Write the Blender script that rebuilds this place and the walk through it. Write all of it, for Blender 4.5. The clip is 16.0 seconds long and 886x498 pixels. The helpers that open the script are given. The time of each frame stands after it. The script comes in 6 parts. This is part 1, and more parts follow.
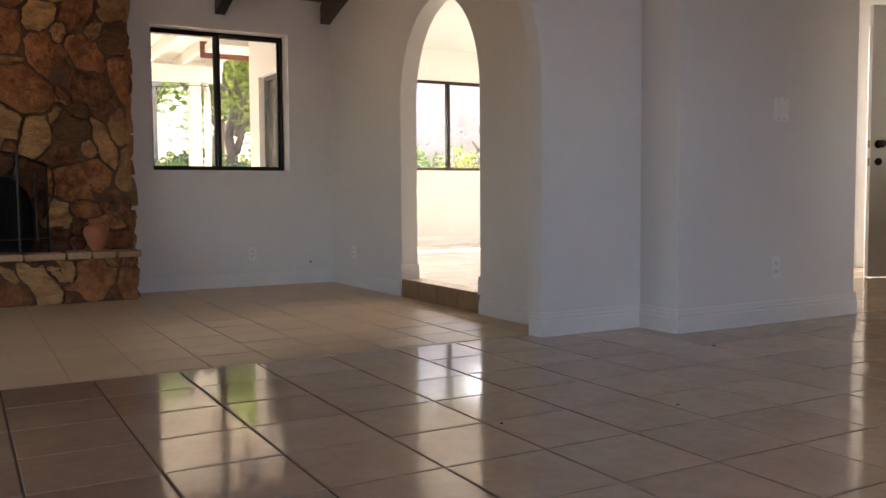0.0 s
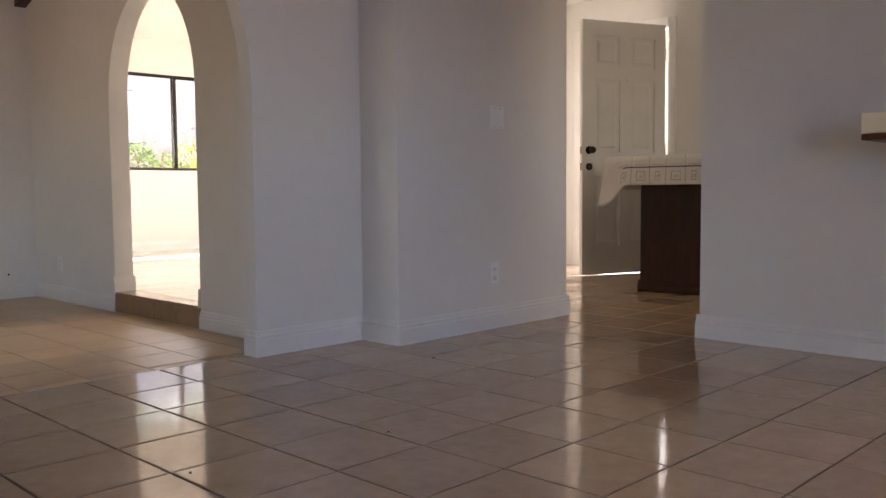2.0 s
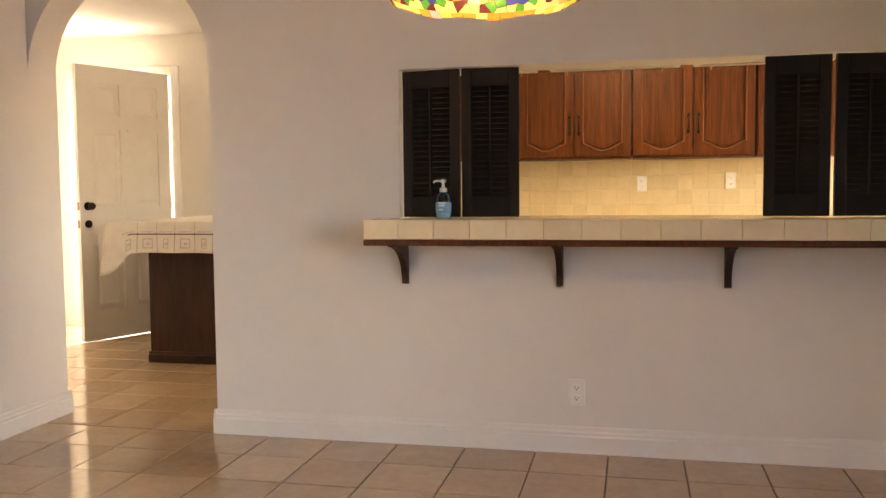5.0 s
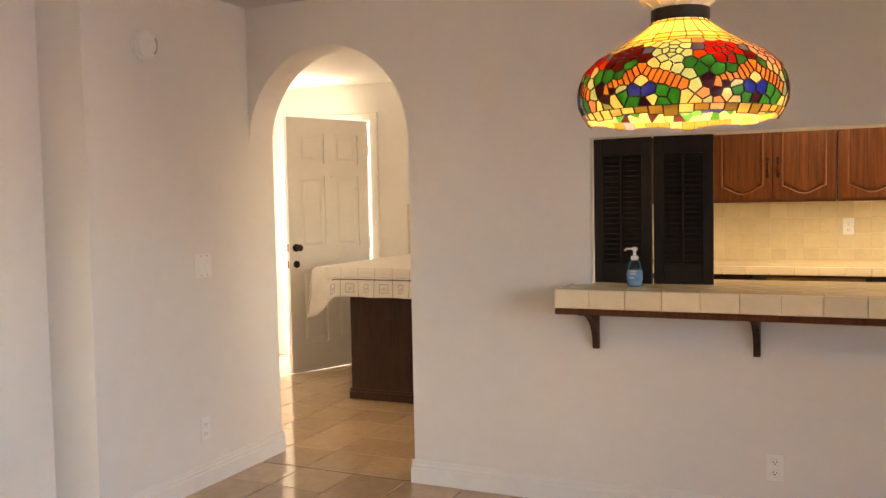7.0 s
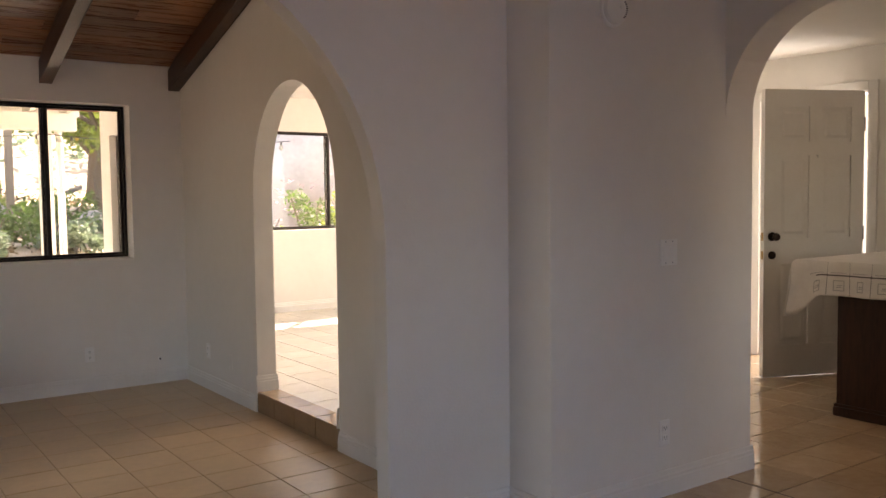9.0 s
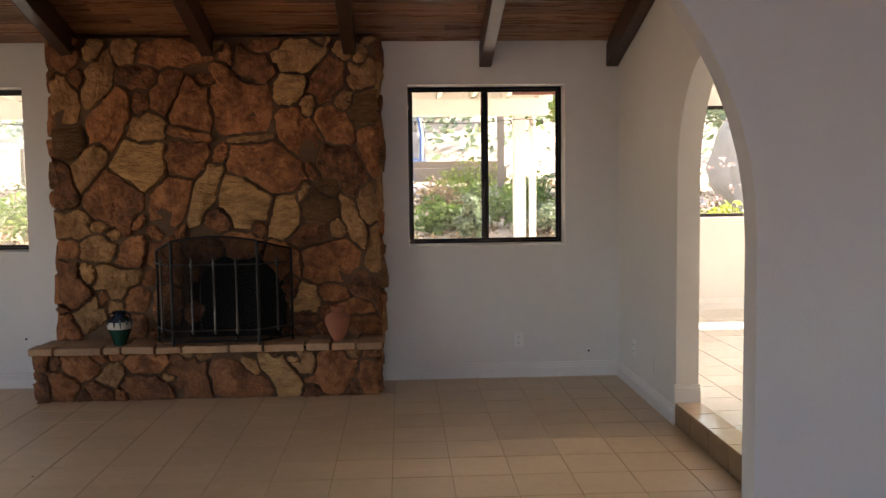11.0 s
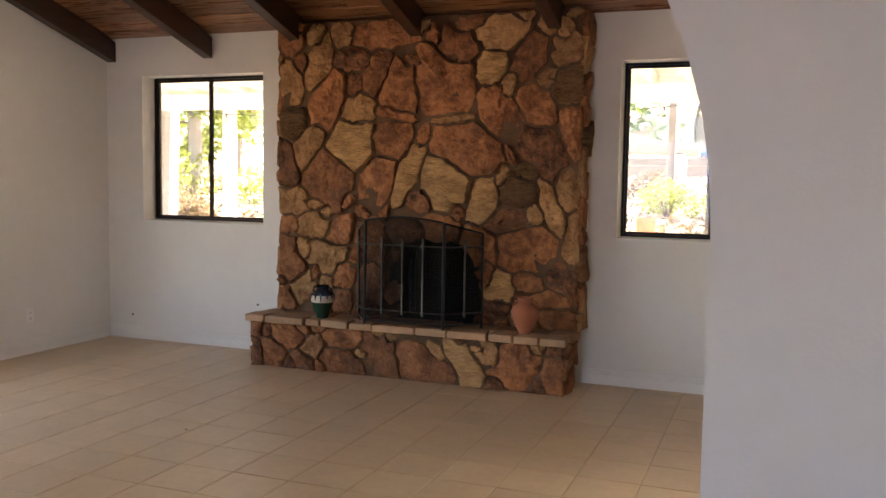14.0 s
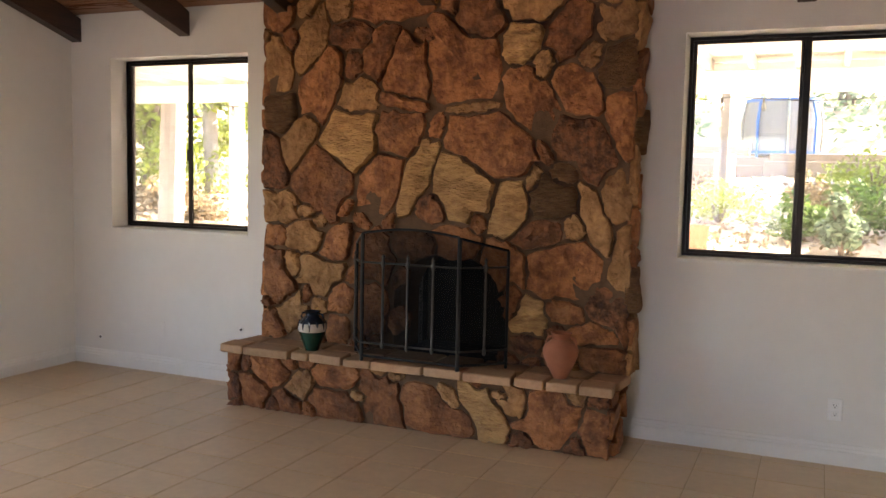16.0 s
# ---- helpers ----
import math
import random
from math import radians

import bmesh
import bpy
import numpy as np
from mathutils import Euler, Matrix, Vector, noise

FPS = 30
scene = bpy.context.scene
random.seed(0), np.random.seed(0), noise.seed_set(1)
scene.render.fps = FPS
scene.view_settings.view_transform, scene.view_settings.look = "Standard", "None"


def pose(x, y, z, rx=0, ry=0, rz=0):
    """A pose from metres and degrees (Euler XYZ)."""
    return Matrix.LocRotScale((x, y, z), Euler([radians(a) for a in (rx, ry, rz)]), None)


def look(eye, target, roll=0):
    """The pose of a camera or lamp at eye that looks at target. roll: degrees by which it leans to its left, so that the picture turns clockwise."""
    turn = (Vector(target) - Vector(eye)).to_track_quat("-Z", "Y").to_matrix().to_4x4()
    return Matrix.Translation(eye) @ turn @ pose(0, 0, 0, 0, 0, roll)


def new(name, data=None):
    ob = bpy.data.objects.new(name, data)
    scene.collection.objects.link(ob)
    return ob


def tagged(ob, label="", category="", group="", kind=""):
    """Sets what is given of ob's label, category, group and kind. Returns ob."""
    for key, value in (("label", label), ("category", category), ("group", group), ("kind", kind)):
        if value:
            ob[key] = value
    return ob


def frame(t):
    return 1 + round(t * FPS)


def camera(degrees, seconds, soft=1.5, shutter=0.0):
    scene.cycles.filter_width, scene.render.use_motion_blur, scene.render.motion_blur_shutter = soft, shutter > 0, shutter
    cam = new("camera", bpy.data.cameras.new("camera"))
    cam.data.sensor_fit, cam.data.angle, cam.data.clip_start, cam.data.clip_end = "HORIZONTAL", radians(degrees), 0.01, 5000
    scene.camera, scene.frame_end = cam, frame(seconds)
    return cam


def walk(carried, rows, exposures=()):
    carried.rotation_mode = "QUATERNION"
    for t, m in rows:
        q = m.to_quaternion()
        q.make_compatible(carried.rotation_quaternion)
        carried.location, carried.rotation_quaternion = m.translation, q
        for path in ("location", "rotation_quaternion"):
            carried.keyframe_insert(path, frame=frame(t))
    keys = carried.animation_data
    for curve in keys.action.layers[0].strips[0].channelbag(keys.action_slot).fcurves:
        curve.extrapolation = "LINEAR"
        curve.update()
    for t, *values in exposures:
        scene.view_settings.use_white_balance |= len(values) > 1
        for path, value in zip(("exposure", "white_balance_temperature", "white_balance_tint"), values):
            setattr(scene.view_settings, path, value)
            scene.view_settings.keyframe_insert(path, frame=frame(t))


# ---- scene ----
cam = camera(54.1, 16.0)
PATH = [
    (0, (-2.37, -3.301, 0.679), (-1.394, -1.56, 0.551), -0.4),
    (0.5, (-2.342, -3.289, 0.713), (-1.233, -1.629, 0.587), -0.4),
    (1, (-2.304, -3.282, 0.733), (-1.059, -1.722, 0.604), -0.3),
    (1.5, (-2.229, -3.245, 0.732), (-0.878, -1.776, 0.598), -0.4),
    (2, (-2.116, -3.204, 0.734), (-0.686, -1.813, 0.594), -0.5),
    (2.5, (-2.047, -3.161, 0.767), (-0.516, -1.882, 0.628), -0.2),
    (3, (-1.981, -3.118, 0.76), (-0.307, -2.034, 0.618), -0.1),
    (3.1, (-1.965, -3.114, 0.761), (-0.251, -2.094, 0.618), -0.0),
    (3.5, (-1.953, -3.091, 0.825), (-0.075, -2.417, 0.685), -0.1),
    (4, (-1.916, -3.087, 0.904), (0.023, -2.616, 0.77), -0.3),
    (4.2, (-1.914, -3.093, 0.937), (0.035, -2.668, 0.802), -0.5),
    (6.3, (-2.069, -3.093, 1.37), (-0.132, -2.61, 1.256), -1.1),
    (6.5, (-2.069, -3.096, 1.374), (-0.157, -2.52, 1.263), -1.2),
    (7, (-2.055, -3.1, 1.384), (-0.24, -2.268, 1.276), -1.1),
    (7.5, (-2.022, -3.094, 1.368), (-0.338, -2.021, 1.26), -1.0),
    (8, (-1.991, -3.049, 1.357), (-0.487, -1.735, 1.248), -0.7),
    (8.2, (-1.958, -3.003, 1.356), (-0.531, -1.607, 1.24), -0.8),
    (8.5, (-1.862, -2.9, 1.349), (-0.547, -1.398, 1.234), -0.6),
    (9, (-1.714, -2.796, 1.352), (-0.556, -1.171, 1.232), -0.7),
    (9.3, (-1.6, -2.769, 1.358), (-0.597, -1.043, 1.232), -0.9),
    (9.5, (-1.503, -2.741, 1.353), (-0.631, -0.945, 1.234), -1.1),
    (10, (-1.318, -2.65, 1.359), (-0.756, -0.735, 1.232), -1.0),
    (10.2, (-1.276, -2.586, 1.367), (-0.814, -0.644, 1.235), -1.0),
    (12.3, (-0.38, -2.098, 1.334), (-0.621, -0.119, 1.177), -0.1),
    (12.5, (-0.334, -2.108, 1.339), (-0.583, -0.13, 1.181), -0.1),
    (13, (-0.084, -2.094, 1.334), (-0.433, -0.132, 1.17), 0.4),
    (13.5, (0.038, -1.927, 1.285), (-0.496, -0.007, 1.122), 0.8),
    (14, (0.141, -1.728, 1.288), (-0.577, 0.132, 1.126), 0.9),
    (14.5, (0.142, -1.48, 1.274), (-0.763, 0.296, 1.105), 1.0),
    (15, (0.03, -1.175, 1.303), (-0.869, 0.604, 1.129), 0.4),
    (15.5, (-0.065, -0.837, 1.264), (-0.839, 0.998, 1.089), 0.6),
    (16, (-0.199, -0.573, 1.32), (-0.989, 1.257, 1.151), 1.2),
]
walk(cam, [(t, look(eye, target, roll)) for t, eye, target, roll in PATH],
     exposures=((0, 2.75, 7200, 18), (1.5, 2.8, 7300, 20), (2.5, 3.05, 7500, 21), (4, 4.05, 10200, 21), (7, 4.05, 10000, 20), (8.2, 3.15, 8800, 21), (9.5, 2.5, 7700, 20),
                (10.2, 2.55, 7500, 19), (12.5, 3.2, 7500, 18), (14, 3.5, 7600, 18), (16, 3.6, 7600, 17)))

# ---------- light ----------
world = bpy.data.worlds.new("sky")
scene.world = world
world.use_nodes = True
wn = world.node_tree
sky = wn.nodes.new("ShaderNodeTexSky")
sky.sky_type = 'NISHITA'
sky.sun_disc = False
sky.sun_elevation = radians(40)
sky.sun_rotation = radians(41.7)
sky.dust_density = 1.5
wn.nodes["Background"].inputs["Strength"].default_value = 0.15
wn.links.new(sky.outputs["Color"], wn.nodes["Background"].inputs["Color"])

sun = new("sun", bpy.data.lights.new("sun", "SUN"))
sun.data.energy = 5.0
sun.data.angle = radians(0.5)
sun.data.color = (1.0, 0.95, 0.87)
sun.matrix_world = look((7.75, 8.7, 9.8), (0, 0, 0))


def area_light(name, m, w, h, power, color):
    li = bpy.data.lights.new(name, "AREA")
    li.shape = 'RECTANGLE'
    li.size, li.size_y, li.energy, li.color = w, h, power, color
    ob = new(name, li)
    ob.matrix_world = m
    return ob


# skylight through the glazed door behind the dining room and the front door
area_light("sky_through_glazed_door", look((-1.7, -5.52, 1.25), (-1.5, -3.4, 0.0)), 2.0, 1.7, 2.7, (0.02, 0.25, 1.0)).data.spread = radians(130)
area_light("garden_light_through_glazed_door", look((-1.7, -5.52, 0.7), (-1.4, -3.2, 2.3)), 2.0, 1.2, 0.7, (1.0, 0.86, 0.42)).data.spread = radians(130)
area_light("sky_through_front_door", look((5.2, 1.05, 1.1), (0, 1.05, 0.7)), 1.4, 2.1, 9.0, (0.85, 0.93, 1.0))
# added lamp, aimed through the small arch to brighten sun room and living room
area_light("added_sunroom_side_light", look((6.3, 4.0, 1.3), (0.7, 2.4, 0.7)), 2.4, 1.7, 15, (0.95, 0.97, 1.0)).data.spread = radians(130)
# warm fill under the kitchen ceiling, added without any fixture
area_light("added_kitchen_fill", look((3.2, -3.0, 2.3), (3.2, -3.0, 0)), 1.2, 0.6, 1.6, (1.0, 0.83, 0.58))

# lamp in an unseen opening, added to brighten cloth, door and cabinets
area_light("added_kitchen_window_light", look((3.3, -5.5, 1.5), (3.3, 0, 0.9)), 1.4, 1.0, 1.3, (1.0, 0.97, 0.92))
# lamp in the unseen west opening, added to lift the living room
area_light("added_living_window_light", look((-5.30, 1.45, 1.25), (0, 1.9, 0.6)), 1.8, 1.6, 0.8, (1.0, 0.86, 0.68))

# ---------- materials ----------


def mat(name, col, col2=None, scale=3.0, rough=0.6, rough2=None, bump=0.0, bscale=200.0, metal=0.0, stretch=(1, 1, 1),
        fine=40.0, fine_mix=0.25, vary=0.0, island=0.0, spec=0.5, coat=0.0, local=False, big_bump=0.0, blotch=0.0, relief=0.02, grit=0.004):
    """A surface with two scales of variation in colour, gloss and relief."""
    m = bpy.data.materials.new(name)
    m.use_nodes = True
    nt = m.node_tree
    L, N = nt.links.new, nt.nodes.new
    b = nt.nodes["Principled BSDF"]
    col2 = col2 or tuple(c * 0.8 for c in col)
    if local:
        src = N("ShaderNodeTexCoord").outputs["Object"]
    else:
        src = N("ShaderNodeNewGeometry").outputs["Position"]
    mp = N("ShaderNodeMapping")
    mp.inputs["Scale"].default_value = stretch
    L(src, mp.inputs["Vector"])
    vec = mp.outputs["Vector"]
    if vary or island:
        rnd = N("ShaderNodeObjectInfo").outputs["Random"] if vary else N("ShaderNodeNewGeometry").outputs["Random Per Island"]
        mul = N("ShaderNodeVectorMath")
        mul.operation = 'MULTIPLY_ADD'
        cmb = N("ShaderNodeCombineXYZ")
        for i in range(3):
            L(rnd, cmb.inputs[i])
        L(cmb.outputs[0], mul.inputs[0])
        mul.inputs[1].default_value = (37, 23, 51)
        L(vec, mul.inputs[2])
        vec = mul.outputs[0]
    n1 = N("ShaderNodeTexNoise")
    n1.inputs["Scale"].default_value = scale
    n1.inputs["Detail"].default_value = 6
    n1.inputs["Roughness"].default_value = 0.6
    L(vec, n1.inputs["Vector"])
    n2 = N("ShaderNodeTexNoise")
    n2.inputs["Scale"].default_value = fine
    n2.inputs["Detail"].default_value = 4
    L(vec, n2.inputs["Vector"])
    blend = N("ShaderNodeMix")
    blend.inputs["Factor"].default_value = fine_mix
    L(n1.outputs["Fac"], blend.inputs[2])
    L(n2.outputs["Fac"], blend.inputs[3])
    fac = blend.outputs[0]
    ramp = N("ShaderNodeValToRGB")
    ramp.color_ramp.elements[0].position, ramp.color_ramp.elements[1].position = 0.32, 0.68
    ramp.color_ramp.elements[0].color, ramp.color_ramp.elements[1].color = (*col2, 1), (*col, 1)
    L(fac, ramp.inputs["Fac"])
    out = ramp.outputs["Color"]
    amount = vary or island
    if amount:
        hs = N("ShaderNodeHueSaturation")
        mr = N("ShaderNodeMapRange")
        mr.inputs["To Min"].default_value, mr.inputs["To Max"].default_value = 1 - amount, 1 + amount
        L(rnd, mr.inputs["Value"])
        L(mr.outputs[0], hs.inputs["Value"])
        L(out, hs.inputs["Color"])
        out = hs.outputs["Color"]
    if blotch:
        nb = N("ShaderNodeTexNoise")
        nb.inputs["Scale"].default_value = scale * 1.7
        nb.inputs["Detail"].default_value = 9
        nb.inputs["Roughness"].default_value = 0.72
        L(vec, nb.inputs["Vector"])
        rb = N("ShaderNodeValToRGB")
        rb.color_ramp.elements[0].position, rb.color_ramp.elements[1].position = 0.40, 0.56
        lo = 1 - blotch
        rb.color_ramp.elements[0].color, rb.color_ramp.elements[1].color = (lo, lo * 0.92, lo * 0.85, 1), (1, 1, 1, 1)
        L(nb.outputs["Fac"], rb.inputs["Fac"])
        mb = N("ShaderNodeMix")
        mb.data_type, mb.blend_type = 'RGBA', 'MULTIPLY'
        mb.inputs[0].default_value = 1.0
        L(out, mb.inputs[6])
        L(rb.outputs["Color"], mb.inputs[7])
        out = mb.outputs[2]
    L(out, b.inputs["Base Color"])
    rr = N("ShaderNodeMapRange")
    rr.inputs["To Min"].default_value, rr.inputs["To Max"].default_value = rough, rough2 if rough2 is not None else rough * 1.15
    L(fac, rr.inputs["Value"])
    L(rr.outputs[0], b.inputs["Roughness"])
    b.inputs["Metallic"].default_value = metal
    b.inputs["Specular IOR Level"].default_value = spec
    b.inputs["Coat Weight"].default_value = coat
    b.inputs["Coat Roughness"].default_value = 0.12
    if bump or big_bump:
        n3 = N("ShaderNodeTexNoise")
        n3.inputs["Scale"].default_value = bscale
        n3.inputs["Detail"].default_value = 5
        L(vec, n3.inputs["Vector"])
        bp = N("ShaderNodeBump")
        bp.inputs["Strength"].default_value = bump
        bp.inputs["Distance"].default_value = grit
        L(n3.outputs["Fac"], bp.inputs["Height"])
        last = bp.outputs[0]
        if big_bump:
            bp2 = N("ShaderNodeBump")
            bp2.inputs["Strength"].default_value = big_bump
            bp2.inputs["Distance"].default_value = relief
            L(n1.outputs["Fac"], bp2.inputs["Height"])
            L(last, bp2.inputs["Normal"])
            last = bp2.outputs[0]
        L(last, b.inputs["Normal"])
    return m


def plain_glow(name, col, strength, base=(0.8, 0.8, 0.8)):
    m = bpy.data.materials.new(name)
    m.use_nodes = True
    b = m.node_tree.nodes["Principled BSDF"]
    b.inputs["Base Color"].default_value = (*base, 1)
    b.inputs["Emission Color"].default_value = (*col, 1)
    b.inputs["Emission Strength"].default_value = strength
    return m


def glass_mat(name, tint=(1, 1, 1), dust=0.0):
    m = bpy.data.materials.new(name)
    m.use_nodes = True
    nt = m.node_tree
    nt.nodes.remove(nt.nodes["Principled BSDF"])
    tr, gl, mx = nt.nodes.new("ShaderNodeBsdfTransparent"), nt.nodes.new("ShaderNodeBsdfGlossy"), nt.nodes.new("ShaderNodeMixShader")
    fr = nt.nodes.new("ShaderNodeFresnel")
    fr.inputs["IOR"].default_value = 1.45
    tr.inputs["Color"].default_value = (*tint, 1)
    gl.inputs["Roughness"].default_value = 0.01
    nt.links.new(fr.outputs[0], mx.inputs[0])
    nt.links.new(tr.outputs[0], mx.inputs[1])
    nt.links.new(gl.outputs[0], mx.inputs[2])
    last = mx
    if dust:
        df, dm, nz, mr = nt.nodes.new("ShaderNodeBsdfTranslucent"), nt.nodes.new("ShaderNodeMixShader"), nt.nodes.new("ShaderNodeTexNoise"), nt.nodes.new("ShaderNodeMapRange")
        df.inputs["Color"].default_value = (0.85, 0.87, 0.9, 1)
        nz.inputs["Scale"].default_value = 3.5
        mr.inputs["To Min"].default_value, mr.inputs["To Max"].default_value = dust * 0.4, dust * 1.6
        nt.links.new(nz.outputs["Fac"], mr.inputs["Value"])
        nt.links.new(mr.outputs[0], dm.inputs[0])
        nt.links.new(mx.outputs[0], dm.inputs[1])
        nt.links.new(df.outputs[0], dm.inputs[2])
        last = dm
    nt.links.new(last.outputs[0], nt.nodes["Material Output"].inputs["Surface"])
    return m


WALL = mat("white_wall_paint", (0.80, 0.77, 0.72), (0.74, 0.71, 0.66), 1.2, 0.7, 0.8, 0.25, 90, fine=14)
CEIL = mat("white_ceiling_paint", (0.78, 0.75, 0.70), (0.72, 0.69, 0.64), 2.0, 0.85, 0.9, 0.5, 60)
TRIM = mat("white_gloss_trim", (0.82, 0.80, 0.76), (0.76, 0.73, 0.68), 3.0, 0.42, 0.5, 0.05, 120)
TILE = mat("glazed_beige_tile", (0.57, 0.41, 0.265), (0.46, 0.31, 0.19), 5.0, 0.045, 0.10, 0.05, 60, fine=26, fine_mix=0.4, vary=0.09, spec=1.0)
TILE_L = mat("dusty_beige_tile", (0.70, 0.515, 0.32), (0.58, 0.41, 0.245), 3.2, 0.24, 0.5, 0.08, 60, fine=22, fine_mix=0.4, vary=0.045, spec=0.5)
TILE_S = mat("pale_glazed_tile", (0.78, 0.74, 0.67), (0.70, 0.65, 0.57), 3.2, 0.10, 0.22, 0.06, 60, fine=22, fine_mix=0.4, vary=0.06, spec=0.5)
GROUT = mat("brown_grout", (0.12, 0.075, 0.047), (0.07, 0.043, 0.027), 12, 0.9, 0.95, 0.5, 150)
GROUT_L = mat("pale_dusty_grout", (0.58, 0.425, 0.265), (0.47, 0.34, 0.21), 12, 0.9, 0.95, 0.5, 150)
GROUT_S = mat("pale_sunroom_grout", (0.62, 0.57, 0.49), (0.52, 0.47, 0.40), 12, 0.9, 0.95, 0.5, 150)
PLANK = mat("dark_stained_ceiling_wood", (0.40, 0.18, 0.078), (0.17, 0.068, 0.03), 3.0, 0.22, 0.34, 0.3, 40, stretch=(0.35, 6, 6), fine=12, fine_mix=0.45, island=0.3)
BEAM = mat("dark_stained_beam_wood", (0.085, 0.037, 0.02), (0.035, 0.015, 0.009), 4.0, 0.28, 0.42, 0.4, 30, stretch=(5, 0.5, 5), fine=14, fine_mix=0.4)
FRAME = mat("bronze_aluminium", (0.028, 0.02, 0.016), (0.018, 0.013, 0.011), 6, 0.38, 0.5, metal=0.6)
GLASS = glass_mat("window_glass")
GLASS_DUSTY = glass_mat("dusty_window_glass", dust=0.035)
STONE = mat("rust_brown_fieldstone", (0.47, 0.19, 0.068), (0.24, 0.085, 0.031), 3.6, 0.7, 0.85, 0.9, 35, fine=26, fine_mix=0.5, vary=0.28, big_bump=1.0, blotch=0.5, relief=0.08, grit=0.016)
STONE_TAN = mat("tan_fieldstone", (0.50, 0.275, 0.11), (0.31, 0.145, 0.056), 3.6, 0.7, 0.85, 0.9, 35, fine=26, fine_mix=0.5, vary=0.22, big_bump=1.0, blotch=0.38, relief=0.08, grit=0.016)
STONE_STRIPE = mat("banded_brown_fieldstone", (0.58, 0.315, 0.135), (0.34, 0.155, 0.065), 2.5, 0.7, 0.85, 0.9, 40, stretch=(3, 3, 11), fine=9, fine_mix=0.55, vary=0.25, big_bump=1.0, blotch=0.3, relief=0.05, grit=0.016)
STONE_DARK = mat("dark_rust_fieldstone", (0.38, 0.15, 0.055), (0.13, 0.046, 0.02), 4.5, 0.7, 0.85, 0.9, 35, fine=26, fine_mix=0.5, vary=0.2, big_bump=1.0, blotch=0.7, relief=0.08, grit=0.016)
STONE_PALE = mat("pale_tan_fieldstone", (0.60, 0.35, 0.14), (0.42, 0.22, 0.083), 3.4, 0.7, 0.85, 0.9, 35, stretch=(1, 1, 2.5), fine=22, fine_mix=0.5, vary=0.12, big_bump=1.0, blotch=0.35, relief=0.06, grit=0.016)
MORTAR = mat("brown_mortar", (0.17, 0.095, 0.05), (0.10, 0.055, 0.03), 14, 0.95, 0.97, 0.9, 80)
SLAB = mat("pinkish_tan_flagstone", (0.50, 0.30, 0.165), (0.33, 0.185, 0.095), 5.0, 0.6, 0.75, 0.6, 50, vary=0.2, big_bump=0.4)
SOOT = mat("sooty_firebrick", (0.034, 0.028, 0.024), (0.016, 0.013, 0.011), 8, 0.9, 0.95, 0.4, 40)
IRON = mat("black_wrought_iron", (0.022, 0.021, 0.02), (0.012, 0.011, 0.011), 10, 0.42, 0.55, metal=0.5)
PEWTER = mat("worn_iron_rod", (0.09, 0.082, 0.072), (0.05, 0.045, 0.04), 10, 0.35, 0.5, metal=0.8)
DARKWOOD = mat("dark_walnut_wood", (0.060, 0.022, 0.011), (0.022, 0.008, 0.005), 3, 0.45, 0.6, 0.15, 60, stretch=(4, 4, 0.6), fine=12, fine_mix=0.4, spec=0.25)
OAK = mat("orange_stained_oak", (0.135, 0.036, 0.007), (0.042, 0.010, 0.0025), 4, 0.3, 0.45, 0.15, 60, stretch=(8, 8, 0.5), fine=9, fine_mix=0.5, vary=0.12, spec=0.3)
# paler oak: the highlight along the door mouldings is put into the colour
OAK_EDGE = mat("highlit_oak_moulding", (0.20, 0.062, 0.014), (0.11, 0.032, 0.008), 8, 0.3, 0.4, vary=0.1)
BLACKWOOD = mat("black_brown_stained_wood", (0.018, 0.011, 0.009), (0.009, 0.006, 0.005), 4, 0.45, 0.6, 0.1, 60, stretch=(5, 5, 0.8), spec=0.25)
DOORPAINT = mat("white_door_paint", (0.76, 0.74, 0.70), (0.70, 0.67, 0.62), 3, 0.4, 0.5, 0.05, 100)
BRASS = mat("aged_brass", (0.35, 0.22, 0.09), (0.22, 0.13, 0.05), 8, 0.3, 0.45, metal=1.0)
BRONZE = mat("dark_bronze", (0.03, 0.02, 0.015), (0.02, 0.013, 0.01), 8, 0.3, 0.4, metal=0.9)
PLASTIC = mat("white_plastic_plate", (0.86, 0.85, 0.82), (0.82, 0.80, 0.77), 5, 0.35, 0.42)
SLOT = mat("dark_slot", (0.05, 0.045, 0.04), None, 5, 0.6)
CTILE = mat("cream_glazed_counter_tile", (0.80, 0.70, 0.50), (0.73, 0.62, 0.43), 6, 0.14, 0.25, 0.05, 60, vary=0.05)
CGROUT = mat("cream_counter_grout", (0.76, 0.66, 0.48), (0.68, 0.58, 0.41), 12, 0.9)
CLOTH = mat("white_cotton_cloth", (0.86, 0.83, 0.78), (0.78, 0.74, 0.69), 10, 0.85, 0.9, 0.3, 400)
CLOTH_G = mat("grey_cloth_print", (0.46, 0.44, 0.43), (0.36, 0.34, 0.33), 30, 0.85)
CLOTH_D = mat("dark_cloth_stitching", (0.07, 0.055, 0.05), (0.04, 0.03, 0.03), 30, 0.85)
STEEL = mat("brushed_steel", (0.5, 0.5, 0.5), (0.4, 0.4, 0.4), 10, 0.28, 0.35, metal=1.0)

# ---------- mesh helpers ----------


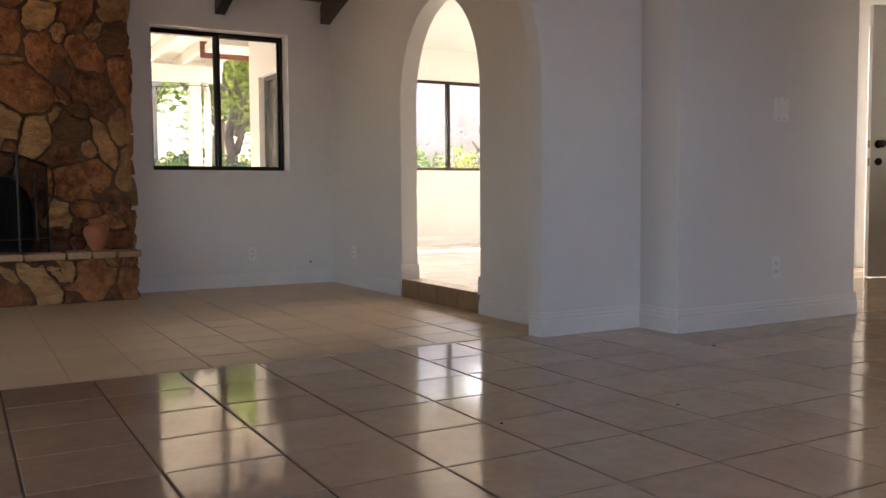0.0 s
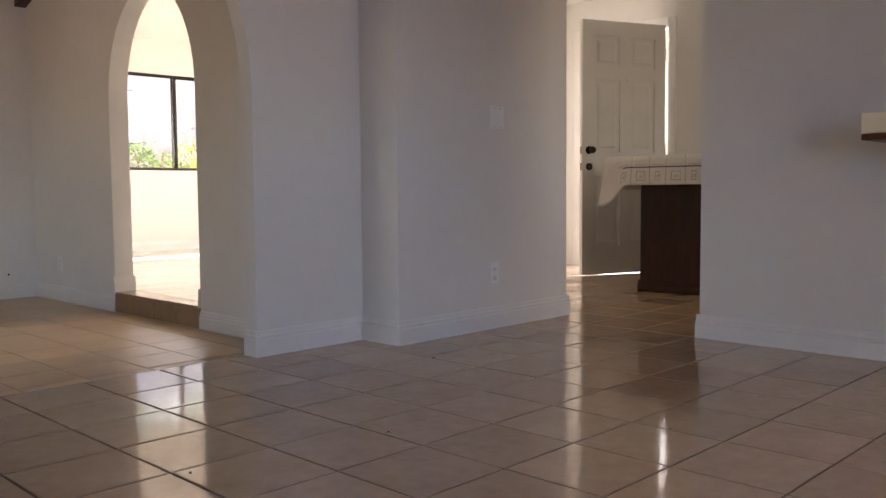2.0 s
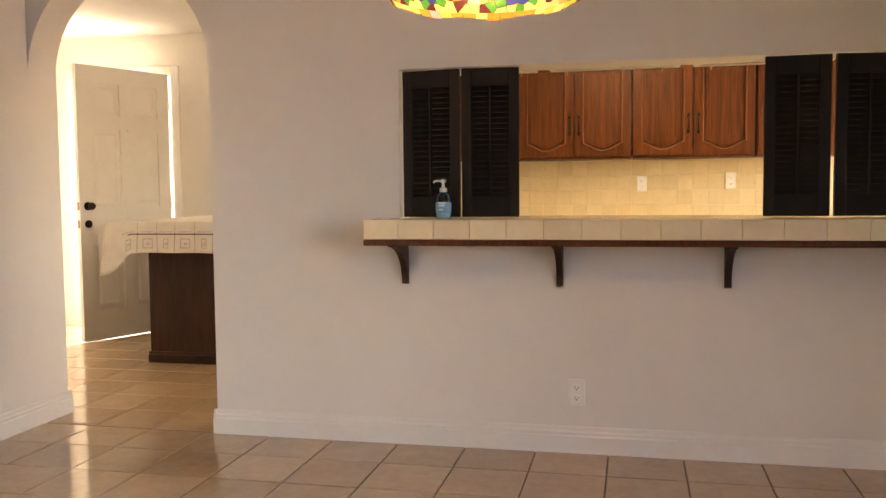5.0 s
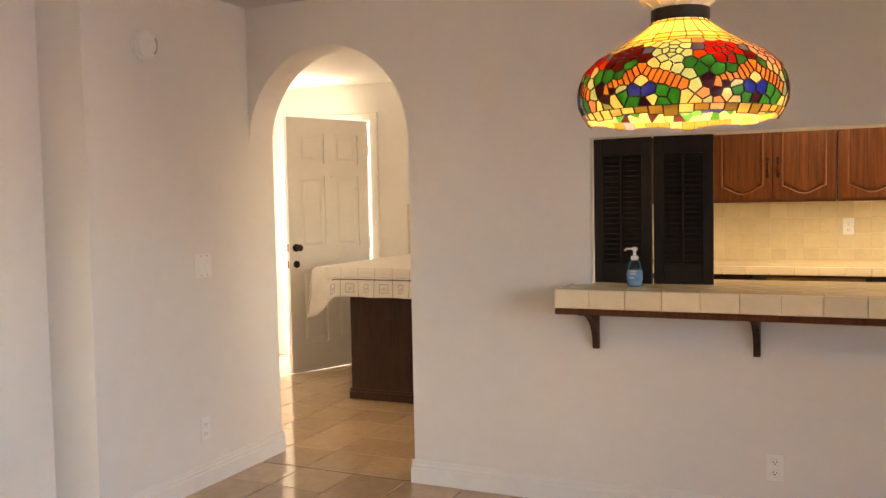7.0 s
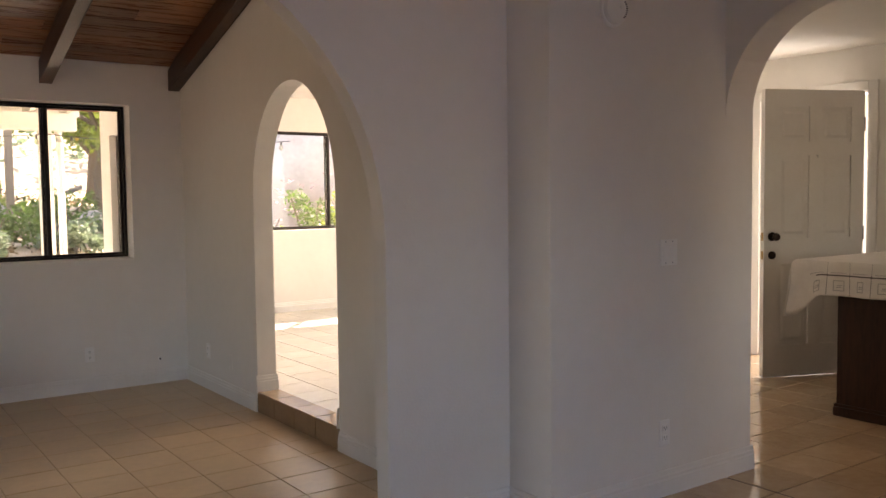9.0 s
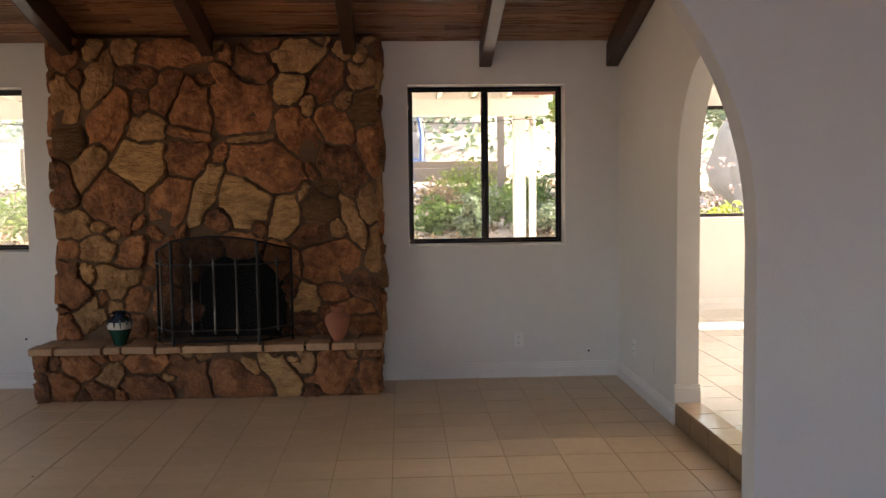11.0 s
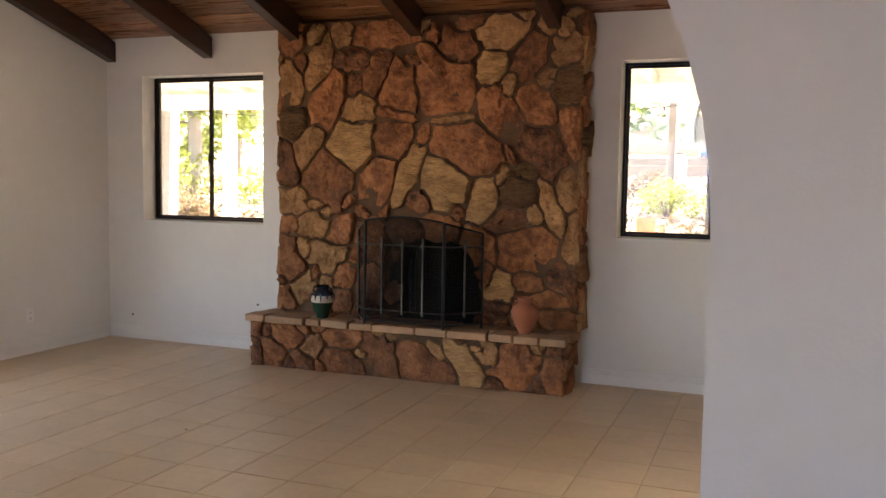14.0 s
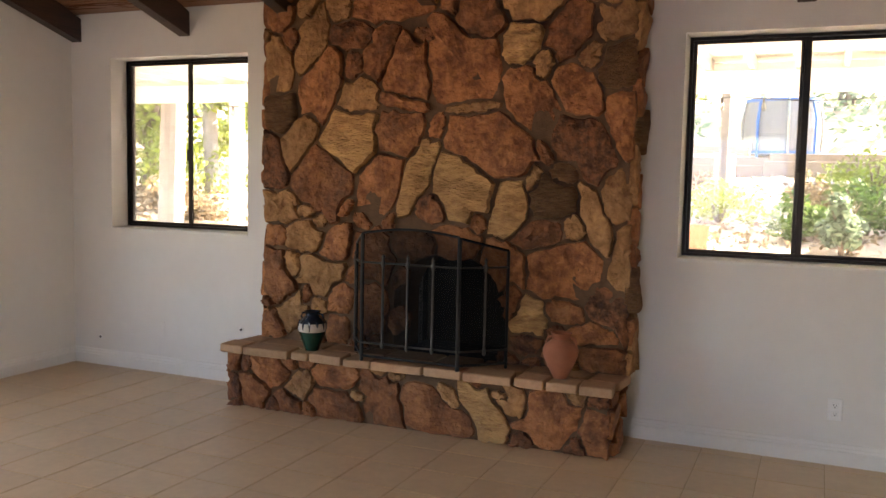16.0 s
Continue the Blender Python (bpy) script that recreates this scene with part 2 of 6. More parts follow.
def box(bm, x0, x1, y0, y1, z0, z1, bevel=0.0):
    v = [bm.verts.new((x, y, z)) for x in (x0, x1) for y in (y0, y1) for z in (z0, z1)]
    fs = [bm.faces.new([v[i] for i in q]) for q in ((0, 1, 3, 2), (4, 6, 7, 5), (0, 4, 5, 1), (2, 3, 7, 6), (0, 2, 6, 4), (1, 5, 7, 3))]
    if bevel:
        es = list({e for f in fs for e in f.edges})
        bmesh.ops.bevel(bm, geom=es, offset=bevel, segments=1, affect='EDGES', profile=0.5)
    return bm


def prism(bm, pts, axis, d0, d1):
    """A flat outline, given in the two axes left over, pushed along axis from d0 to d1."""
    def at(p, d):
        return {'x': (d, p[0], p[1]), 'y': (p[0], d, p[1]), 'z': (p[0], p[1], d)}[axis]
    a = [bm.verts.new(at(p, d0)) for p in pts]
    b = [bm.verts.new(at(p, d1)) for p in pts]
    n = len(pts)
    f1, f2 = bm.faces.new(a[::-1]), bm.faces.new(b)
    f1.normal_update()
    f2.normal_update()
    for i in range(n):
        bm.faces.new((a[i], a[(i + 1) % n], b[(i + 1) % n], b[i]))
    bmesh.ops.triangulate(bm, faces=[f1, f2])
    bmesh.ops.recalc_face_normals(bm, faces=bm.faces)
    return bm


def lathe(bm, prof, n=24, c=(0, 0, 0), cap=True):
    rings = []
    for r, z in prof:
        rings.append([bm.verts.new((c[0] + r * math.cos(2 * math.pi * i / n), c[1] + r * math.sin(2 * math.pi * i / n), c[2] + z)) for i in range(n)])
    for a, b in zip(rings, rings[1:]):
        for i in range(n):
            bm.faces.new((a[i], a[(i + 1) % n], b[(i + 1) % n], b[i]))
    if cap:
        bm.faces.new(rings[0][::-1])
        bm.faces.new(rings[-1])
    return bm


def tube(bm, pts, r, n=8):
    pts = [Vector(p) for p in pts]
    rings = []
    for i, p in enumerate(pts):
        d = (pts[min(i + 1, len(pts) - 1)] - pts[max(i - 1, 0)]).normalized()
        up = Vector((0, 0, 1)) if abs(d.z) < 0.9 else Vector((1, 0, 0))
        s = d.cross(up).normalized()
        u = s.cross(d)
        rad = r[i] if isinstance(r, (list, tuple)) else r
        rings.append([bm.verts.new(p + rad * (math.cos(2 * math.pi * k / n) * s + math.sin(2 * math.pi * k / n) * u)) for k in range(n)])
    for a, b in zip(rings, rings[1:]):
        for k in range(n):
            bm.faces.new((a[k], a[(k + 1) % n], b[(k + 1) % n], b[k]))
    bm.faces.new(rings[0][::-1])
    bm.faces.new(rings[-1])
    return bm


def mesh_of(name, bm, material, smooth=False):
    bmesh.ops.recalc_face_normals(bm, faces=bm.faces)
    me = bpy.data.meshes.new(name)
    bm.to_mesh(me)
    bm.free()
    me.materials.append(material)
    if smooth:
        for p in me.polygons:
            p.use_smooth = True
        me.set_sharp_from_angle(angle=radians(40))
    return me


def part(name, bm, material, parent=None, label="", smooth=False):
    ob = new(name, mesh_of(name, bm, material, smooth))
    if parent:
        ob.parent = parent
    return tagged(ob, label)


def thing(name, x, y, z, label, category, group="", rz=0.0):
    ob = new(name)
    ob.empty_display_size = 0.1
    ob.matrix_world = pose(x, y, z, 0, 0, rz)
    return tagged(ob, label, category, group)


def structure(name, bm, material, label="", category=""):
    return tagged(part(name, bm, material), label, category or name.split("_")[0], kind="structure")


def holed(bm, axis, d0, d1, u0, u1, z0, z1, holes):
    """A wall slab with rectangular holes (u0, u1, z0, z1)."""
    us = sorted({u0, u1, *[h[0] for h in holes], *[h[1] for h in holes]})
    zs = sorted({z0, z1, *[h[2] for h in holes], *[h[3] for h in holes]})

    def solid(i, j):
        if not (0 <= i < len(us) - 1 and 0 <= j < len(zs) - 1):
            return False
        a, b = (us[i] + us[i + 1]) / 2, (zs[j] + zs[j + 1]) / 2
        return not any(h[0] < a < h[1] and h[2] < b < h[3] for h in holes)

    def P(u, d, z):
        return bm.verts.new((d, u, z) if axis == 'x' else (u, d, z))
    for i in range(len(us) - 1):
        for j in range(len(zs) - 1):
            if not solid(i, j):
                continue
            a, b, c, d = us[i], us[i + 1], zs[j], zs[j + 1]
            for dd in (d0, d1):
                bm.faces.new((P(a, dd, c), P(b, dd, c), P(b, dd, d), P(a, dd, d)))
            if not solid(i - 1, j):
                bm.faces.new((P(a, d0, c), P(a, d1, c), P(a, d1, d), P(a, d0, d)))
            if not solid(i + 1, j):
                bm.faces.new((P(b, d0, c), P(b, d1, c), P(b, d1, d), P(b, d0, d)))
            if not solid(i, j - 1):
                bm.faces.new((P(a, d0, c), P(b, d0, c), P(b, d1, c), P(a, d1, c)))
            if not solid(i, j + 1):
                bm.faces.new((P(a, d0, d), P(b, d0, d), P(b, d1, d), P(a, d1, d)))
    bmesh.ops.remove_doubles(bm, verts=bm.verts, dist=0.0005)
    return bm


def arch_pts(c, hw, spring, rise, n=28):
    """The outline of an arched opening, from its foot on one side over the top to the other foot."""
    return [(c + hw * math.cos(math.pi * i / n), spring + rise * math.sin(math.pi * i / n)) for i in range(n + 1)]


# ---------- plan ----------
LZ = -0.14            # sunken living-room floor
NY = 4.30             # fireplace wall
EX = 0.711            # wall of the small arch
WX = -5.327           # far side wall
BX = 1.73             # wall of the bar
KX = 4.60             # back wall of kitchen and entry
SY = -5.55            # wall behind the dining room
CZ = 2.42             # flat ceilings
GY = 6.70             # garden wall of the sun room


def roof_z(y):
    return 2.43 + 0.30 * (NY - y)


# partition with the large arch, the chase beside it
bm = bmesh.new()
arch_l = [(x - 0.42 if x < -0.97 else x, z) for x, z in arch_pts(-0.97, -0.99, 1.19, 1.04)]
outline = [(WX, 0), (-4.75, 0), *arch_pts(-3.78, -0.97, 1.19, 0.99), (-2.81, 0), (-2.38, 0), *arch_l, (0.02, 0), (EX + 0.02, 0), (EX + 0.02, 3.9), (WX, 3.9)]
prism(bm, outline, 'y', 0.014, 0.103)
structure("wall_partition", bm, WALL, "white painted partition wall with two wide round arches", "wall")
bm = bmesh.new()
box(bm, 0.625, BX + 0.21, -0.246, 0.012, 0, CZ + 0.2)
structure("wall_chase", bm, WALL, "white painted wall standing forward beside the arch", "wall")
# living room
bm = bmesh.new()
holed(bm, 'y', NY, NY + 0.24, WX - 0.15, EX + 0.14, -0.5, 2.62, [(-0.902, 0.298, 0.880, 2.112), (-4.951, -3.751, 0.880, 2.112), (-2.541, -1.819, 0.22, 0.92)])
structure("wall_north", bm, WALL, "white painted wall with two windows beside the fireplace", "wall")
bm = bmesh.new()
outline = [(0.103, -0.5), (1.68, -0.5), *arch_pts(2.272, -0.592, 1.38, 0.72), (2.864, -0.5), (NY, -0.5), (NY, 2.6), (0.103, 3.9)]
prism(bm, outline, 'x', EX, EX + 0.14)
structure("wall_east", bm, WALL, "white textured wall with a round-topped opening", "wall")
bm = bmesh.new()
# the opening is added out of view to hold a lamp
holed(bm, 'x', WX - 0.15, WX, SY, NY, -0.5, 4.0, [(0.5, 2.4, 0.4, 2.1)])
structure("wall_west", bm, WALL, "white painted wall with an added unseen window opening", "wall")
# dining room, kitchen and entry
# the pass-through is cut by building the bar wall in two lengths
bm = bmesh.new()
prism(bm, [(-2.09, 0), (-1.19, 0), *arch_pts(-0.718, -0.472, 1.70, 0.49), (-0.2465, CZ + 0.2), (-2.09, CZ + 0.2)], 'x', BX, BX + 0.205)
structure("wall_bar_1", bm, WALL, "white painted wall with a narrow round arch", "wall")
bm = bmesh.new()
holed(bm, 'x', BX, BX + 0.205, SY, -2.09, 0, CZ + 0.2, [(-4.60, -2.0901, 0.93, 1.655)])
structure("wall_bar_2", bm, WALL, "white painted wall with a serving opening to the kitchen", "wall")
bm = bmesh.new()
holed(bm, 'x', KX, KX + 0.15, SY, 1.87, -0.1, CZ + 0.2, [(0.62, 1.53, 0.0, 2.1)])
structure("wall_kitchen_back", bm, WALL, "white painted wall of kitchen and entry with the front doorway", "wall")
bm = bmesh.new()
# second hole: kitchen opening added for its lamp, never in view
holed(bm, 'y', SY - 0.15, SY, WX - 0.15, KX + 0.15, -0.1, 3.9, [(-2.7, -0.7, 0.0, 2.1), (2.5, 4.1, 1.0, 2.05)])
structure("wall_south", bm, WALL, "white painted wall with a wide glazed doorway", "wall")
bm = bmesh.new()
box(bm, BX + 0.212, KX, 1.72, 1.87, -0.1, CZ + 0.2)
structure("wall_entry", bm, WALL, "white painted wall closing the entry hall", "wall")
# sun room
bm = bmesh.new()
holed(bm, 'y', GY, GY + 0.15, EX, 6.5, -0.1, 2.9, [(1.6, 5.0, 0.975, 2.15)])
structure("wall_sunroom_north", bm, WALL, "cream wall with a wide sliding window", "wall")
bm = bmesh.new()
holed(bm, 'x', EX, EX + 0.14, NY + 0.24, GY, -0.5, 2.9, [(5.15, 6.5, 0.02, 2.02)])
structure("wall_sunroom_west", bm, WALL, "cream stucco wall with a glazed sliding door", "wall")
bm = bmesh.new()
# unseen side opening, added with the lamp that stands inside it
holed(bm, 'x', 6.5, 6.65, 1.72, GY + 0.15, -0.1, 2.9, [(3.1, 5.7, 0.3, 2.15)])
structure("wall_sunroom_east", bm, WALL, "unseen white wall with an added wide opening", "wall")
# ceilings
bm = bmesh.new()
box(bm, WX, KX, SY, -0.003, CZ, CZ + 0.08)
structure("ceiling_dining", bm, CEIL, "flat white textured ceiling", "ceiling")
bm = bmesh.new()
box(bm, BX + 0.21, KX, -0.002, 1.72, CZ + 0.004, CZ + 0.08)
structure("ceiling_entry", bm, CEIL, "flat white textured ceiling of the entry", "ceiling")
bm = bmesh.new()
box(bm, EX + 0.14, 6.5, 1.87, GY, 2.55, 2.63)
structure("ceiling_sunroom", bm, CEIL, "flat white ceiling of the sun room", "ceiling")
bm = bmesh.new()
box(bm, EX + 0.14, BX + 0.212, 0.003, 1.87, 2.55, 2.63)
box(bm, EX + 0.14, BX + 0.212, 0.003, 0.1, -0.1, 2.55)
structure("wall_sunroom_south", bm, WALL, "white wall closing the sun room", "wall")
bm = bmesh.new()
w = 0.139
k = 0
y = NY
while y > 0.103:
    y2 = max(y - w, 0.103)
    z1, z2 = roof_z(y), roof_z(y2)
    g = 0.013
    x = WX
    while x < EX:
        x2 = min(EX, x + random.uniform(1.6, 3.8))
        if EX - x2 < 0.5:
            x2 = EX
        v = [bm.verts.new(p) for p in ((x + 0.001, y - g, z1 + 0.3 * g), (x2 - 0.001, y - g, z1 + 0.3 * g), (x2 - 0.001, y2, z2), (x + 0.001, y2, z2))]
        u = [bm.verts.new(p) for p in ((x, y + 0.002, z1 + 0.012), (x2, y + 0.002, z1 + 0.012), (x2, y2 - 0.002, z2 + 0.012), (x, y2 - 0.002, z2 + 0.012))]
        bm.faces.new(v)
        bm.faces.new(u)
        for i in range(4):
            bm.faces.new((v[i], v[(i + 1) % 4], u[(i + 1) % 4], u[i]))
        x = x2
    y = y2
structure("ceiling_living", bm, PLANK, "sloping ceiling of dark stained tongue-and-groove boards", "ceiling")
bm = bmesh.new()
prism(bm, [(NY + 0.9, roof_z(NY + 0.9) + 0.03), (NY + 0.9, roof_z(NY + 0.9) + 0.15), (-0.2, roof_z(-0.2) + 0.15), (-0.2, roof_z(-0.2) + 0.03)], 'x', WX - 0.3, EX + 0.14)
structure("roof", bm, BEAM, "roof deck over the living room", "roof")
for cx in (0.66, -0.31, -1.32, -2.34, -3.33, -4.28, -5.27):
    bm = bmesh.new()
    hw = 0.046
    prism(bm, [(NY - 0.002, roof_z(NY) - 0.19), (NY - 0.002, roof_z(NY)), (0.106, roof_z(0.106)), (0.106, roof_z(0.106) - 0.19)], 'x', cx - hw, cx + hw)
    bmesh.ops.bevel(bm, geom=[e for e in bm.edges if abs(e.verts[0].co.y - e.verts[1].co.y) > 2], offset=0.004, segments=1, affect='EDGES')
    ob = part("ceiling_beam", bm, BEAM)
    tagged(ob, "dark stained timber ceiling beam running down the slope", "beam", "living-room ceiling beams")
# floors
bm = bmesh.new()
box(bm, WX, KX, SY, 0.1, -0.2, -0.004)
box(bm, BX + 0.205, KX, 0.1, 1.72, -0.2, -0.004)
FLOOR_D = structure("floor_dining", bm, GROUT, "glossy beige ceramic tile floor with dark grout", "floor")
bm = bmesh.new()
box(bm, WX, EX, 0.1, NY, LZ - 0.2, LZ - 0.003)
FLOOR_L = structure("floor_living", bm, GROUT_L, "dusty matt beige tile floor, one step lower", "floor")
bm = bmesh.new()
box(bm, EX + 0.006, 6.5, 0.104, GY, -0.2, -0.005)
FLOOR_S = structure("floor_sunroom", bm, GROUT_S, "pale glossy tile floor of the sun room", "floor")

# ---------- things ----------

def clip_poly(poly, nx, ny, c):
    """The part of a convex outline where nx*x + ny*y <= c."""
    out = []
    for i, p in enumerate(poly):
        q = poly[(i + 1) % len(poly)]
        a, b = nx * p[0] + ny * p[1] - c, nx * q[0] + ny * q[1] - c
        if a <= 0:
            out.append(p)
        if (a < 0 < b) or (b < 0 < a):
            t = a / (a - b)
            out.append((p[0] + t * (q[0] - p[0]), p[1] + t * (q[1] - p[1])))
    return out


def cells(seeds, rect, gap, spread=0.0):
    """Voronoi cells of the seeds inside rect, drawn in by half the gap; spread makes some grow at their neighbours' cost."""
    res = []
    wr = random.Random(len(seeds))
    weight = [wr.uniform(0, spread) for _ in seeds]
    for i, (x, y) in enumerate(seeds):
        poly = [(rect[0], rect[2]), (rect[1], rect[2]), (rect[1], rect[3]), (rect[0], rect[3])]
        for j, (u, v) in enumerate(seeds):
            if i == j:
                continue
            dx, dy = u - x, v - y
            d = math.hypot(dx, dy)
            if d > 1.2:
                continue
            poly = clip_poly(poly, dx / d, dy / d, ((x + u) / 2 * dx + (y + v) / 2 * dy) / d + (weight[i] - weight[j]) / (2 * d) - gap / 2)
            if len(poly) < 3:
                break
        res.append(poly if len(poly) >= 3 else None)
    return res


def rounded(poly, amount=0.13):
    out = []
    n = len(poly)
    for i in range(n):
        p, q = Vector(poly[i]), Vector(poly[(i + 1) % n])
        out += [tuple(p.lerp(q, amount)), tuple(p.lerp(q, 1 - amount))]
    return out


def area_of(poly):
    return 0.5 * abs(sum(p[0] * q[1] - q[0] * p[1] for p, q in zip(poly, poly[1:] + poly[:1])))


def stone_mesh(poly, depth, wobble=0.012, soften=True):
    """A rough-faced stone: outline in x and z, face towards -y, back at y 0. Returns mesh data and its middle."""
    cx = sum(p[0] for p in poly) / len(poly)
    cz = sum(p[1] for p in poly) / len(poly)
    pts = [(p[0] - cx, p[1] - cz) for p in poly]
    if soften:
        pts = rounded(pts, 0.2)
    fine = []
    for i, p in enumerate(pts):
        q = pts[(i + 1) % len(pts)]
        d = math.hypot(q[0] - p[0], q[1] - p[1])
        k = max(1, int(d / 0.06)) if soften else 1
        fine += [(p[0] + (q[0] - p[0]) * t / k, p[1] + (q[1] - p[1]) * t / k) for t in range(k)]
    jit = [(x + random.gauss(0, wobble * 0.35), z + random.gauss(0, wobble * 0.35)) for x, z in fine]
    bm = bmesh.new()
    tilt, tilt2 = random.gauss(0, 0.06), random.gauss(0, 0.06)
    rings = []
    q = random.uniform(0, 50)
    for s, d in ((1.0, 0.0), (1.0, depth * 0.6), (0.965, depth * 0.88), (0.72, depth), (0.38, depth)):
        ring = []
        for x, z in jit:
            n = (noise.noise(Vector((x * s * 8 + q, z * s * 8, q))) * wobble * 1.3 + noise.noise(Vector((x * s * 22, z * s * 22 + q, 3))) * wobble * 0.7) if s < 1 else 0
            ring.append(bm.verts.new((x * s, -(d + n + (x * tilt + z * tilt2) * (d > 0)), z * s)))
        rings.append(ring)
    m = len(jit)
    for a, b in zip(rings, rings[1:]):
        for i in range(m):
            bm.faces.new((a[i], a[(i + 1) % m], b[(i + 1) % m], b[i]))
    c = bm.verts.new((0, -(depth * 1.02 + random.gauss(0, wobble * 0.5)), 0))
    for i in range(m):
        bm.faces.new((rings[-1][i], rings[-1][(i + 1) % m], c))
    return bm, cx, cz


def warped(poly, rect):
    """The outline with its long edges broken up and pushed about by one field shared by all stones."""
    out = []
    for p, q in zip(poly, poly[1:] + poly[:1]):
        k = max(1, int(math.hypot(q[0] - p[0], q[1] - p[1]) / 0.07))
        for t in range(k):
            x, z = p[0] + (q[0] - p[0]) * t / k, p[1] + (q[1] - p[1]) * t / k
            e = min(1.0, max(0.0, min(x - rect[0], rect[1] - x, z - rect[2], rect[3] - z) / 0.05))
            out.append((x + e * 0.05 * noise.noise(Vector((x * 4.2, z * 4.2, 7))), z + e * 0.05 * noise.noise(Vector((x * 4.2, z * 4.2, 19)))))
    return out


def stones(parent, seeds, rect, y, depth, gap, skip=None, mats=None, rz=0.0, name="stone", org=(0, 0, 0)):
    for poly, (sx, sz) in zip(cells(seeds, rect, gap, 0.022), seeds):
        if not poly or area_of(poly) < 0.0006 or (skip and skip(sx, sz)):
            continue
        bm, cx, cz = stone_mesh(warped(poly, rect), depth * random.uniform(0.8, 1.35))
        h = random.random()
        m = mats[0] if h < 0.50 else mats[1] if h < 0.82 else mats[2]
        ob = part(name, bm, m, parent, smooth=True)
        ob.matrix_basis = pose(*org, 0, 0, rz) @ pose(cx, y, cz)


def fieldstones(parent, course, rect, y, depth, gap, org, skip, seed):
    """Angular stones of given size and tilt, grown until they meet with a joint between; gaps are filled with small ones."""
    rng = random.Random(seed)
    rocks = list(course)
    for _ in range(1500):
        p = (rng.uniform(rect[0], rect[1]), rng.uniform(rect[2], rect[3]))
        if all(math.hypot(p[0] - q[0], p[1] - q[1]) > 0.046 + 0.8 * max(q[2], q[3]) for q in rocks):
            rocks.append((*p, rng.uniform(0.05, 0.085), rng.uniform(0.035, 0.06), rng.choice((0, 40, 80, -50)), rng.choice("rrtd")))
    shape = []
    for x, z, a, b, ang, tone in rocks:
        c, s = math.cos(radians(ang)), math.sin(radians(ang))
        k = rng.choice((5, 6, 6, 7))
        o = rng.uniform(0, 6.28)
        nrm = np.array([(math.cos(o + 6.283 * (i + rng.uniform(-0.22, 0.22)) / k), math.sin(o + 6.283 * (i + rng.uniform(-0.22, 0.22)) / k)) for i in range(k)]) / rng.uniform(0.9, 1.0)
        shape.append((np.array((x, z)), np.array(((c / a, s / a), (-s / b, c / b))), nrm))

    def reach(i, pts):
        q = (pts - shape[i][0]) @ shape[i][1].T
        return 0.35 * np.linalg.norm(q, axis=1) + 0.65 * (q @ shape[i][2].T).max(axis=1)
    kinds = {"r": STONE, "d": STONE_DARK, "t": STONE_TAN, "p": STONE_PALE, "s": STONE_STRIPE}
    radii = np.arange(0.012, 0.42, 0.004)
    for i, (x, z, a, b, ang, tone) in enumerate(rocks):
        if skip and skip(x, z):
            continue
        near = [j for j, r in enumerate(rocks) if j != i and math.hypot(r[0] - x, r[1] - z) < 0.75]
        c, s = math.cos(radians(ang)), math.sin(radians(ang))
        poly = []
        for n in range(34):
            th = 2 * math.pi * n / 34
            d = Vector((a * math.cos(th) * c - b * math.sin(th) * s, a * math.cos(th) * s + b * math.sin(th) * c)).normalized()
            pts = np.stack((x + radii * d.x, z + radii * d.y), axis=1)
            mine = reach(i, pts)
            ok = (mine < 1.36) & (pts[:, 0] > rect[0]) & (pts[:, 0] < rect[1]) & (pts[:, 1] > rect[2]) & (pts[:, 1] < rect[3])
            for j in near:
                ok &= mine < reach(j, pts)
            out = np.nonzero(~ok)[0]
            r = max(0.012, (radii[out[0]] if len(out) else radii[-1]) - gap)
            poly.append((x + r * d.x, z + r * d.y))
        if area_of(poly) < 0.0012:
            continue
        bm, cx, cz = stone_mesh(poly, depth * rng.uniform(0.8, 1.3), 0.013, False)
        ob = part("stone", bm, kinds[tone], parent, smooth=True)
        ob.matrix_basis = pose(*org) @ pose(cx, y, cz)


def fill_seeds(seeds, rect, dist, tries, rnd):
    out = list(seeds)
    for _ in range(tries):
        p = (rnd.uniform(rect[0], rect[1]), rnd.uniform(rect[2], rect[3]))
        if all(math.hypot(p[0] - q[0], (p[1] - q[1])) > dist for q in out):
            out.append(p)
    return out


# ----- fireplace -----
FX0, FX1, FY = -3.475, -1.112, 4.13
HX0, HX1 = -3.585, -1.125
# the stones, course by course: middle, half length, half width, tilt, tone (r rust, d dark, t tan, p pale, s banded)
COURSE_TOP = (
    (-3.37, 2.30, 0.09, 0.12, 0, 'r'), (-2.93, 2.34, 0.09, 0.10, 0, 't'), (-2.60, 2.32, 0.25, 0.09, 0, 'r'), (-3.11, 2.14, 0.18, 0.10, 75, 't'), (-2.86, 2.15, 0.15, 0.08, -5, 'd'), (-3.38, 2.00, 0.18, 0.10, 100, 't'),
    (-3.29, 2.15, 0.06, 0.06, 0, 'r'), (-2.64, 2.05, 0.16, 0.09, 70, 'r'), (-2.83, 1.98, 0.06, 0.08, 0, 'd'), (-3.05, 1.85, 0.24, 0.12, 72, 'r'), (-2.79, 1.79, 0.15, 0.09, 5, 't'),
)
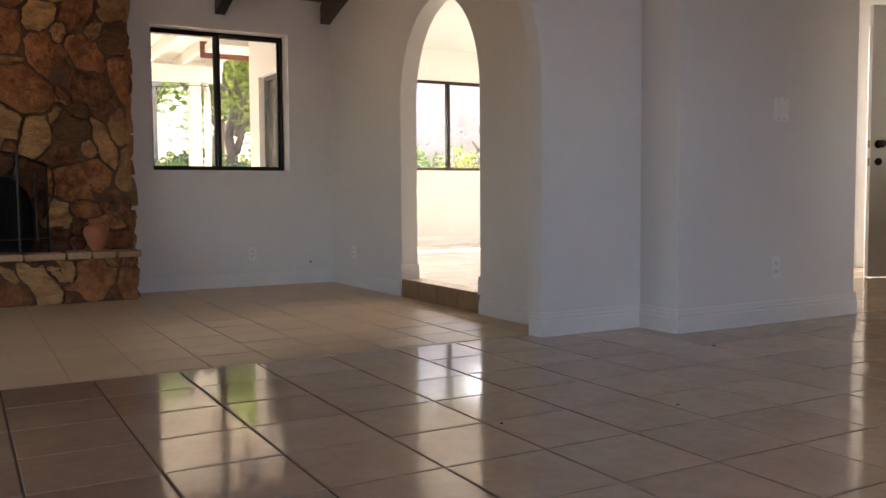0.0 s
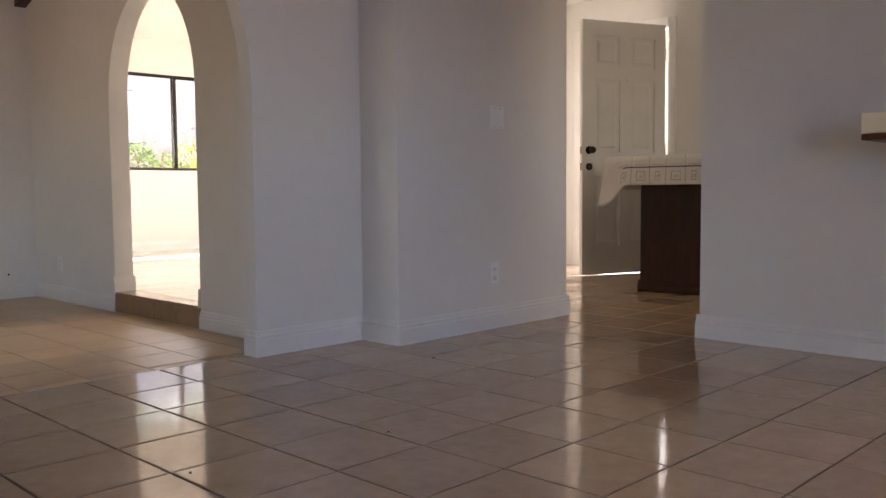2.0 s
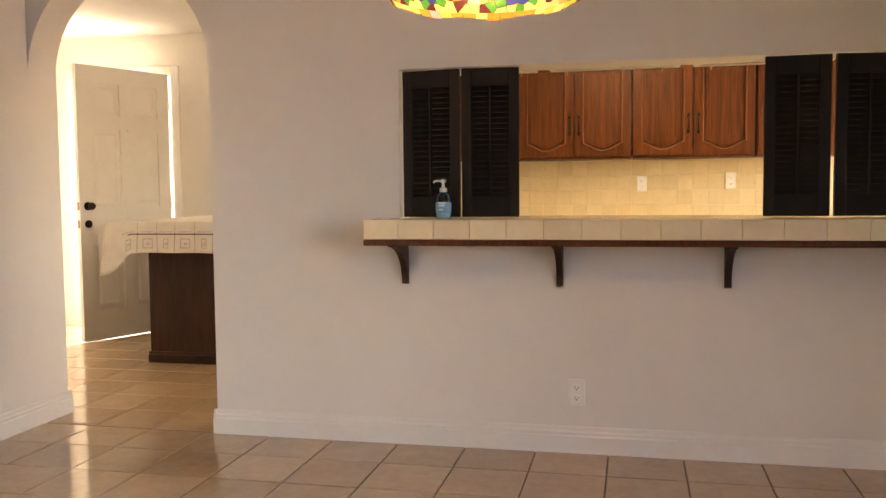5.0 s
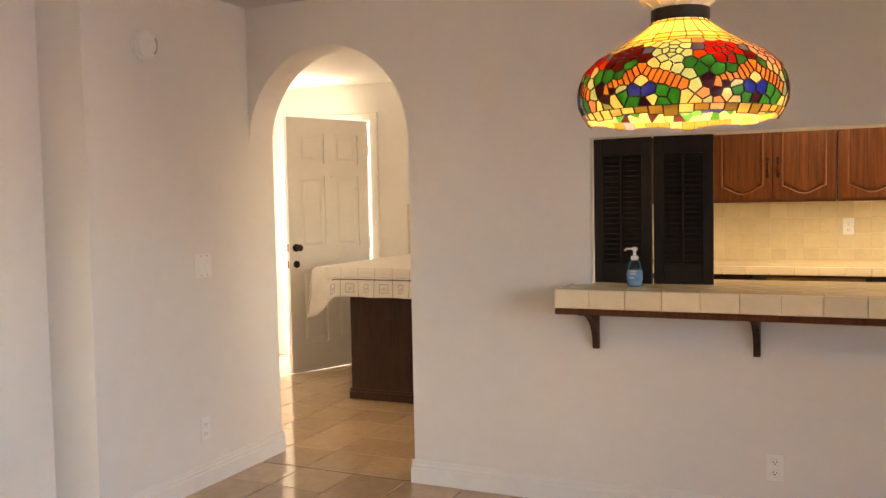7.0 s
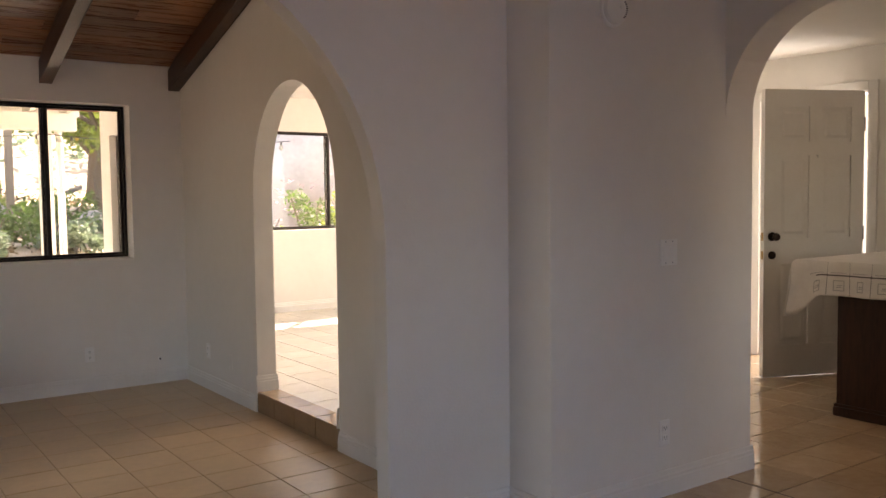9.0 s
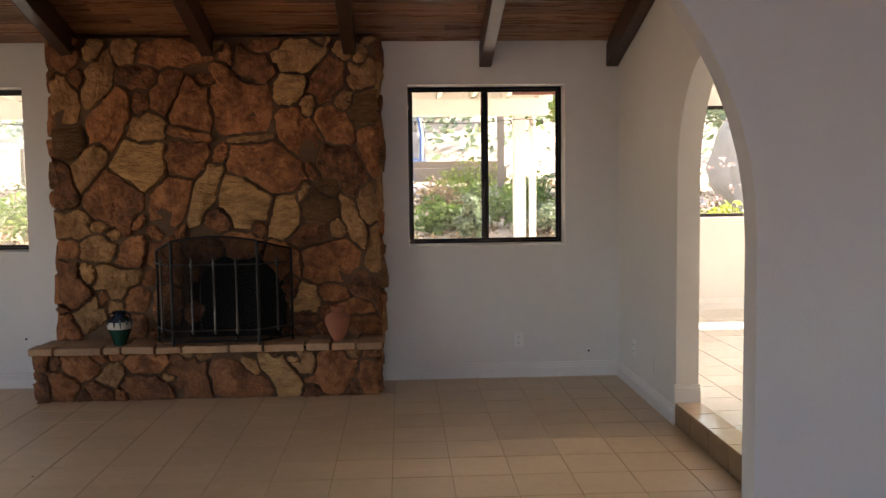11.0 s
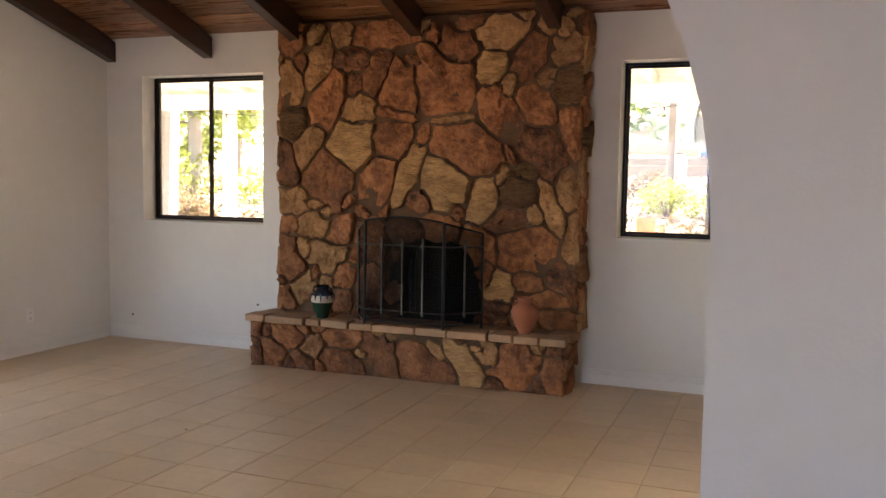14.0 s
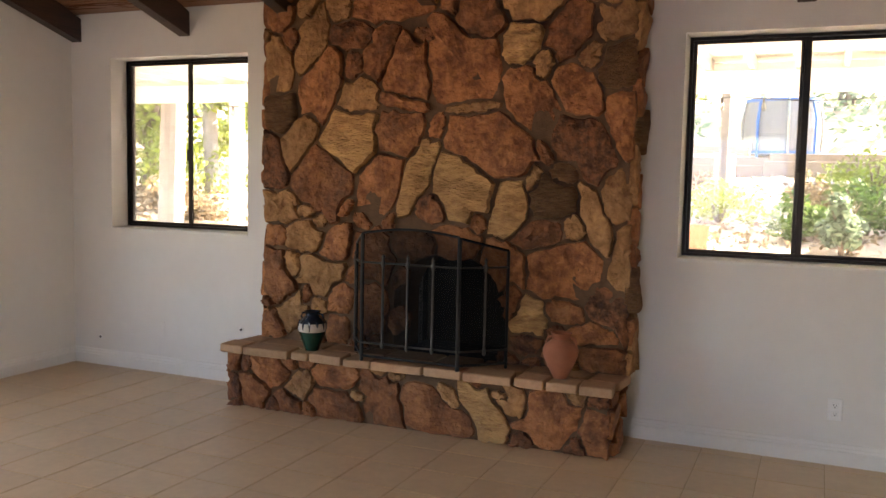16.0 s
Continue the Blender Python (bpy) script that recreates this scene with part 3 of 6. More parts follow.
COURSE_UPPER = (
    (-3.36, 1.69, 0.12, 0.11, 0, 's'), (-3.20, 1.53, 0.19, 0.09, 60, 't'), (-2.86, 1.52, 0.20, 0.18, 20, 'p'), (-2.51, 1.75, 0.16, 0.05, -15, 'r'), (-2.46, 1.92, 0.20, 0.15, 70, 'r'), (-2.12, 1.97, 0.26, 0.23, -30, 'r'),
    (-2.02, 2.21, 0.18, 0.14, -30, 'r'), (-1.70, 2.29, 0.20, 0.11, 10, 't'), (-1.96, 2.37, 0.12, 0.05, 10, 'r'), (-1.78, 2.06, 0.14, 0.11, 45, 'p'), (-1.49, 2.12, 0.19, 0.12, 70, 'r'), (-1.24, 2.16, 0.11, 0.11, 0, 't'),
)
COURSE_MIDDLE = (
    (-1.37, 1.98, 0.08, 0.07, 40, 't'), (-1.63, 1.94, 0.11, 0.06, 65, 't'), (-1.44, 1.80, 0.19, 0.12, -50, 'r'), (-1.20, 1.93, 0.15, 0.12, 10, 's'), (-1.71, 1.77, 0.21, 0.14, -55, 'r'), (-2.05, 1.71, 0.16, 0.04, 5, 't'),
    (-2.51, 1.56, 0.16, 0.14, 0, 'r'), (-2.27, 1.60, 0.09, 0.06, 60, 'r'), (-1.93, 1.50, 0.30, 0.16, -22, 'r'), (-1.38, 1.50, 0.21, 0.15, -40, 'd'), (-1.16, 1.60, 0.20, 0.11, -75, 'r'), (-2.38, 1.34, 0.22, 0.09, 70, 'p'),
)
COURSE_ARCH = (
    (-3.41, 1.38, 0.18, 0.09, -75, 'd'), (-3.04, 1.28, 0.22, 0.19, -50, 'r'), (-2.66, 1.25, 0.23, 0.13, 60, 'r'), (-2.11, 1.25, 0.22, 0.18, -40, 'p'), (-3.35, 1.10, 0.15, 0.10, 0, 't'), (-1.82, 1.14, 0.18, 0.11, 70, 'p'),
    (-2.30, 1.13, 0.10, 0.08, -30, 'd'), (-1.54, 1.20, 0.13, 0.11, -20, 's'), (-1.49, 1.35, 0.09, 0.06, 0, 's'), (-1.32, 1.09, 0.21, 0.07, -68, 't'), (-1.16, 1.25, 0.15, 0.11, 80, 't'), (-1.67, 1.32, 0.08, 0.04, 70, 't'),
    (-1.61, 1.46, 0.08, 0.04, -60, 'r'),
)
COURSE_SIDE = (
    (-1.43, 1.04, 0.08, 0.08, 0, 't'), (-1.63, 0.99, 0.17, 0.08, 15, 'r'), (-1.50, 0.79, 0.22, 0.17, 10, 'r'), (-1.13, 0.91, 0.19, 0.08, 75, 't'), (-1.19, 0.57, 0.20, 0.09, -45, 'd'), (-1.27, 0.46, 0.14, 0.06, 5, 'r'),
    (-1.68, 0.54, 0.12, 0.11, 0, 'p'), (-1.49, 0.58, 0.11, 0.08, -20, 'r'), (-1.70, 0.37, 0.09, 0.06, 0, 'd'), (-1.23, 0.32, 0.14, 0.08, 0, 'r'), (-1.82, 0.82, 0.15, 0.12, -60, 'r'), (-3.39, 0.91, 0.09, 0.08, 0, 'r'),
    (-3.17, 0.91, 0.12, 0.09, 0, 't'),
)
COURSE_LOW = (
    (-2.94, 0.87, 0.14, 0.09, 60, 'r'), (-3.25, 0.74, 0.07, 0.08, 0, 't'), (-3.04, 0.69, 0.16, 0.12, 0, 't'), (-3.38, 0.67, 0.19, 0.10, -65, 'r'), (-3.26, 0.43, 0.14, 0.09, 30, 't'), (-3.41, 0.34, 0.10, 0.10, 0, 'r'),
    (-2.91, 0.55, 0.08, 0.10, 0, 'r'), (-2.93, 0.32, 0.08, 0.11, 0, 'r'), (-2.67, 0.83, 0.12, 0.16, 10, 'r'), (-2.41, 0.91, 0.17, 0.08, 0, 'r'), (-2.14, 0.94, 0.15, 0.09, 0, 'r'), (-1.78, 0.62, 0.06, 0.11, 0, 'r'),
    (-2.68, 0.49, 0.09, 0.17, 0, 'r'),
)


def in_firebox(x, z):
    return -2.50 < x < -1.86 and z < 0.56 + 0.28 * math.sqrt(max(0.0, 1 - ((x + 2.18) / 0.34) ** 2))


fire = thing("fireplace", -2.36, NY, LZ, "rust and tan fieldstone fireplace with a raised stone hearth", "fireplace")
inv = (2.36, -NY, -LZ)


def local_bm(bm):
    bmesh.ops.translate(bm, verts=bm.verts, vec=inv)
    return bm


bm = bmesh.new()
prism(bm, [(FX0 + 0.03, 0.2), (-2.54, 0.2), *[(x, z) for x, z in arch_pts(-2.18, -0.36, 0.56, 0.30, 16)], (-1.82, 0.2), (FX1 - 0.03, 0.2), (FX1 - 0.03, 2.44), (FX0 + 0.03, 2.44)], 'y', FY - 0.017, NY + 0.17)
part("chimney_breast", local_bm(bm), MORTAR, fire, "dark recessed mortar bed")
bm = bmesh.new()
for x0, x1, y0, y1, z0, z1 in ((-2.6, -2.541, FY + 0.03, 4.62, 0.22, 0.9), (-1.819, -1.76, FY + 0.03, 4.62, 0.22, 0.9), (-2.6, -1.76, 4.62, 4.68, 0.2, 1.0), (-2.6, -1.76, NY + 0.172, 4.68, 0.9, 0.98), (-2.6, -1.76, FY + 0.03, 4.68, 0.17, 0.235)):
    box(bm, x0, x1, y0, y1, z0, z1)
part("firebox", local_bm(bm), SOOT, fire, "soot-black firebox lining")
off = (inv[0], inv[1], inv[2])
fieldstones(fire, COURSE_TOP + COURSE_UPPER + COURSE_MIDDLE + COURSE_ARCH + COURSE_SIDE + COURSE_LOW, (FX0, FX1, 0.25, 2.435), FY + 0.014, 0.062, 0.0125, off, in_firebox, 4)
# stones on the two flanks of the breast
fl = random.Random(9)
for xs, rz in ((FX1 - 0.028, 90), (FX0 + 0.028, -90)):
    s2 = fill_seeds([], (0.0, 0.19, 0.25, 2.43), 0.17, 400, fl)
    sgn = 1 if rz > 0 else -1
    s2 = [(a if sgn > 0 else -a, b) for a, b in s2]
    rc = (0.0, 0.18, 0.25, 2.43) if sgn > 0 else (-0.18, 0.0, 0.25, 2.43)
    stones(fire, s2, rc, 0.0, 0.05, 0.022, None, (STONE, STONE_TAN, STONE_STRIPE), rz=rz, org=(inv[0] + xs, inv[1] + FY - 0.02, inv[2]))
# hearth
bm = bmesh.new()
box(bm, HX0 + 0.045, HX1 - 0.03, 3.838, FY - 0.016, LZ, 0.205)
part("hearth_bed", local_bm(bm), MORTAR, fire, "dark mortar bed under the hearth slabs")
COURSE_HEARTH = (
    (-3.23, 0.11, 0.13, 0.09, -20, 'r'), (-3.50, -0.01, 0.11, 0.06, -60, 'd'), (-3.36, -0.05, 0.12, 0.10, -70, 'r'), (-3.03, 0.03, 0.10, 0.07, 30, 't'), (-3.10, -0.08, 0.10, 0.07, -40, 'd'), (-2.74, 0.12, 0.16, 0.07, 0, 'r'),
    (-2.77, -0.06, 0.17, 0.09, -5, 'r'), (-2.48, 0.01, 0.13, 0.18, 60, 'r'), (-2.14, -0.01, 0.26, 0.11, -12, 'r'), (-2.03, 0.07, 0.08, 0.04, -50, 't'), (-1.82, 0.00, 0.21, 0.09, -50, 'p'), (-1.65, 0.09, 0.12, 0.07, -35, 't'),
    (-1.47, 0.04, 0.20, 0.13, 0, 'r'), (-1.20, -0.01, 0.12, 0.12, 50, 'r'), (-1.72, 0.13, 0.07, 0.03, 0, 't'), (-2.61, 0.02, 0.07, 0.04, 0, 't'),
)
fieldstones(fire, COURSE_HEARTH, (HX0 + 0.03, HX1 - 0.01, LZ - 0.005, 0.205), 3.86, 0.05, 0.0115, off, None, 12)
for xs, rz in ((HX1 - 0.034, 90), (HX0 + 0.05, -90)):
    sgn = 1 if rz > 0 else -1
    s2 = [(sgn * a, b) for a, b in fill_seeds([], (0.0, 0.3, LZ, 0.2), 0.13, 300, fl)]
    rc = (0.0, 0.29, LZ, 0.2) if sgn > 0 else (-0.29, 0.0, LZ, 0.2)
    stones(fire, s2, rc, 0.0, 0.04, 0.02, None, (STONE, STONE, STONE_STRIPE), rz=rz, org=(inv[0] + xs, inv[1] + 3.84, inv[2]))
# hearth slabs: a row of uneven flagstones with a second row behind
sl = random.Random(21)
x = HX0 + 0.01
while x < HX1 - 0.06:
    wd = min(sl.choice((0.13, 0.18, 0.24, 0.29, 0.33)), HX1 + 0.02 - x)
    if HX1 + 0.02 - x - wd < 0.1:
        wd = HX1 + 0.02 - x
    for y0, y1 in ((3.765, 3.93), (3.94, FY + 0.03)):
        bm = bmesh.new()
        dx = sl.uniform(-0.02, 0.02)
        p = [(x + 0.008, y0 + sl.uniform(-0.012, 0.012)), (x + wd - 0.008, y0 + sl.uniform(-0.012, 0.012)), (x + wd - 0.008 + dx, y1 - 0.008), (x + 0.008 + dx, y1 - 0.008)]
        prism(bm, p, 'z', 0.2, 0.248 + sl.uniform(-0.004, 0.006))
        bmesh.ops.bevel(bm, geom=bm.edges[:], offset=0.006, segments=1, affect='EDGES')
        part("hearth_slab", local_bm(bm), SLAB, fire)
    x += wd

# ----- fire screen -----
screen = thing("fire_screen", -2.265, 3.75, 0.252, "black wrought-iron folding fire screen with mesh panels", "fire screen")
MESH = mat("fine_black_mesh", (0.02, 0.019, 0.018), (0.012, 0.011, 0.011), 30, 0.95, spec=0.0)
MESH.node_tree.nodes["Principled BSDF"].inputs["Alpha"].default_value = 0.62


def screen_panel(name, p0, p1, h0, h1, rise, rods):
    a, b = Vector((*p0, 0)), Vector((*p1, 0))
    n = 10
    top = [a.lerp(b, i / n) + Vector((0, 0, h0 + (h1 - h0) * i / n + rise * math.sin(math.pi * i / n))) for i in range(n + 1)]
    bm = bmesh.new()
    tube(bm, [a + Vector((0, 0, 0.0)), a + Vector((0, 0, h0))], 0.009, 6)
    tube(bm, [b + Vector((0, 0, 0.0)), b + Vector((0, 0, h1))], 0.009, 6)
    tube(bm, top, 0.008, 6)
    tube(bm, [a + Vector((0, 0, 0.03)), b + Vector((0, 0, 0.03))], 0.008, 6)
    pn = part(name, bm, IRON, screen, smooth=True)
    bm = bmesh.new()
    vs = [bm.verts.new(a.lerp(b, i / n) + Vector((0, 0, 0.03))) for i in range(n + 1)]
    vt = [bm.verts.new(t) for t in top]
    for i in range(n):
        bm.faces.new((vs[i], vs[i + 1], vt[i + 1], vt[i]))
    part("mesh", bm, MESH, pn, "fine dark spark mesh")
    side = Vector((0, 0, 1)).cross((b - a).normalized()) * -0.014
    for z in (0.11, 0.57):
        bm = bmesh.new()
        tube(bm, [a + side + Vector((0, 0, z)), b + side + Vector((0, 0, z))], 0.006, 6)
        part("rail", bm, PEWTER, pn, smooth=True)
    for f in rods:
        c = a.lerp(b, f) + side * 1.6
        bm = bmesh.new()
        lathe(bm, [(0.004, 0.085), (0.011, 0.095), (0.012, 0.11), (0.0075, 0.125), (0.007, 0.545), (0.012, 0.56), (0.013, 0.575), (0.006, 0.595), (0.010, 0.608), (0.003, 0.622)], 8, tuple(c))
        part("rod", bm, PEWTER, pn, smooth=True)


screen_panel("centre_panel", (-0.295, 0), (0.295, 0), 0.735, 0.735, 0.03, (0.24, 0.5, 0.76))
screen_panel("wing", (-0.455, 0.22), (-0.30, 0.002), 0.66, 0.73, 0.0, (0.5,))
screen_panel("wing", (0.30, 0.002), (0.505, 0.21), 0.73, 0.66, 0.0, (0.5,))

# ----- vase and pot -----
GREEN = mat("dark_green_glaze", (0.008, 0.06, 0.04), (0.004, 0.03, 0.022), 8, 0.15, 0.22)
CREAM = mat("cream_glaze", (0.62, 0.58, 0.50), (0.5, 0.46, 0.40), 8, 0.18, 0.25)
BLUEG = mat("blue_black_glaze", (0.02, 0.035, 0.055), (0.008, 0.012, 0.02), 8, 0.15, 0.22)
TERRA = mat("terracotta", (0.42, 0.15, 0.075), (0.32, 0.11, 0.055), 6, 0.75, 0.85, 0.2, 120)
vase = thing("vase", -2.965, 3.87, 0.252, "green and cream glazed pottery vase with dark drips", "vase")
bm = lathe(bmesh.new(), [(0.040, 0.0), (0.050, 0.03), (0.070, 0.08), (0.083, 0.118)], 28)
part("lower_body", bm, GREEN, vase, "dark green glaze", True)
bm = lathe(bmesh.new(), [(0.083, 0.1185), (0.087, 0.14), (0.082, 0.168)], 28, cap=False)
part("middle_band", bm, CREAM, vase, "cream glaze", True)
bm = lathe(bmesh.new(), [(0.082, 0.1685), (0.066, 0.192), (0.044, 0.208), (0.04, 0.222), (0.052, 0.238), (0.048, 0.239), (0.034, 0.222)], 28, cap=False)
for i in range(11):
    a = i * 2 * math.pi / 11 + random.uniform(-0.15, 0.15)
    l = random.uniform(0.015, 0.045)
    c, s = math.cos(a), math.sin(a)
    tube(bm, [(0.072 * c, 0.072 * s, 0.178), (0.081 * c, 0.081 * s, 0.162), (0.0835 * c, 0.0835 * s, 0.162 - l)], [0.012, 0.008, 0.004], 6)
part("dripped_neck", bm, BLUEG, vase, "blue-black dripping glaze", True)
for s in (-1, 1):
    bm = tube(bmesh.new(), [(s * 0.042, 0, 0.225), (s * 0.07, 0, 0.222), (s * 0.078, 0, 0.2), (s * 0.068, 0, 0.185)], 0.006, 6)
    part("handle", bm, BLUEG, vase, smooth=True)
pot = thing("pot", -1.425, 3.885, 0.252, "plain terracotta jar standing on the stone hearth", "pot")
bm = lathe(bmesh.new(), [(0.036, 0.0), (0.042, 0.012), (0.067, 0.06), (0.090, 0.115), (0.096, 0.148), (0.087, 0.178), (0.058, 0.20), (0.046, 0.212), (0.05, 0.232), (0.058, 0.245), (0.053, 0.247), (0.04, 0.225)], 30)
part("body", bm, TERRA, pot, smooth=True)
for s in (-1, 1):
    bm = tube(bmesh.new(), [(s * 0.05, 0, 0.222), (s * 0.074, 0, 0.216), (s * 0.084, 0, 0.19), (s * 0.08, 0, 0.17)], 0.006, 6)
    part("handle", bm, TERRA, pot, smooth=True)

# ----- windows -----


def window(name, x0, x1, z0, z1, y, sash_at, label, glass, lock=True, category="window"):
    """An aluminium sliding window set deep in a wall that faces -y."""
    w = tagged(new(name), label, category, kind="structure")
    w.matrix_world = pose((x0 + x1) / 2, y, z0)
    W, H = (x1 - x0) / 2, z1 - z0
    bm = bmesh.new()
    t = 0.017
    box(bm, -W, W, 0, 0.07, 0, t)
    box(bm, -W, W, 0, 0.07, H - t, H)
    box(bm, -W, -W + t, 0, 0.07, t, H - t)
    box(bm, W - t, W, 0, 0.07, t, H - t)
    part("window_frame", bm, FRAME, w, "dark bronze aluminium frame")
    m = -W + 2 * W * sash_at
    for a, b, yy in ((-W + t, m + 0.027, 0.012), (m - 0.027, W - t, 0.04)):
        s = 0.019
        bm = bmesh.new()
        box(bm, a, b, yy, yy + 0.022, t, t + s, 0.002)
        box(bm, a, b, yy, yy + 0.022, H - t - s, H - t, 0.002)
        box(bm, a, a + s * (1.6 if a > -W + t else 1), yy, yy + 0.022, t + s, H - t - s, 0.002)
        box(bm, b - s * (1.6 if b < W - t else 1), b, yy, yy + 0.022, t + s, H - t - s, 0.002)
        sash = part("sash", bm, FRAME, w)
        bm = bmesh.new()
        box(bm, a + s, b - s, yy + 0.009, yy + 0.013, t + s, H - t - s)
        g = part("pane", bm, glass, sash)
        g.visible_shadow = False
    if lock:
        bm = box(bmesh.new(), m - 0.008, m + 0.012, 0.0, 0.012, H * 0.40, H * 0.47, 0.002)
        part("latch", bm, FRAME, w)
    return w


def window_recess(x0, x1, z0, z1, y, depth):
    bm = bmesh.new()
    box(bm, x0 - 0.004, x1 + 0.004, y - 0.006, y + depth, z0 - 0.012, z0 + 0.004, 0.002)
    structure("window_sill", bm, TRIM, "white painted window sill", "sill")


window("window_1", -0.899, 0.295, 0.899, 2.109, NY + 0.155, 0.5, "bronze aluminium sliding window overlooking the patio and garden", GLASS_DUSTY)
window("window_2", -4.948, -3.754, 0.899, 2.109, NY + 0.155, 0.47, "bronze aluminium sliding window beside the fireplace", GLASS_DUSTY)
window("window_3", 1.6, 5.0, 0.98, 2.15, GY + 0.05, 0.52, "wide bronze sliding window overlooking boulders", GLASS)
for a, b, c, d, y in ((-0.902, 0.298, 0.890, 2.112, NY), (-4.951, -3.751, 0.890, 2.112, NY), (1.6, 5.0, 0.975, 2.15, GY)):
    window_recess(a + 0.005, b - 0.005, c, d, y, 0.235 if y == NY else 0.05)

# glazed doors: sun room side door and the dining-room slider


def glazed_door(name, u0, u1, z1, axis, d, label):
    w = tagged(new(name), label, "sliding door", kind="structure")
    m = (u0 + u1) / 2
    for a, b, o in ((u0, m + 0.03, 0.0), (m - 0.03, u1, 0.035)):
        bm = bmesh.new()
        gl = bmesh.new()
        s = 0.05
        for q in ((a, b, 0.02, 0.09), (a, b, z1 - s, z1), (a, a + s, 0.09, z1 - s), (b - s, b, 0.09, z1 - s)):
            if axis == 'y':
                box(bm, q[0], q[1], d + o, d + o + 0.03, q[2], q[3])
            else:
                box(bm, d + o, d + o + 0.03, q[0], q[1], q[2], q[3])
        if axis == 'y':
            box(gl, a + s, b - s, d + o + 0.012, d + o + 0.017, 0.09, z1 - s)
        else:
            box(gl, d + o + 0.012, d + o + 0.017, a + s, b - s, 0.09, z1 - s)
        f = part("door_frame", bm, FRAME, w)
        g = part("pane", gl, GLASS, f)
        g.visible_shadow = False


glazed_door("door_2", 5.15, 6.5, 2.02, 'x', EX + 0.03, "bronze framed sliding glass door to the patio")
glazed_door("door_3", -2.7, -0.7, 2.1, 'y', SY - 0.1, "wide bronze framed sliding glass door")

# ----- baseboards -----


def baseboard(p0, p1, nrm, z, h=0.115):
    prof = [(0, -0.007), (0.016, -0.007), (0.016, 0.072), (0.012, 0.078), (0.012, 0.09), (0.008, 0.096), (0.006, h - 0.004), (0.003, h), (0, h)]
    a, b, n = Vector((*p0, z)), Vector((*p1, z)), Vector((*nrm, 0))
    bm = bmesh.new()
    ra = [bm.verts.new(a + n * d + Vector((0, 0, q))) for d, q in prof]
    rb = [bm.verts.new(b + n * d + Vector((0, 0, q))) for d, q in prof]
    k = len(prof)
    for i in range(k):
        bm.faces.new((ra[i], ra[(i + 1) % k], rb[(i + 1) % k], rb[i]))
    bm.faces.new(ra)
    bm.faces.new(rb[::-1])
    structure("baseboard", bm, TRIM, "white moulded baseboard", "baseboard")


for p0, p1, n, z in (
        ((0.0055, 0.014), (0.625, 0.014), (0, -1), 0), ((0.02, -0.0005), (0.02, 0.10), (-1, 0), 0), ((0.625, -0.2605), (0.625, 0.014), (-1, 0), 0),
        ((0.6105, -0.246), (1.955, -0.246), (0, -1), 0), ((BX, SY), (BX, -1.1755), (-1, 0), 0), ((BX - 0.0145, -1.19), (BX + 0.22, -1.19), (0, 1), 0),
        ((WX, 0.014), (-4.75, 0.014), (0, -1), 0), ((-2.81, 0.014), (-2.38, 0.014), (0, -1), 0), ((WX, NY), (FX0, NY), (0, -1), LZ), ((FX1, NY), (EX, NY), (0, -1), LZ),
        ((EX, 0.103), (EX, 1.68), (-1, 0), LZ), ((EX, 2.864), (EX, NY), (-1, 0), LZ), ((EX - 0.012, 2.864), (EX + 0.15, 2.864), (0, -1), 0.0),
        ((EX - 0.012, 1.68), (EX + 0.15, 1.68), (0, 1), 0.0), ((WX, 0.103), (WX, NY), (1, 0), LZ), ((0.0, 0.103), (EX, 0.103), (0, 1), LZ),
        ((EX + 0.14, GY), (6.5, GY), (0, -1), 0), ((EX + 0.14, 2.864), (EX + 0.14, 5.15), (1, 0), 0), ((KX, 0.1), (KX, 0.545), (-1, 0), 0)):
    baseboard(p0, p1, n, z)

# ----- step into the sun room and the edge of the dining floor -----
bm = bmesh.new()
box(bm, EX + 0.004, EX + 0.16, 1.68, 2.864, LZ - 0.1, -0.008)
STEP = structure("step", bm, GROUT_L, "tiled step up to the sun room", "step")
STEPTILE = mat("tan_step_tile", (0.34, 0.22, 0.12), (0.24, 0.145, 0.075), 6, 0.4, 0.55, 0.1, 60, vary=0.12)
y = 1.684
while y < 2.86:
    y2 = min(y + 0.3, 2.862)
    bm = box(bmesh.new(), EX - 0.006, EX + 0.006, y + 0.003, y2 - 0.003, LZ + 0.002, -0.004, 0.002)
    part("riser_tile", bm, STEPTILE, STEP)
    bm = box(bmesh.new(), EX - 0.006, EX + 0.15, y + 0.003, y2 - 0.003, -0.006, 0.003, 0.002)
    part("tread_tile", bm, TILE, STEP)
    y = y2
bm = bmesh.new()
box(bm, WX, EX, 0.1, 0.106, LZ - 0.05, -0.004)
structure("step_edge", bm, STEPTILE, "tiled riser at the edge of the raised floor", "step")

# ----- wall plates -----


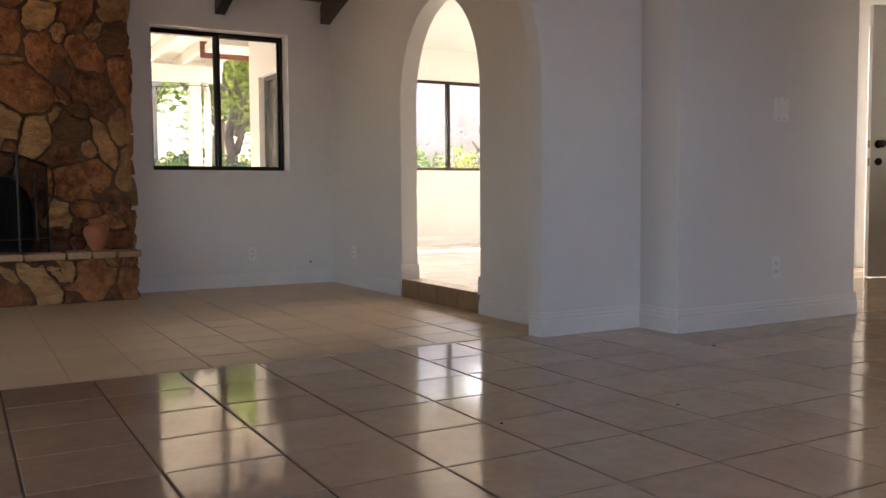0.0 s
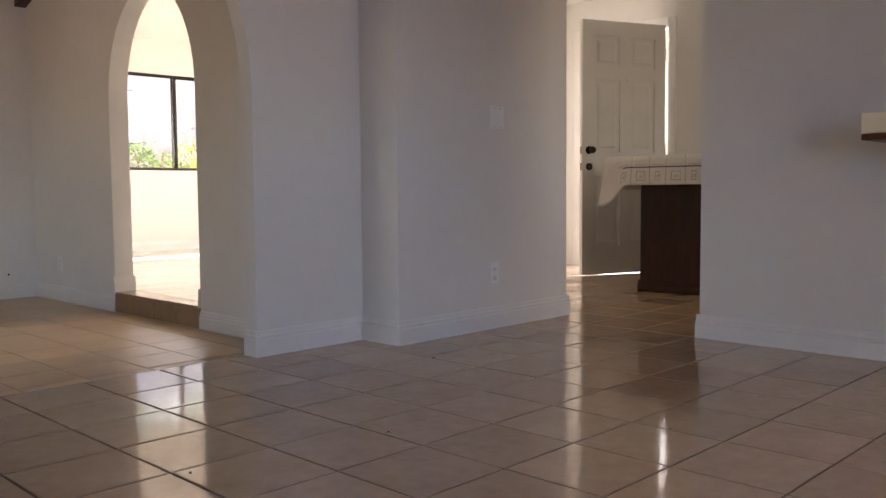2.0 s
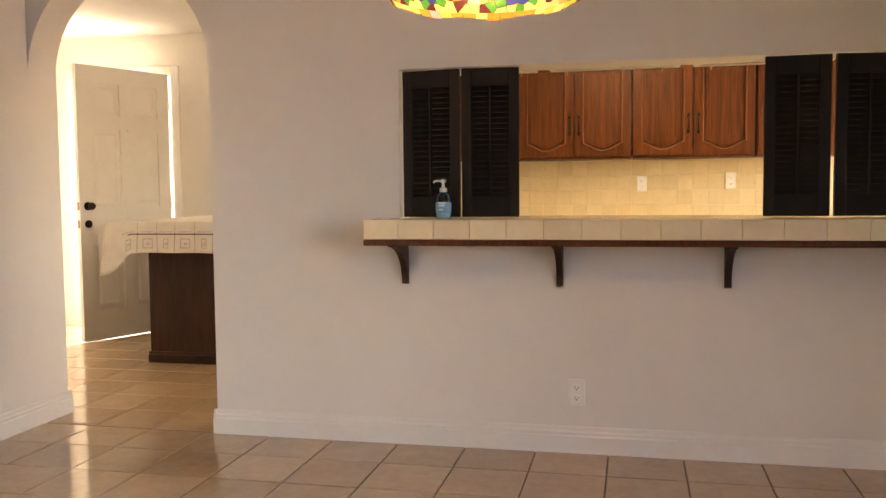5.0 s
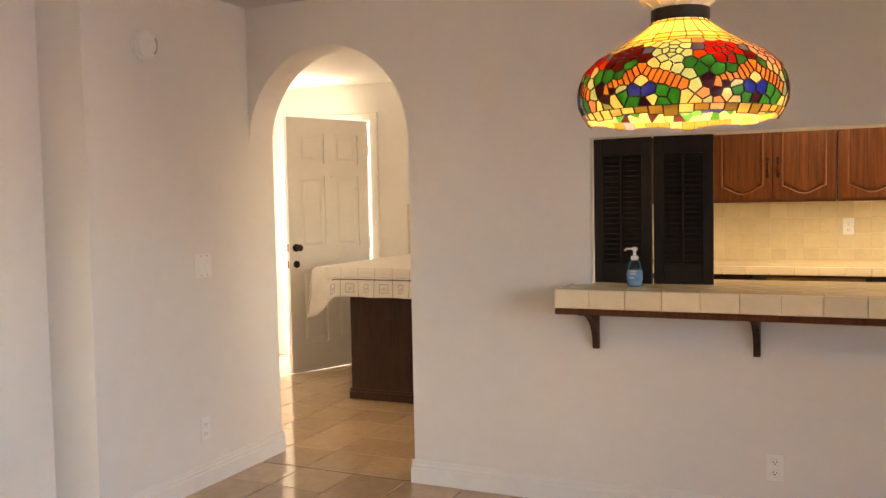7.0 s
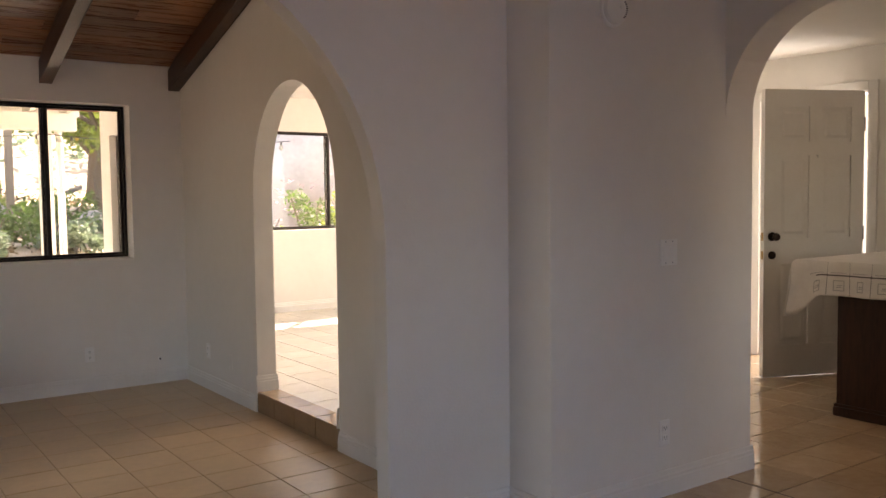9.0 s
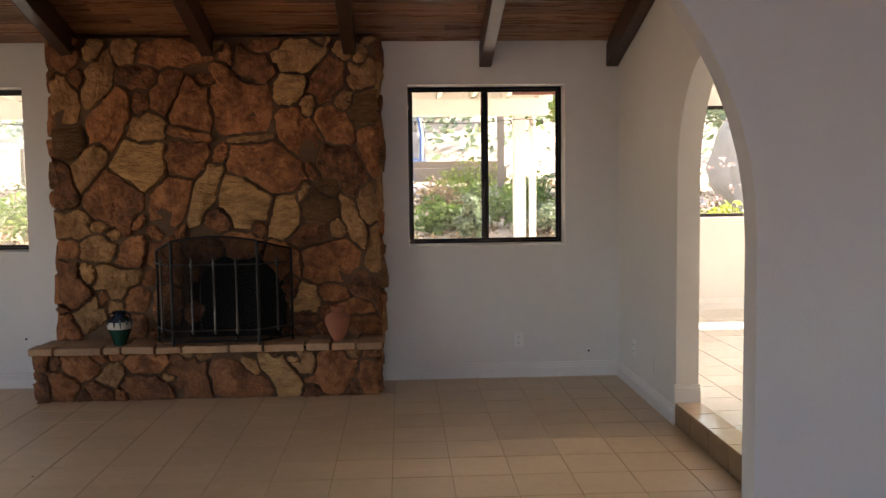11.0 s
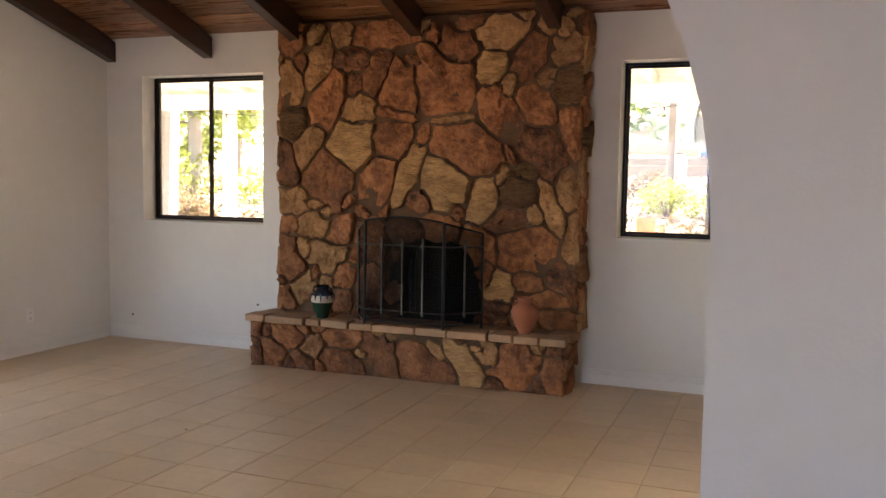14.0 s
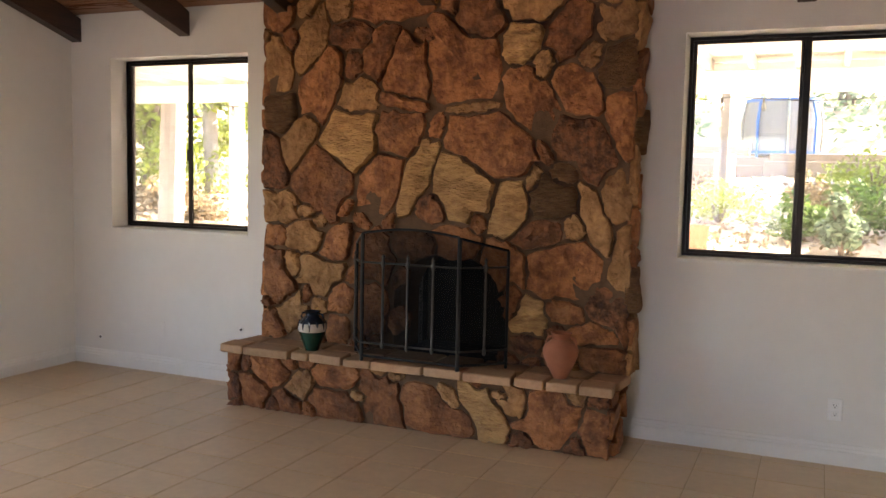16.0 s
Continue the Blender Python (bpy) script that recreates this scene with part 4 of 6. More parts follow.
def wall_plate(kind, x, y, z, rz):
    """A plate on a wall; local -y faces the room."""
    if kind == "switch":
        t = thing("light_switch", x, y, z, "white double rocker light switch on a white wall", "light switch", rz=rz)
        part("plate", box(bmesh.new(), -0.058, 0.058, -0.006, 0, -0.0585, 0.0585, 0.003), PLASTIC, t)
        for s in (-0.023, 0.023):
            part("rocker", box(bmesh.new(), s - 0.0165, s + 0.0165, -0.010, -0.006, -0.033, 0.033, 0.002), PLASTIC, t)
            for q in (-0.047, 0.047):
                part("screw", box(bmesh.new(), s - 0.003, s + 0.003, -0.0075, -0.006, q - 0.003, q + 0.003), STEEL, t)
    elif kind == "outlet":
        t = thing("power_outlet", x, y, z, "white double power outlet with a wall plate", "outlet", "wall outlets", rz)
        part("plate", box(bmesh.new(), -0.036, 0.036, -0.006, 0, -0.0585, 0.0585, 0.003), PLASTIC, t)
        for q in (-0.022, 0.022):
            r = part("receptacle", box(bmesh.new(), -0.017, 0.017, -0.009, -0.006, q - 0.0145, q + 0.0145, 0.003), PLASTIC, t)
            bm = bmesh.new()
            box(bm, -0.008, -0.0055, -0.0098, -0.009, q - 0.002, q + 0.007)
            box(bm, 0.0055, 0.008, -0.0098, -0.009, q - 0.002, q + 0.006)
            box(bm, -0.0025, 0.0025, -0.0098, -0.009, q - 0.010, q - 0.005)
            part("slots", bm, SLOT, r)
    elif kind == "blank":
        t = thing("blank_plate", x, y, z, "plain white blank wall plate", "wall plate", "blank wall plates", rz)
        part("plate", box(bmesh.new(), -0.036, 0.036, -0.005, 0, -0.0585, 0.0585, 0.002), WALL, t)
        for q in (-0.042, 0.042):
            part("screw", box(bmesh.new(), -0.003, 0.003, -0.0065, -0.005, q - 0.003, q + 0.003), PLASTIC, t)
    else:
        t = thing("cable_jack", x, y, z, "small black cable hole low in a white wall", "cable jack", "cable jacks", rz)
        part("bushing", lathe(bmesh.new(), [(0.016, 0), (0.016, 0.004), (0.009, 0.006)], 14), PLASTIC, t).matrix_basis = pose(0, 0, 0, 90)
        part("hole", lathe(bmesh.new(), [(0.009, 0.005), (0.008, 0.012)], 12), SLOT, t).matrix_basis = pose(0, 0, 0, 90)


wall_plate("switch", 1.33, -0.246, 1.095, 0)
for q in ((1.305, -0.246, 0.287, 0), (BX, -2.86, 0.261, -90), (-0.068, NY, 0.152, 0), (EX, 3.81, 0.163, -90), (WX, 3.415, 0.162, 90), (KX - 0.008, -3.153, 1.162, -90), (KX - 0.008, -3.774, 1.18, -90)):
    wall_plate("outlet", *q)
for q in ((-4.5, NY, 0.172, 0), (EX, 3.36, 0.14, -90)):
    wall_plate("blank", *q)
for q in ((-3.80, NY, 0.234, 0), (-5.07, NY, 0.068, 0), (0.479, NY, 0.057, 0)):
    wall_plate("jack", *q)

smoke = thing("smoke_detector", 0.97, -0.246, 2.112, "round white smoke detector on a white wall", "smoke detector")
o = part("base", lathe(bmesh.new(), [(0.07, 0), (0.07, 0.012), (0.066, 0.016)], 32), PLASTIC, smoke, smooth=True)
o.matrix_basis = pose(0, 0, 0, 90)
o = part("cover", lathe(bmesh.new(), [(0.062, 0.016), (0.06, 0.036), (0.05, 0.044), (0.02, 0.046)], 32), PLASTIC, smoke, smooth=True)
o.matrix_basis = pose(0, 0, 0, 90)
bm = bmesh.new()
for i in range(9):
    a = -0.9 + i * 0.2
    box(bm, 0.045 * math.cos(a) - 0.004, 0.045 * math.cos(a) + 0.004, -0.048, -0.0455, 0.045 * math.sin(a) - 0.002, 0.045 * math.sin(a) + 0.002)
part("vents", bm, SLOT, smoke)
part("button", lathe(bmesh.new(), [(0.009, 0.0465), (0.008, 0.049)], 14, (0.012, 0.008, 0)), PLASTIC, smoke).matrix_basis = pose(0, 0, 0, 90)

vent = thing("ceiling_vent", 3.15, 5.2, 2.55, "white metal air vent in the sun-room ceiling", "air vent")
bm = bmesh.new()
for q in ((-0.2, 0.2, -0.1, -0.08), (-0.2, 0.2, 0.08, 0.1), (-0.2, -0.18, -0.08, 0.08), (0.18, 0.2, -0.08, 0.08)):
    box(bm, *q, -0.012, 0)
part("frame", bm, PLASTIC, vent)
part("backing", box(bmesh.new(), -0.18, 0.18, -0.08, 0.08, -0.003, 0), SLOT, vent)
for i in range(7):
    y = -0.068 + i * 0.0225
    part("slat", prism(bmesh.new(), [(y, -0.004), (y + 0.012, -0.014), (y + 0.014, -0.013), (y + 0.002, -0.003)], 'x', -0.18, 0.18), PLASTIC, vent)


# ----- front door -----
door = tagged(new("door_1"), "white six-panel front door standing open into the entry", "door", kind="structure")
door.matrix_world = pose(4.575, 0.657, 0, 0, 0, 157.5)
DW, DH = 0.825, 2.095
bm = bmesh.new()
xs = (0.0, 0.11, 0.36, 0.46, 0.71, DW)
zs = (0.012, 0.24, 0.86, 1.02, 1.62, 1.72, 1.97, DH)
holes = [(xs[i], xs[i + 1], zs[j], zs[j + 1]) for i in (1, 3) for j in (1, 3, 5)]
holed(bm, 'y', -0.02, 0.02, 0.0, DW, zs[0], DH, holes)
leaf = part("leaf", bm, DOORPAINT, door)
for a, b, c, d in holes:
    bm = bmesh.new()
    box(bm, a, b, -0.009, 0.009, c, d)
    for s in (-1, 1):
        v0 = [bm.verts.new((x, s * 0.009, z)) for x, z in ((a + 0.03, c + 0.03), (b - 0.03, c + 0.03), (b - 0.03, d - 0.03), (a + 0.03, d - 0.03))]
        v1 = [bm.verts.new((x, s * 0.016, z)) for x, z in ((a + 0.05, c + 0.05), (b - 0.05, c + 0.05), (b - 0.05, d - 0.05), (a + 0.05, d - 0.05))]
        bm.faces.new(v1)
        for i in range(4):
            bm.faces.new((v0[i], v0[(i + 1) % 4], v1[(i + 1) % 4], v1[i]))
    part("door_panel", bm, DOORPAINT, leaf)
for s in (-1, 1):
    bm = lathe(bmesh.new(), [(0.033, 0.0), (0.032, 0.006), (0.013, 0.012), (0.011, 0.035), (0.024, 0.042), (0.029, 0.056), (0.024, 0.068), (0.006, 0.072)], 20)
    o = part("knob", bm, BRONZE, door, "dark bronze round knob", True)
    o.matrix_basis = pose(DW - 0.065, s * 0.02, 1.035, -90 * s)
    bm = lathe(bmesh.new(), [(0.03, 0.0), (0.029, 0.008), (0.02, 0.014), (0.006, 0.015)], 20)
    o = part("deadbolt", bm, BRONZE, door, smooth=True)
    o.matrix_basis = pose(DW - 0.065, s * 0.02, 0.90, -90 * s)
for z in (0.90, 1.035):
    part("latch_plate", box(bmesh.new(), DW - 0.001, DW + 0.002, -0.012, 0.012, z - 0.03, z + 0.03), BRASS, door)
for z in (0.25, 1.05, 1.85):
    bm = tube(bmesh.new(), [(0, 0.024, z - 0.05), (0, 0.024, z + 0.05)], 0.007, 8)
    part("hinge", bm, STEEL, door, smooth=True)
bm = tube(bmesh.new(), [(0.40, 0.021, 1.62), (0.40, 0.034, 1.62), (0.40, 0.034, 1.605)], 0.003, 6)
part("hook", bm, STEEL, door)
part("sweep", box(bmesh.new(), 0.01, DW - 0.01, -0.023, 0.023, 0.006, 0.03), TRIM, door)
bm = bmesh.new()
for a, b, c, d in ((0.55, 0.622, 0.0, 2.17), (1.53, 1.602, 0.0, 2.17), (0.622, 1.53, 2.098, 2.17)):
    box(bm, KX - 0.018, KX - 0.001, a, b, c, d, 0.003)
box(bm, KX, KX + 0.14, 0.621, 0.635, 0, 2.1)
box(bm, KX, KX + 0.14, 1.515, 1.529, 0, 2.1)
box(bm, KX, KX + 0.14, 0.636, 1.514, 2.083, 2.099)
cas = structure("door_casing", bm, TRIM, "white painted door casing", "door frame")
for z in (0.9, 1.035):
    bm = box(bmesh.new(), KX + 0.03, KX + 0.06, 1.511, 1.5155, z - 0.035, z + 0.035)
    part("strike_plate", bm, BRASS, cas, "brass strike plate")
part("threshold", box(bmesh.new(), KX - 0.01, KX + 0.16, 0.637, 1.513, -0.004, 0.012, 0.003), BRASS, cas)

# ----- peninsula with its cloth -----
isl = thing("peninsula_counter", 3.22, -0.6, 0, "dark walnut peninsula cabinet standing on the tile floor", "counter")
bm = box(bmesh.new(), 0.012, 0.70, -1.2, 0.655, 0.06, 0.88)
box(bm, 0.701, 1.375, -0.8, 0.655, 0.06, 0.88)
part("body", bm, DARKWOOD, isl)
bm = box(bmesh.new(), -0.004, 0.70, -1.2, 0.672, 0.0, 0.055, 0.006)
part("plinth", bm, DARKWOOD, isl)
bm = box(bmesh.new(), 0.0, 0.70, -1.2, 0.668, 0.056, 0.075, 0.004)
part("base_moulding", bm, DARKWOOD, isl)
bm = box(bmesh.new(), -0.10, 0.74, -1.2, 0.865, 0.88, 0.937, 0.006)
box(bm, 0.741, 1.375, -0.8, 0.865, 0.88, 0.937, 0.006)
part("worktop", bm, DARKWOOD, isl)
bm = box(bmesh.new(), -0.02, 0.0115, -1.2, 0.675, 0.84, 0.879, 0.006)
part("cornice", bm, DARKWOOD, isl)

cloth = thing("tablecloth", 3.22, -0.6, 0.940, "white cotton tablecloth with grey printed border hanging over a counter", "tablecloth")


def cloth_at(u, v, lift=0.0):
    """u across from the front edge (negative hangs), v beyond the end edge (positive hangs)."""
    ex, ey = -0.105, 0.87
    f = min(1.0, max(0.0, (v + 0.20) / 0.20))
    f = f * f * (3 - 2 * f)
    du, dv = max(0.0, -u) * (1 + 0.75 * f), max(0.0, v)
    x, y = ex + max(u, 0.0), ey + min(v, 0.0)
    drop = max(du, dv * (1.25 if u < 0 else 1.0))
    if du > 0:
        x -= 0.012 + lift + 0.06 * du + 0.014 * math.sin(v * 23) * du / 0.2
        y += 0.06 * du * f
    if dv > 0:
        y += 0.012 + lift + 0.03 * dv + 0.014 * math.sin(u * 19) * dv / 0.2
    return Vector((x, y, 0.004 + lift * (drop == 0) - drop))


def cloth_mesh(u0, u1, v0, v1, nu, nv, lift):
    bm = bmesh.new()
    g = [[bm.verts.new(cloth_at(u0 + (u1 - u0) * i / nu, v0 + (v1 - v0) * j / nv, lift)) for j in range(nv + 1)] for i in range(nu + 1)]
    for i in range(nu):
        for j in range(nv):
            bm.faces.new((g[i][j], g[i + 1][j], g[i + 1][j + 1], g[i][j + 1]))
    return bm


sheet = part("sheet", cloth_mesh(-0.20, 1.45, -1.65, 0.235, 90, 110, 0.0), CLOTH, cloth, smooth=True)
md = sheet.modifiers.new("thick", 'SOLIDIFY')
md.thickness = 0.003
# a dotted line along the drop, dotted lines down it and faint squares between them
v = -1.6
while v < -0.16:
    part("stitch", cloth_mesh(-0.083, -0.076, v, v + 0.0125, 1, 1, 0.004), CLOTH_D, cloth)
    v += 0.013
v, odd = -1.56, False
while v < -0.2:
    u = -0.194
    while u < -0.01:
        part("stitch", cloth_mesh(u, u + 0.008, v, v + 0.004, 1, 1, 0.004), CLOTH_D if u < -0.07 else CLOTH_G, cloth)
        u += 0.013
    if v < -0.2:
        a = 0.035 if odd else 0.047
        for q in ((-0.17, -0.166, v + a, v + 0.133 - a), (-0.112, -0.108, v + a, v + 0.133 - a), (-0.17, -0.108, v + a, v + a + 0.004), (-0.17, -0.108, v + 0.129 - a, v + 0.133 - a), (-0.15, -0.146, v + 0.055, v + 0.08), (-0.14, -0.136, v + 0.05, v + 0.075)):
            part("printed_motif", cloth_mesh(*q, 2, 2, 0.004), CLOTH_G, cloth)
        part("printed_line", cloth_mesh(-0.066, -0.063, v + 0.02, v + 0.115, 1, 4, 0.004), CLOTH_G, cloth)
    v += 0.133
    odd = not odd

# ----- bar -----
bar = thing("bar_counter", BX, -3.3, 0.93, "cream tiled bar counter with a wooden edge trim on brackets", "counter")
Y0, Y1 = -4.59, -2.01
bm = box(bmesh.new(), -0.285, 0.32, Y0 + 3.3, -2.096 + 3.3, 0.0, 0.072)
box(bm, -0.285, -0.006, -2.096 + 3.3, Y1 + 3.3 - 0.006, 0.0, 0.072)
part("bed", bm, CGROUT, bar)
bm = box(bmesh.new(), -0.292, -0.002, Y0 + 3.3, Y1 + 3.3, -0.026, -0.001, 0.003)
part("wood_trim", bm, OAK, bar, "stained wood trim under the tiles")
y = Y1
while y > Y0 + 0.05:
    y2 = max(y - 0.148, Y0)
    bm = box(bmesh.new(), -0.294, -0.284, y2 + 3.3 + 0.001, y + 3.3 - 0.001, 0.001, 0.079, 0.002)
    part("edge_tile", bm, CTILE, bar)
    bm = box(bmesh.new(), -0.283, -0.222, y2 + 3.3 + 0.002, y + 3.3 - 0.002, 0.0725, 0.079, 0.002)
    part("rim_tile", bm, CTILE, bar)
    y = y2
bm = box(bmesh.new(), -0.283, -0.006, Y1 + 3.3 - 0.005, Y1 + 3.3 + 0.004, 0.001, 0.079, 0.003)
part("edge_tile", bm, CTILE, bar)
s = 0.108
for i in range(-14, 15):
    for j in range(-14, 15):
        cx, cy = 0.05 + (i - j) * s * 0.7071, (i + j) * s * 0.7071
        h = s * 0.7071 - 0.0025
        poly = [(cx + h, cy), (cx, cy + h), (cx - h, cy), (cx, cy - h)]
        poly = clip_poly(poly, 1, 0, 0.318)
        poly = clip_poly(poly, -1, 0, 0.218) if len(poly) > 2 else []
        poly = clip_poly(poly, 0, 1, Y1 + 3.29 if cx < -0.05 else -2.1 + 3.3) if len(poly) > 2 else []
        poly = clip_poly(poly, 0, -1, -(Y0 + 3.3)) if len(poly) > 2 else []
        if len(poly) < 3 or area_of(poly) < 0.0008:
            continue
        bm = bmesh.new()
        prism(bm, poly, 'z', 0.0722, 0.0782)
        part("top_tile", bm, CTILE, bar)
for y in (-2.113, -2.79, -3.47, -4.15):
    br = thing("shelf_bracket", BX - 0.001, y, 0.72, "dark curved wooden bracket under the bar counter", "bracket", "bar brackets")
    n = 8
    curve = [(-0.02 - 0.22 * (1 - math.cos(math.pi / 2 * i / n)), 0.01 + 0.165 * math.sin(math.pi / 2 * i / n)) for i in range(n + 1)]
    back = [(-0.24, 0.182), (0, 0.182), (0, 0.0), (-0.02, 0.0)]
    part("bracket", prism(bmesh.new(), curve + back, 'y', -0.014, 0.014), DARKWOOD, br)

# ----- louvred shutters -----


def shutter(x0, y0, x1, y1, label, knob):
    w = math.hypot(x1 - x0, y1 - y0)
    t = thing("shutter", x0, y0, 1.012, label, "shutter", "bar shutters", math.degrees(math.atan2(y1 - y0, x1 - x0)))
    H, st = 0.636, 0.045
    for a in (0.002, w - st):
        part("stile", box(bmesh.new(), a, a + st - 0.002, -0.011, 0.011, 0, H, 0.002), BLACKWOOD, t)
    for a, b in ((0, 0.09), (H - 0.076, H)):
        part("rail", box(bmesh.new(), st, w - st, -0.010, 0.010, a, b, 0.002), BLACKWOOD, t)
    n = 21
    for i in range(n):
        z = 0.085 + (H - 0.155) * (i + 0.5) / n
        part("slat", prism(bmesh.new(), [(-0.010, z - 0.019), (0.010, z + 0.013), (0.010, z + 0.018), (-0.010, z - 0.014)], 'x', st, w - st), BLACKWOOD, t)
    for s in (-1, 1):
        part("tilt_rod", box(bmesh.new(), w / 2 - 0.004, w / 2 + 0.004, s * 0.019 - 0.004, s * 0.019 + 0.004, 0.09, H - 0.08, 0.001), BLACKWOOD, t)
    if knob:
        bm = tube(bmesh.new(), [(w - 0.02, 0.011, 0.29), (w - 0.02, 0.026, 0.3), (w - 0.02, 0.026, 0.335), (w - 0.02, 0.011, 0.345)], 0.004, 6)
        part("handle", bm, PEWTER, t)


BXF = BX + 0.03
shutter(BXF + 0.01, -2.098, BXF - 0.03, -2.362, "black-brown louvred shutter folded against the opening", False)
shutter(BXF - 0.03, -2.366, BXF - 0.005, -2.616, "black-brown louvred shutter with a small pull", True)
shutter(BXF - 0.02, -3.602, BXF - 0.03, -3.854, "black-brown louvred shutter standing half folded", False)
shutter(BXF - 0.03, -3.866, BXF + 0.005, -4.118, "black-brown louvred shutter standing half folded", False)

# ----- sanitizer bottle -----
CLEAR = glass_mat("clear_blue_plastic", (0.80, 0.93, 0.97))
LABELB = mat("blue_printed_label", (0.22, 0.48, 0.72), (0.12, 0.32, 0.6), 30, 0.4)
WHITEP = mat("white_pump_plastic", (0.8, 0.8, 0.8), (0.72, 0.72, 0.72), 10, 0.35)
bot = thing("pump_bottle", 1.66, -2.30, 1.0085, "clear pump bottle of blue hand gel with a white pump", "bottle")
part("body", lathe(bmesh.new(), [(0.030, 0), (0.033, 0.006), (0.033, 0.085), (0.028, 0.105), (0.014, 0.116)], 20), CLEAR, bot, smooth=True).visible_shadow = False
part("gel", lathe(bmesh.new(), [(0.028, 0.004), (0.031, 0.01), (0.031, 0.07)], 20), mat("pale_blue_gel", (0.35, 0.62, 0.75), (0.3, 0.55, 0.7), 9, 0.2), bot, smooth=True)
part("label_wrap", lathe(bmesh.new(), [(0.0335, 0.024), (0.0335, 0.066)], 20, cap=False), LABELB, bot, "blue label with white lettering bars", True)
for z, a0, a1 in ((0.062, 2.6, 3.6), (0.052, 2.7, 3.5), (0.035, 2.6, 3.3)):
    bm = bmesh.new()
    ring = [(0.0342 * math.cos(a0 + (a1 - a0) * i / 6), 0.0342 * math.sin(a0 + (a1 - a0) * i / 6)) for i in range(7)]
    lo, hi = [bm.verts.new((x, y, z)) for x, y in ring], [bm.verts.new((x, y, z + 0.006)) for x, y in ring]
    for i in range(6):
        bm.faces.new((lo[i], lo[i + 1], hi[i + 1], hi[i]))
    part("lettering_bar", bm, WHITEP, bot)
bm = lathe(bmesh.new(), [(0.016, 0.112), (0.016, 0.128), (0.007, 0.132), (0.006, 0.152), (0.013, 0.154), (0.013, 0.164), (0.004, 0.168)], 14)
tube(bm, [(0, 0, 0.16), (0, 0.035, 0.16), (0, 0.042, 0.152)], 0.005, 6)
part("pump", bm, WHITEP, bot, "white pump head", True)

# ----- kitchen -----
KF = 4.27


def wall_cabinet(y0, y1, doors, handles):
    c = thing("wall_cabinet", KX, (y0 + y1) / 2, 1.34, "orange-brown stained oak wall cabinet with arched panel doors", "cabinet", "kitchen wall cabinets")
    m = (y0 + y1) / 2
    part("body", box(bmesh.new(), KF + 0.02 - KX, -0.002, y0 - m, y1 - m, 0, 0.70), OAK, c)
    w = (y1 - y0) / doors
    for k in range(doors):
        a, b = y0 - m + k * w + 0.008, y0 - m + (k + 1) * w - 0.008
        bm = bmesh.new()
        z0, z1, st = 0.02, 0.67, 0.055
        x0, x1 = KF - KX, KF - KX + 0.019
        n = 14
        arch = [(a + st + (b - a - 2 * st) * i / n, z0 + 0.075 - 0.03 * math.sin(math.pi * i / n) + 0.012 * math.cos(2 * math.pi * i / n)) for i in range(n + 1)]
        for seg in (((a, z0), (a + st, z0), (a + st, z1), (a, z1)), ((b - st, z0), (b, z0), (b, z1), (b - st, z1)), ((a + st, z1 - st), (b - st, z1 - st), (b - st, z1), (a + st, z1))):
            prism(bm, list(seg), 'x', x0, x1)
        prism(bm, [(a + st, z0), (b - st, z0)] + arch[::-1], 'x', x0, x1)
        d = part("door", bm, OAK, c)
        part("panel", box(bmesh.new(), x0 + 0.015, x1, a + st, b - st, z0 + 0.03, z1 - st), OAK, d)
        inner = [(p[0] * 0.86 + 0.14 * (a + b) / 2, p[1] + 0.022) for p in arch]
        part("raised_field", prism(bmesh.new(), [(inner[0][0], z1 - st - 0.025)] + inner + [(inner[-1][0], z1 - st - 0.025)], 'x', x0 + 0.005, x0 + 0.015), OAK, d)
        bead = [(x0 - 0.002, p[0], p[1] + 0.004) for p in arch]
        part("moulding", tube(bmesh.new(), [(x0 - 0.002, bead[0][1], z1 - st)] + bead + [(x0 - 0.002, bead[-1][1], z1 - st)], 0.0055, 6), OAK_EDGE, d, "lighter edge moulding with the highlight in its colour", True)
        for q in range(1, 5):
            gy = a + st + (b - a - 2 * st) * q / 5
            part("groove", box(bmesh.new(), x0 + 0.0042, x0 + 0.0049, gy - 0.002, gy + 0.002, z0 + 0.13, z1 - st - 0.03), DARKWOOD, d)
        hy = b - 0.025 if handles[k] else a + 0.025
        bm = tube(bmesh.new(), [(x0, hy, 0.19), (x0 - 0.02, hy, 0.20), (x0 - 0.022, hy, 0.235), (x0 - 0.02, hy, 0.27), (x0, hy, 0.28)], 0.005, 6)
        box(bm, x0 - 0.003, x0, hy - 0.009, hy + 0.009, 0.165, 0.2)
        box(bm, x0 - 0.003, x0, hy - 0.009, hy + 0.009, 0.27, 0.305)
        part("handle", bm, BRONZE, d, "dark bronze pull")


wall_cabinet(-3.075, -2.285, 2, (True, False))
wall_cabinet(-3.90, -3.085, 2, (True, False))
wall_cabinet(-2.275, -1.5, 2, (True, False))
wall_cabinet(-4.75, -3.91, 2, (True, False))
bm = box(bmesh.new(), KF - 0.0, KX, -4.8, -1.5, 2.045, CZ)
structure("soffit", bm, WALL, "plain soffit over the kitchen cabinets", "soffit")
bm = box(bmesh.new(), KX - 0.006, KX - 0.001, -4.8, -1.1, 0.9, 1.34)
bs = structure("backsplash", bm, CGROUT, "cream tiled kitchen backsplash", "backsplash")
BTILE = mat("cream_wall_tile", (0.72, 0.60, 0.38), (0.64, 0.52, 0.32), 5, 0.16, 0.25, 0.05, 60, vary=0.05)
me = None
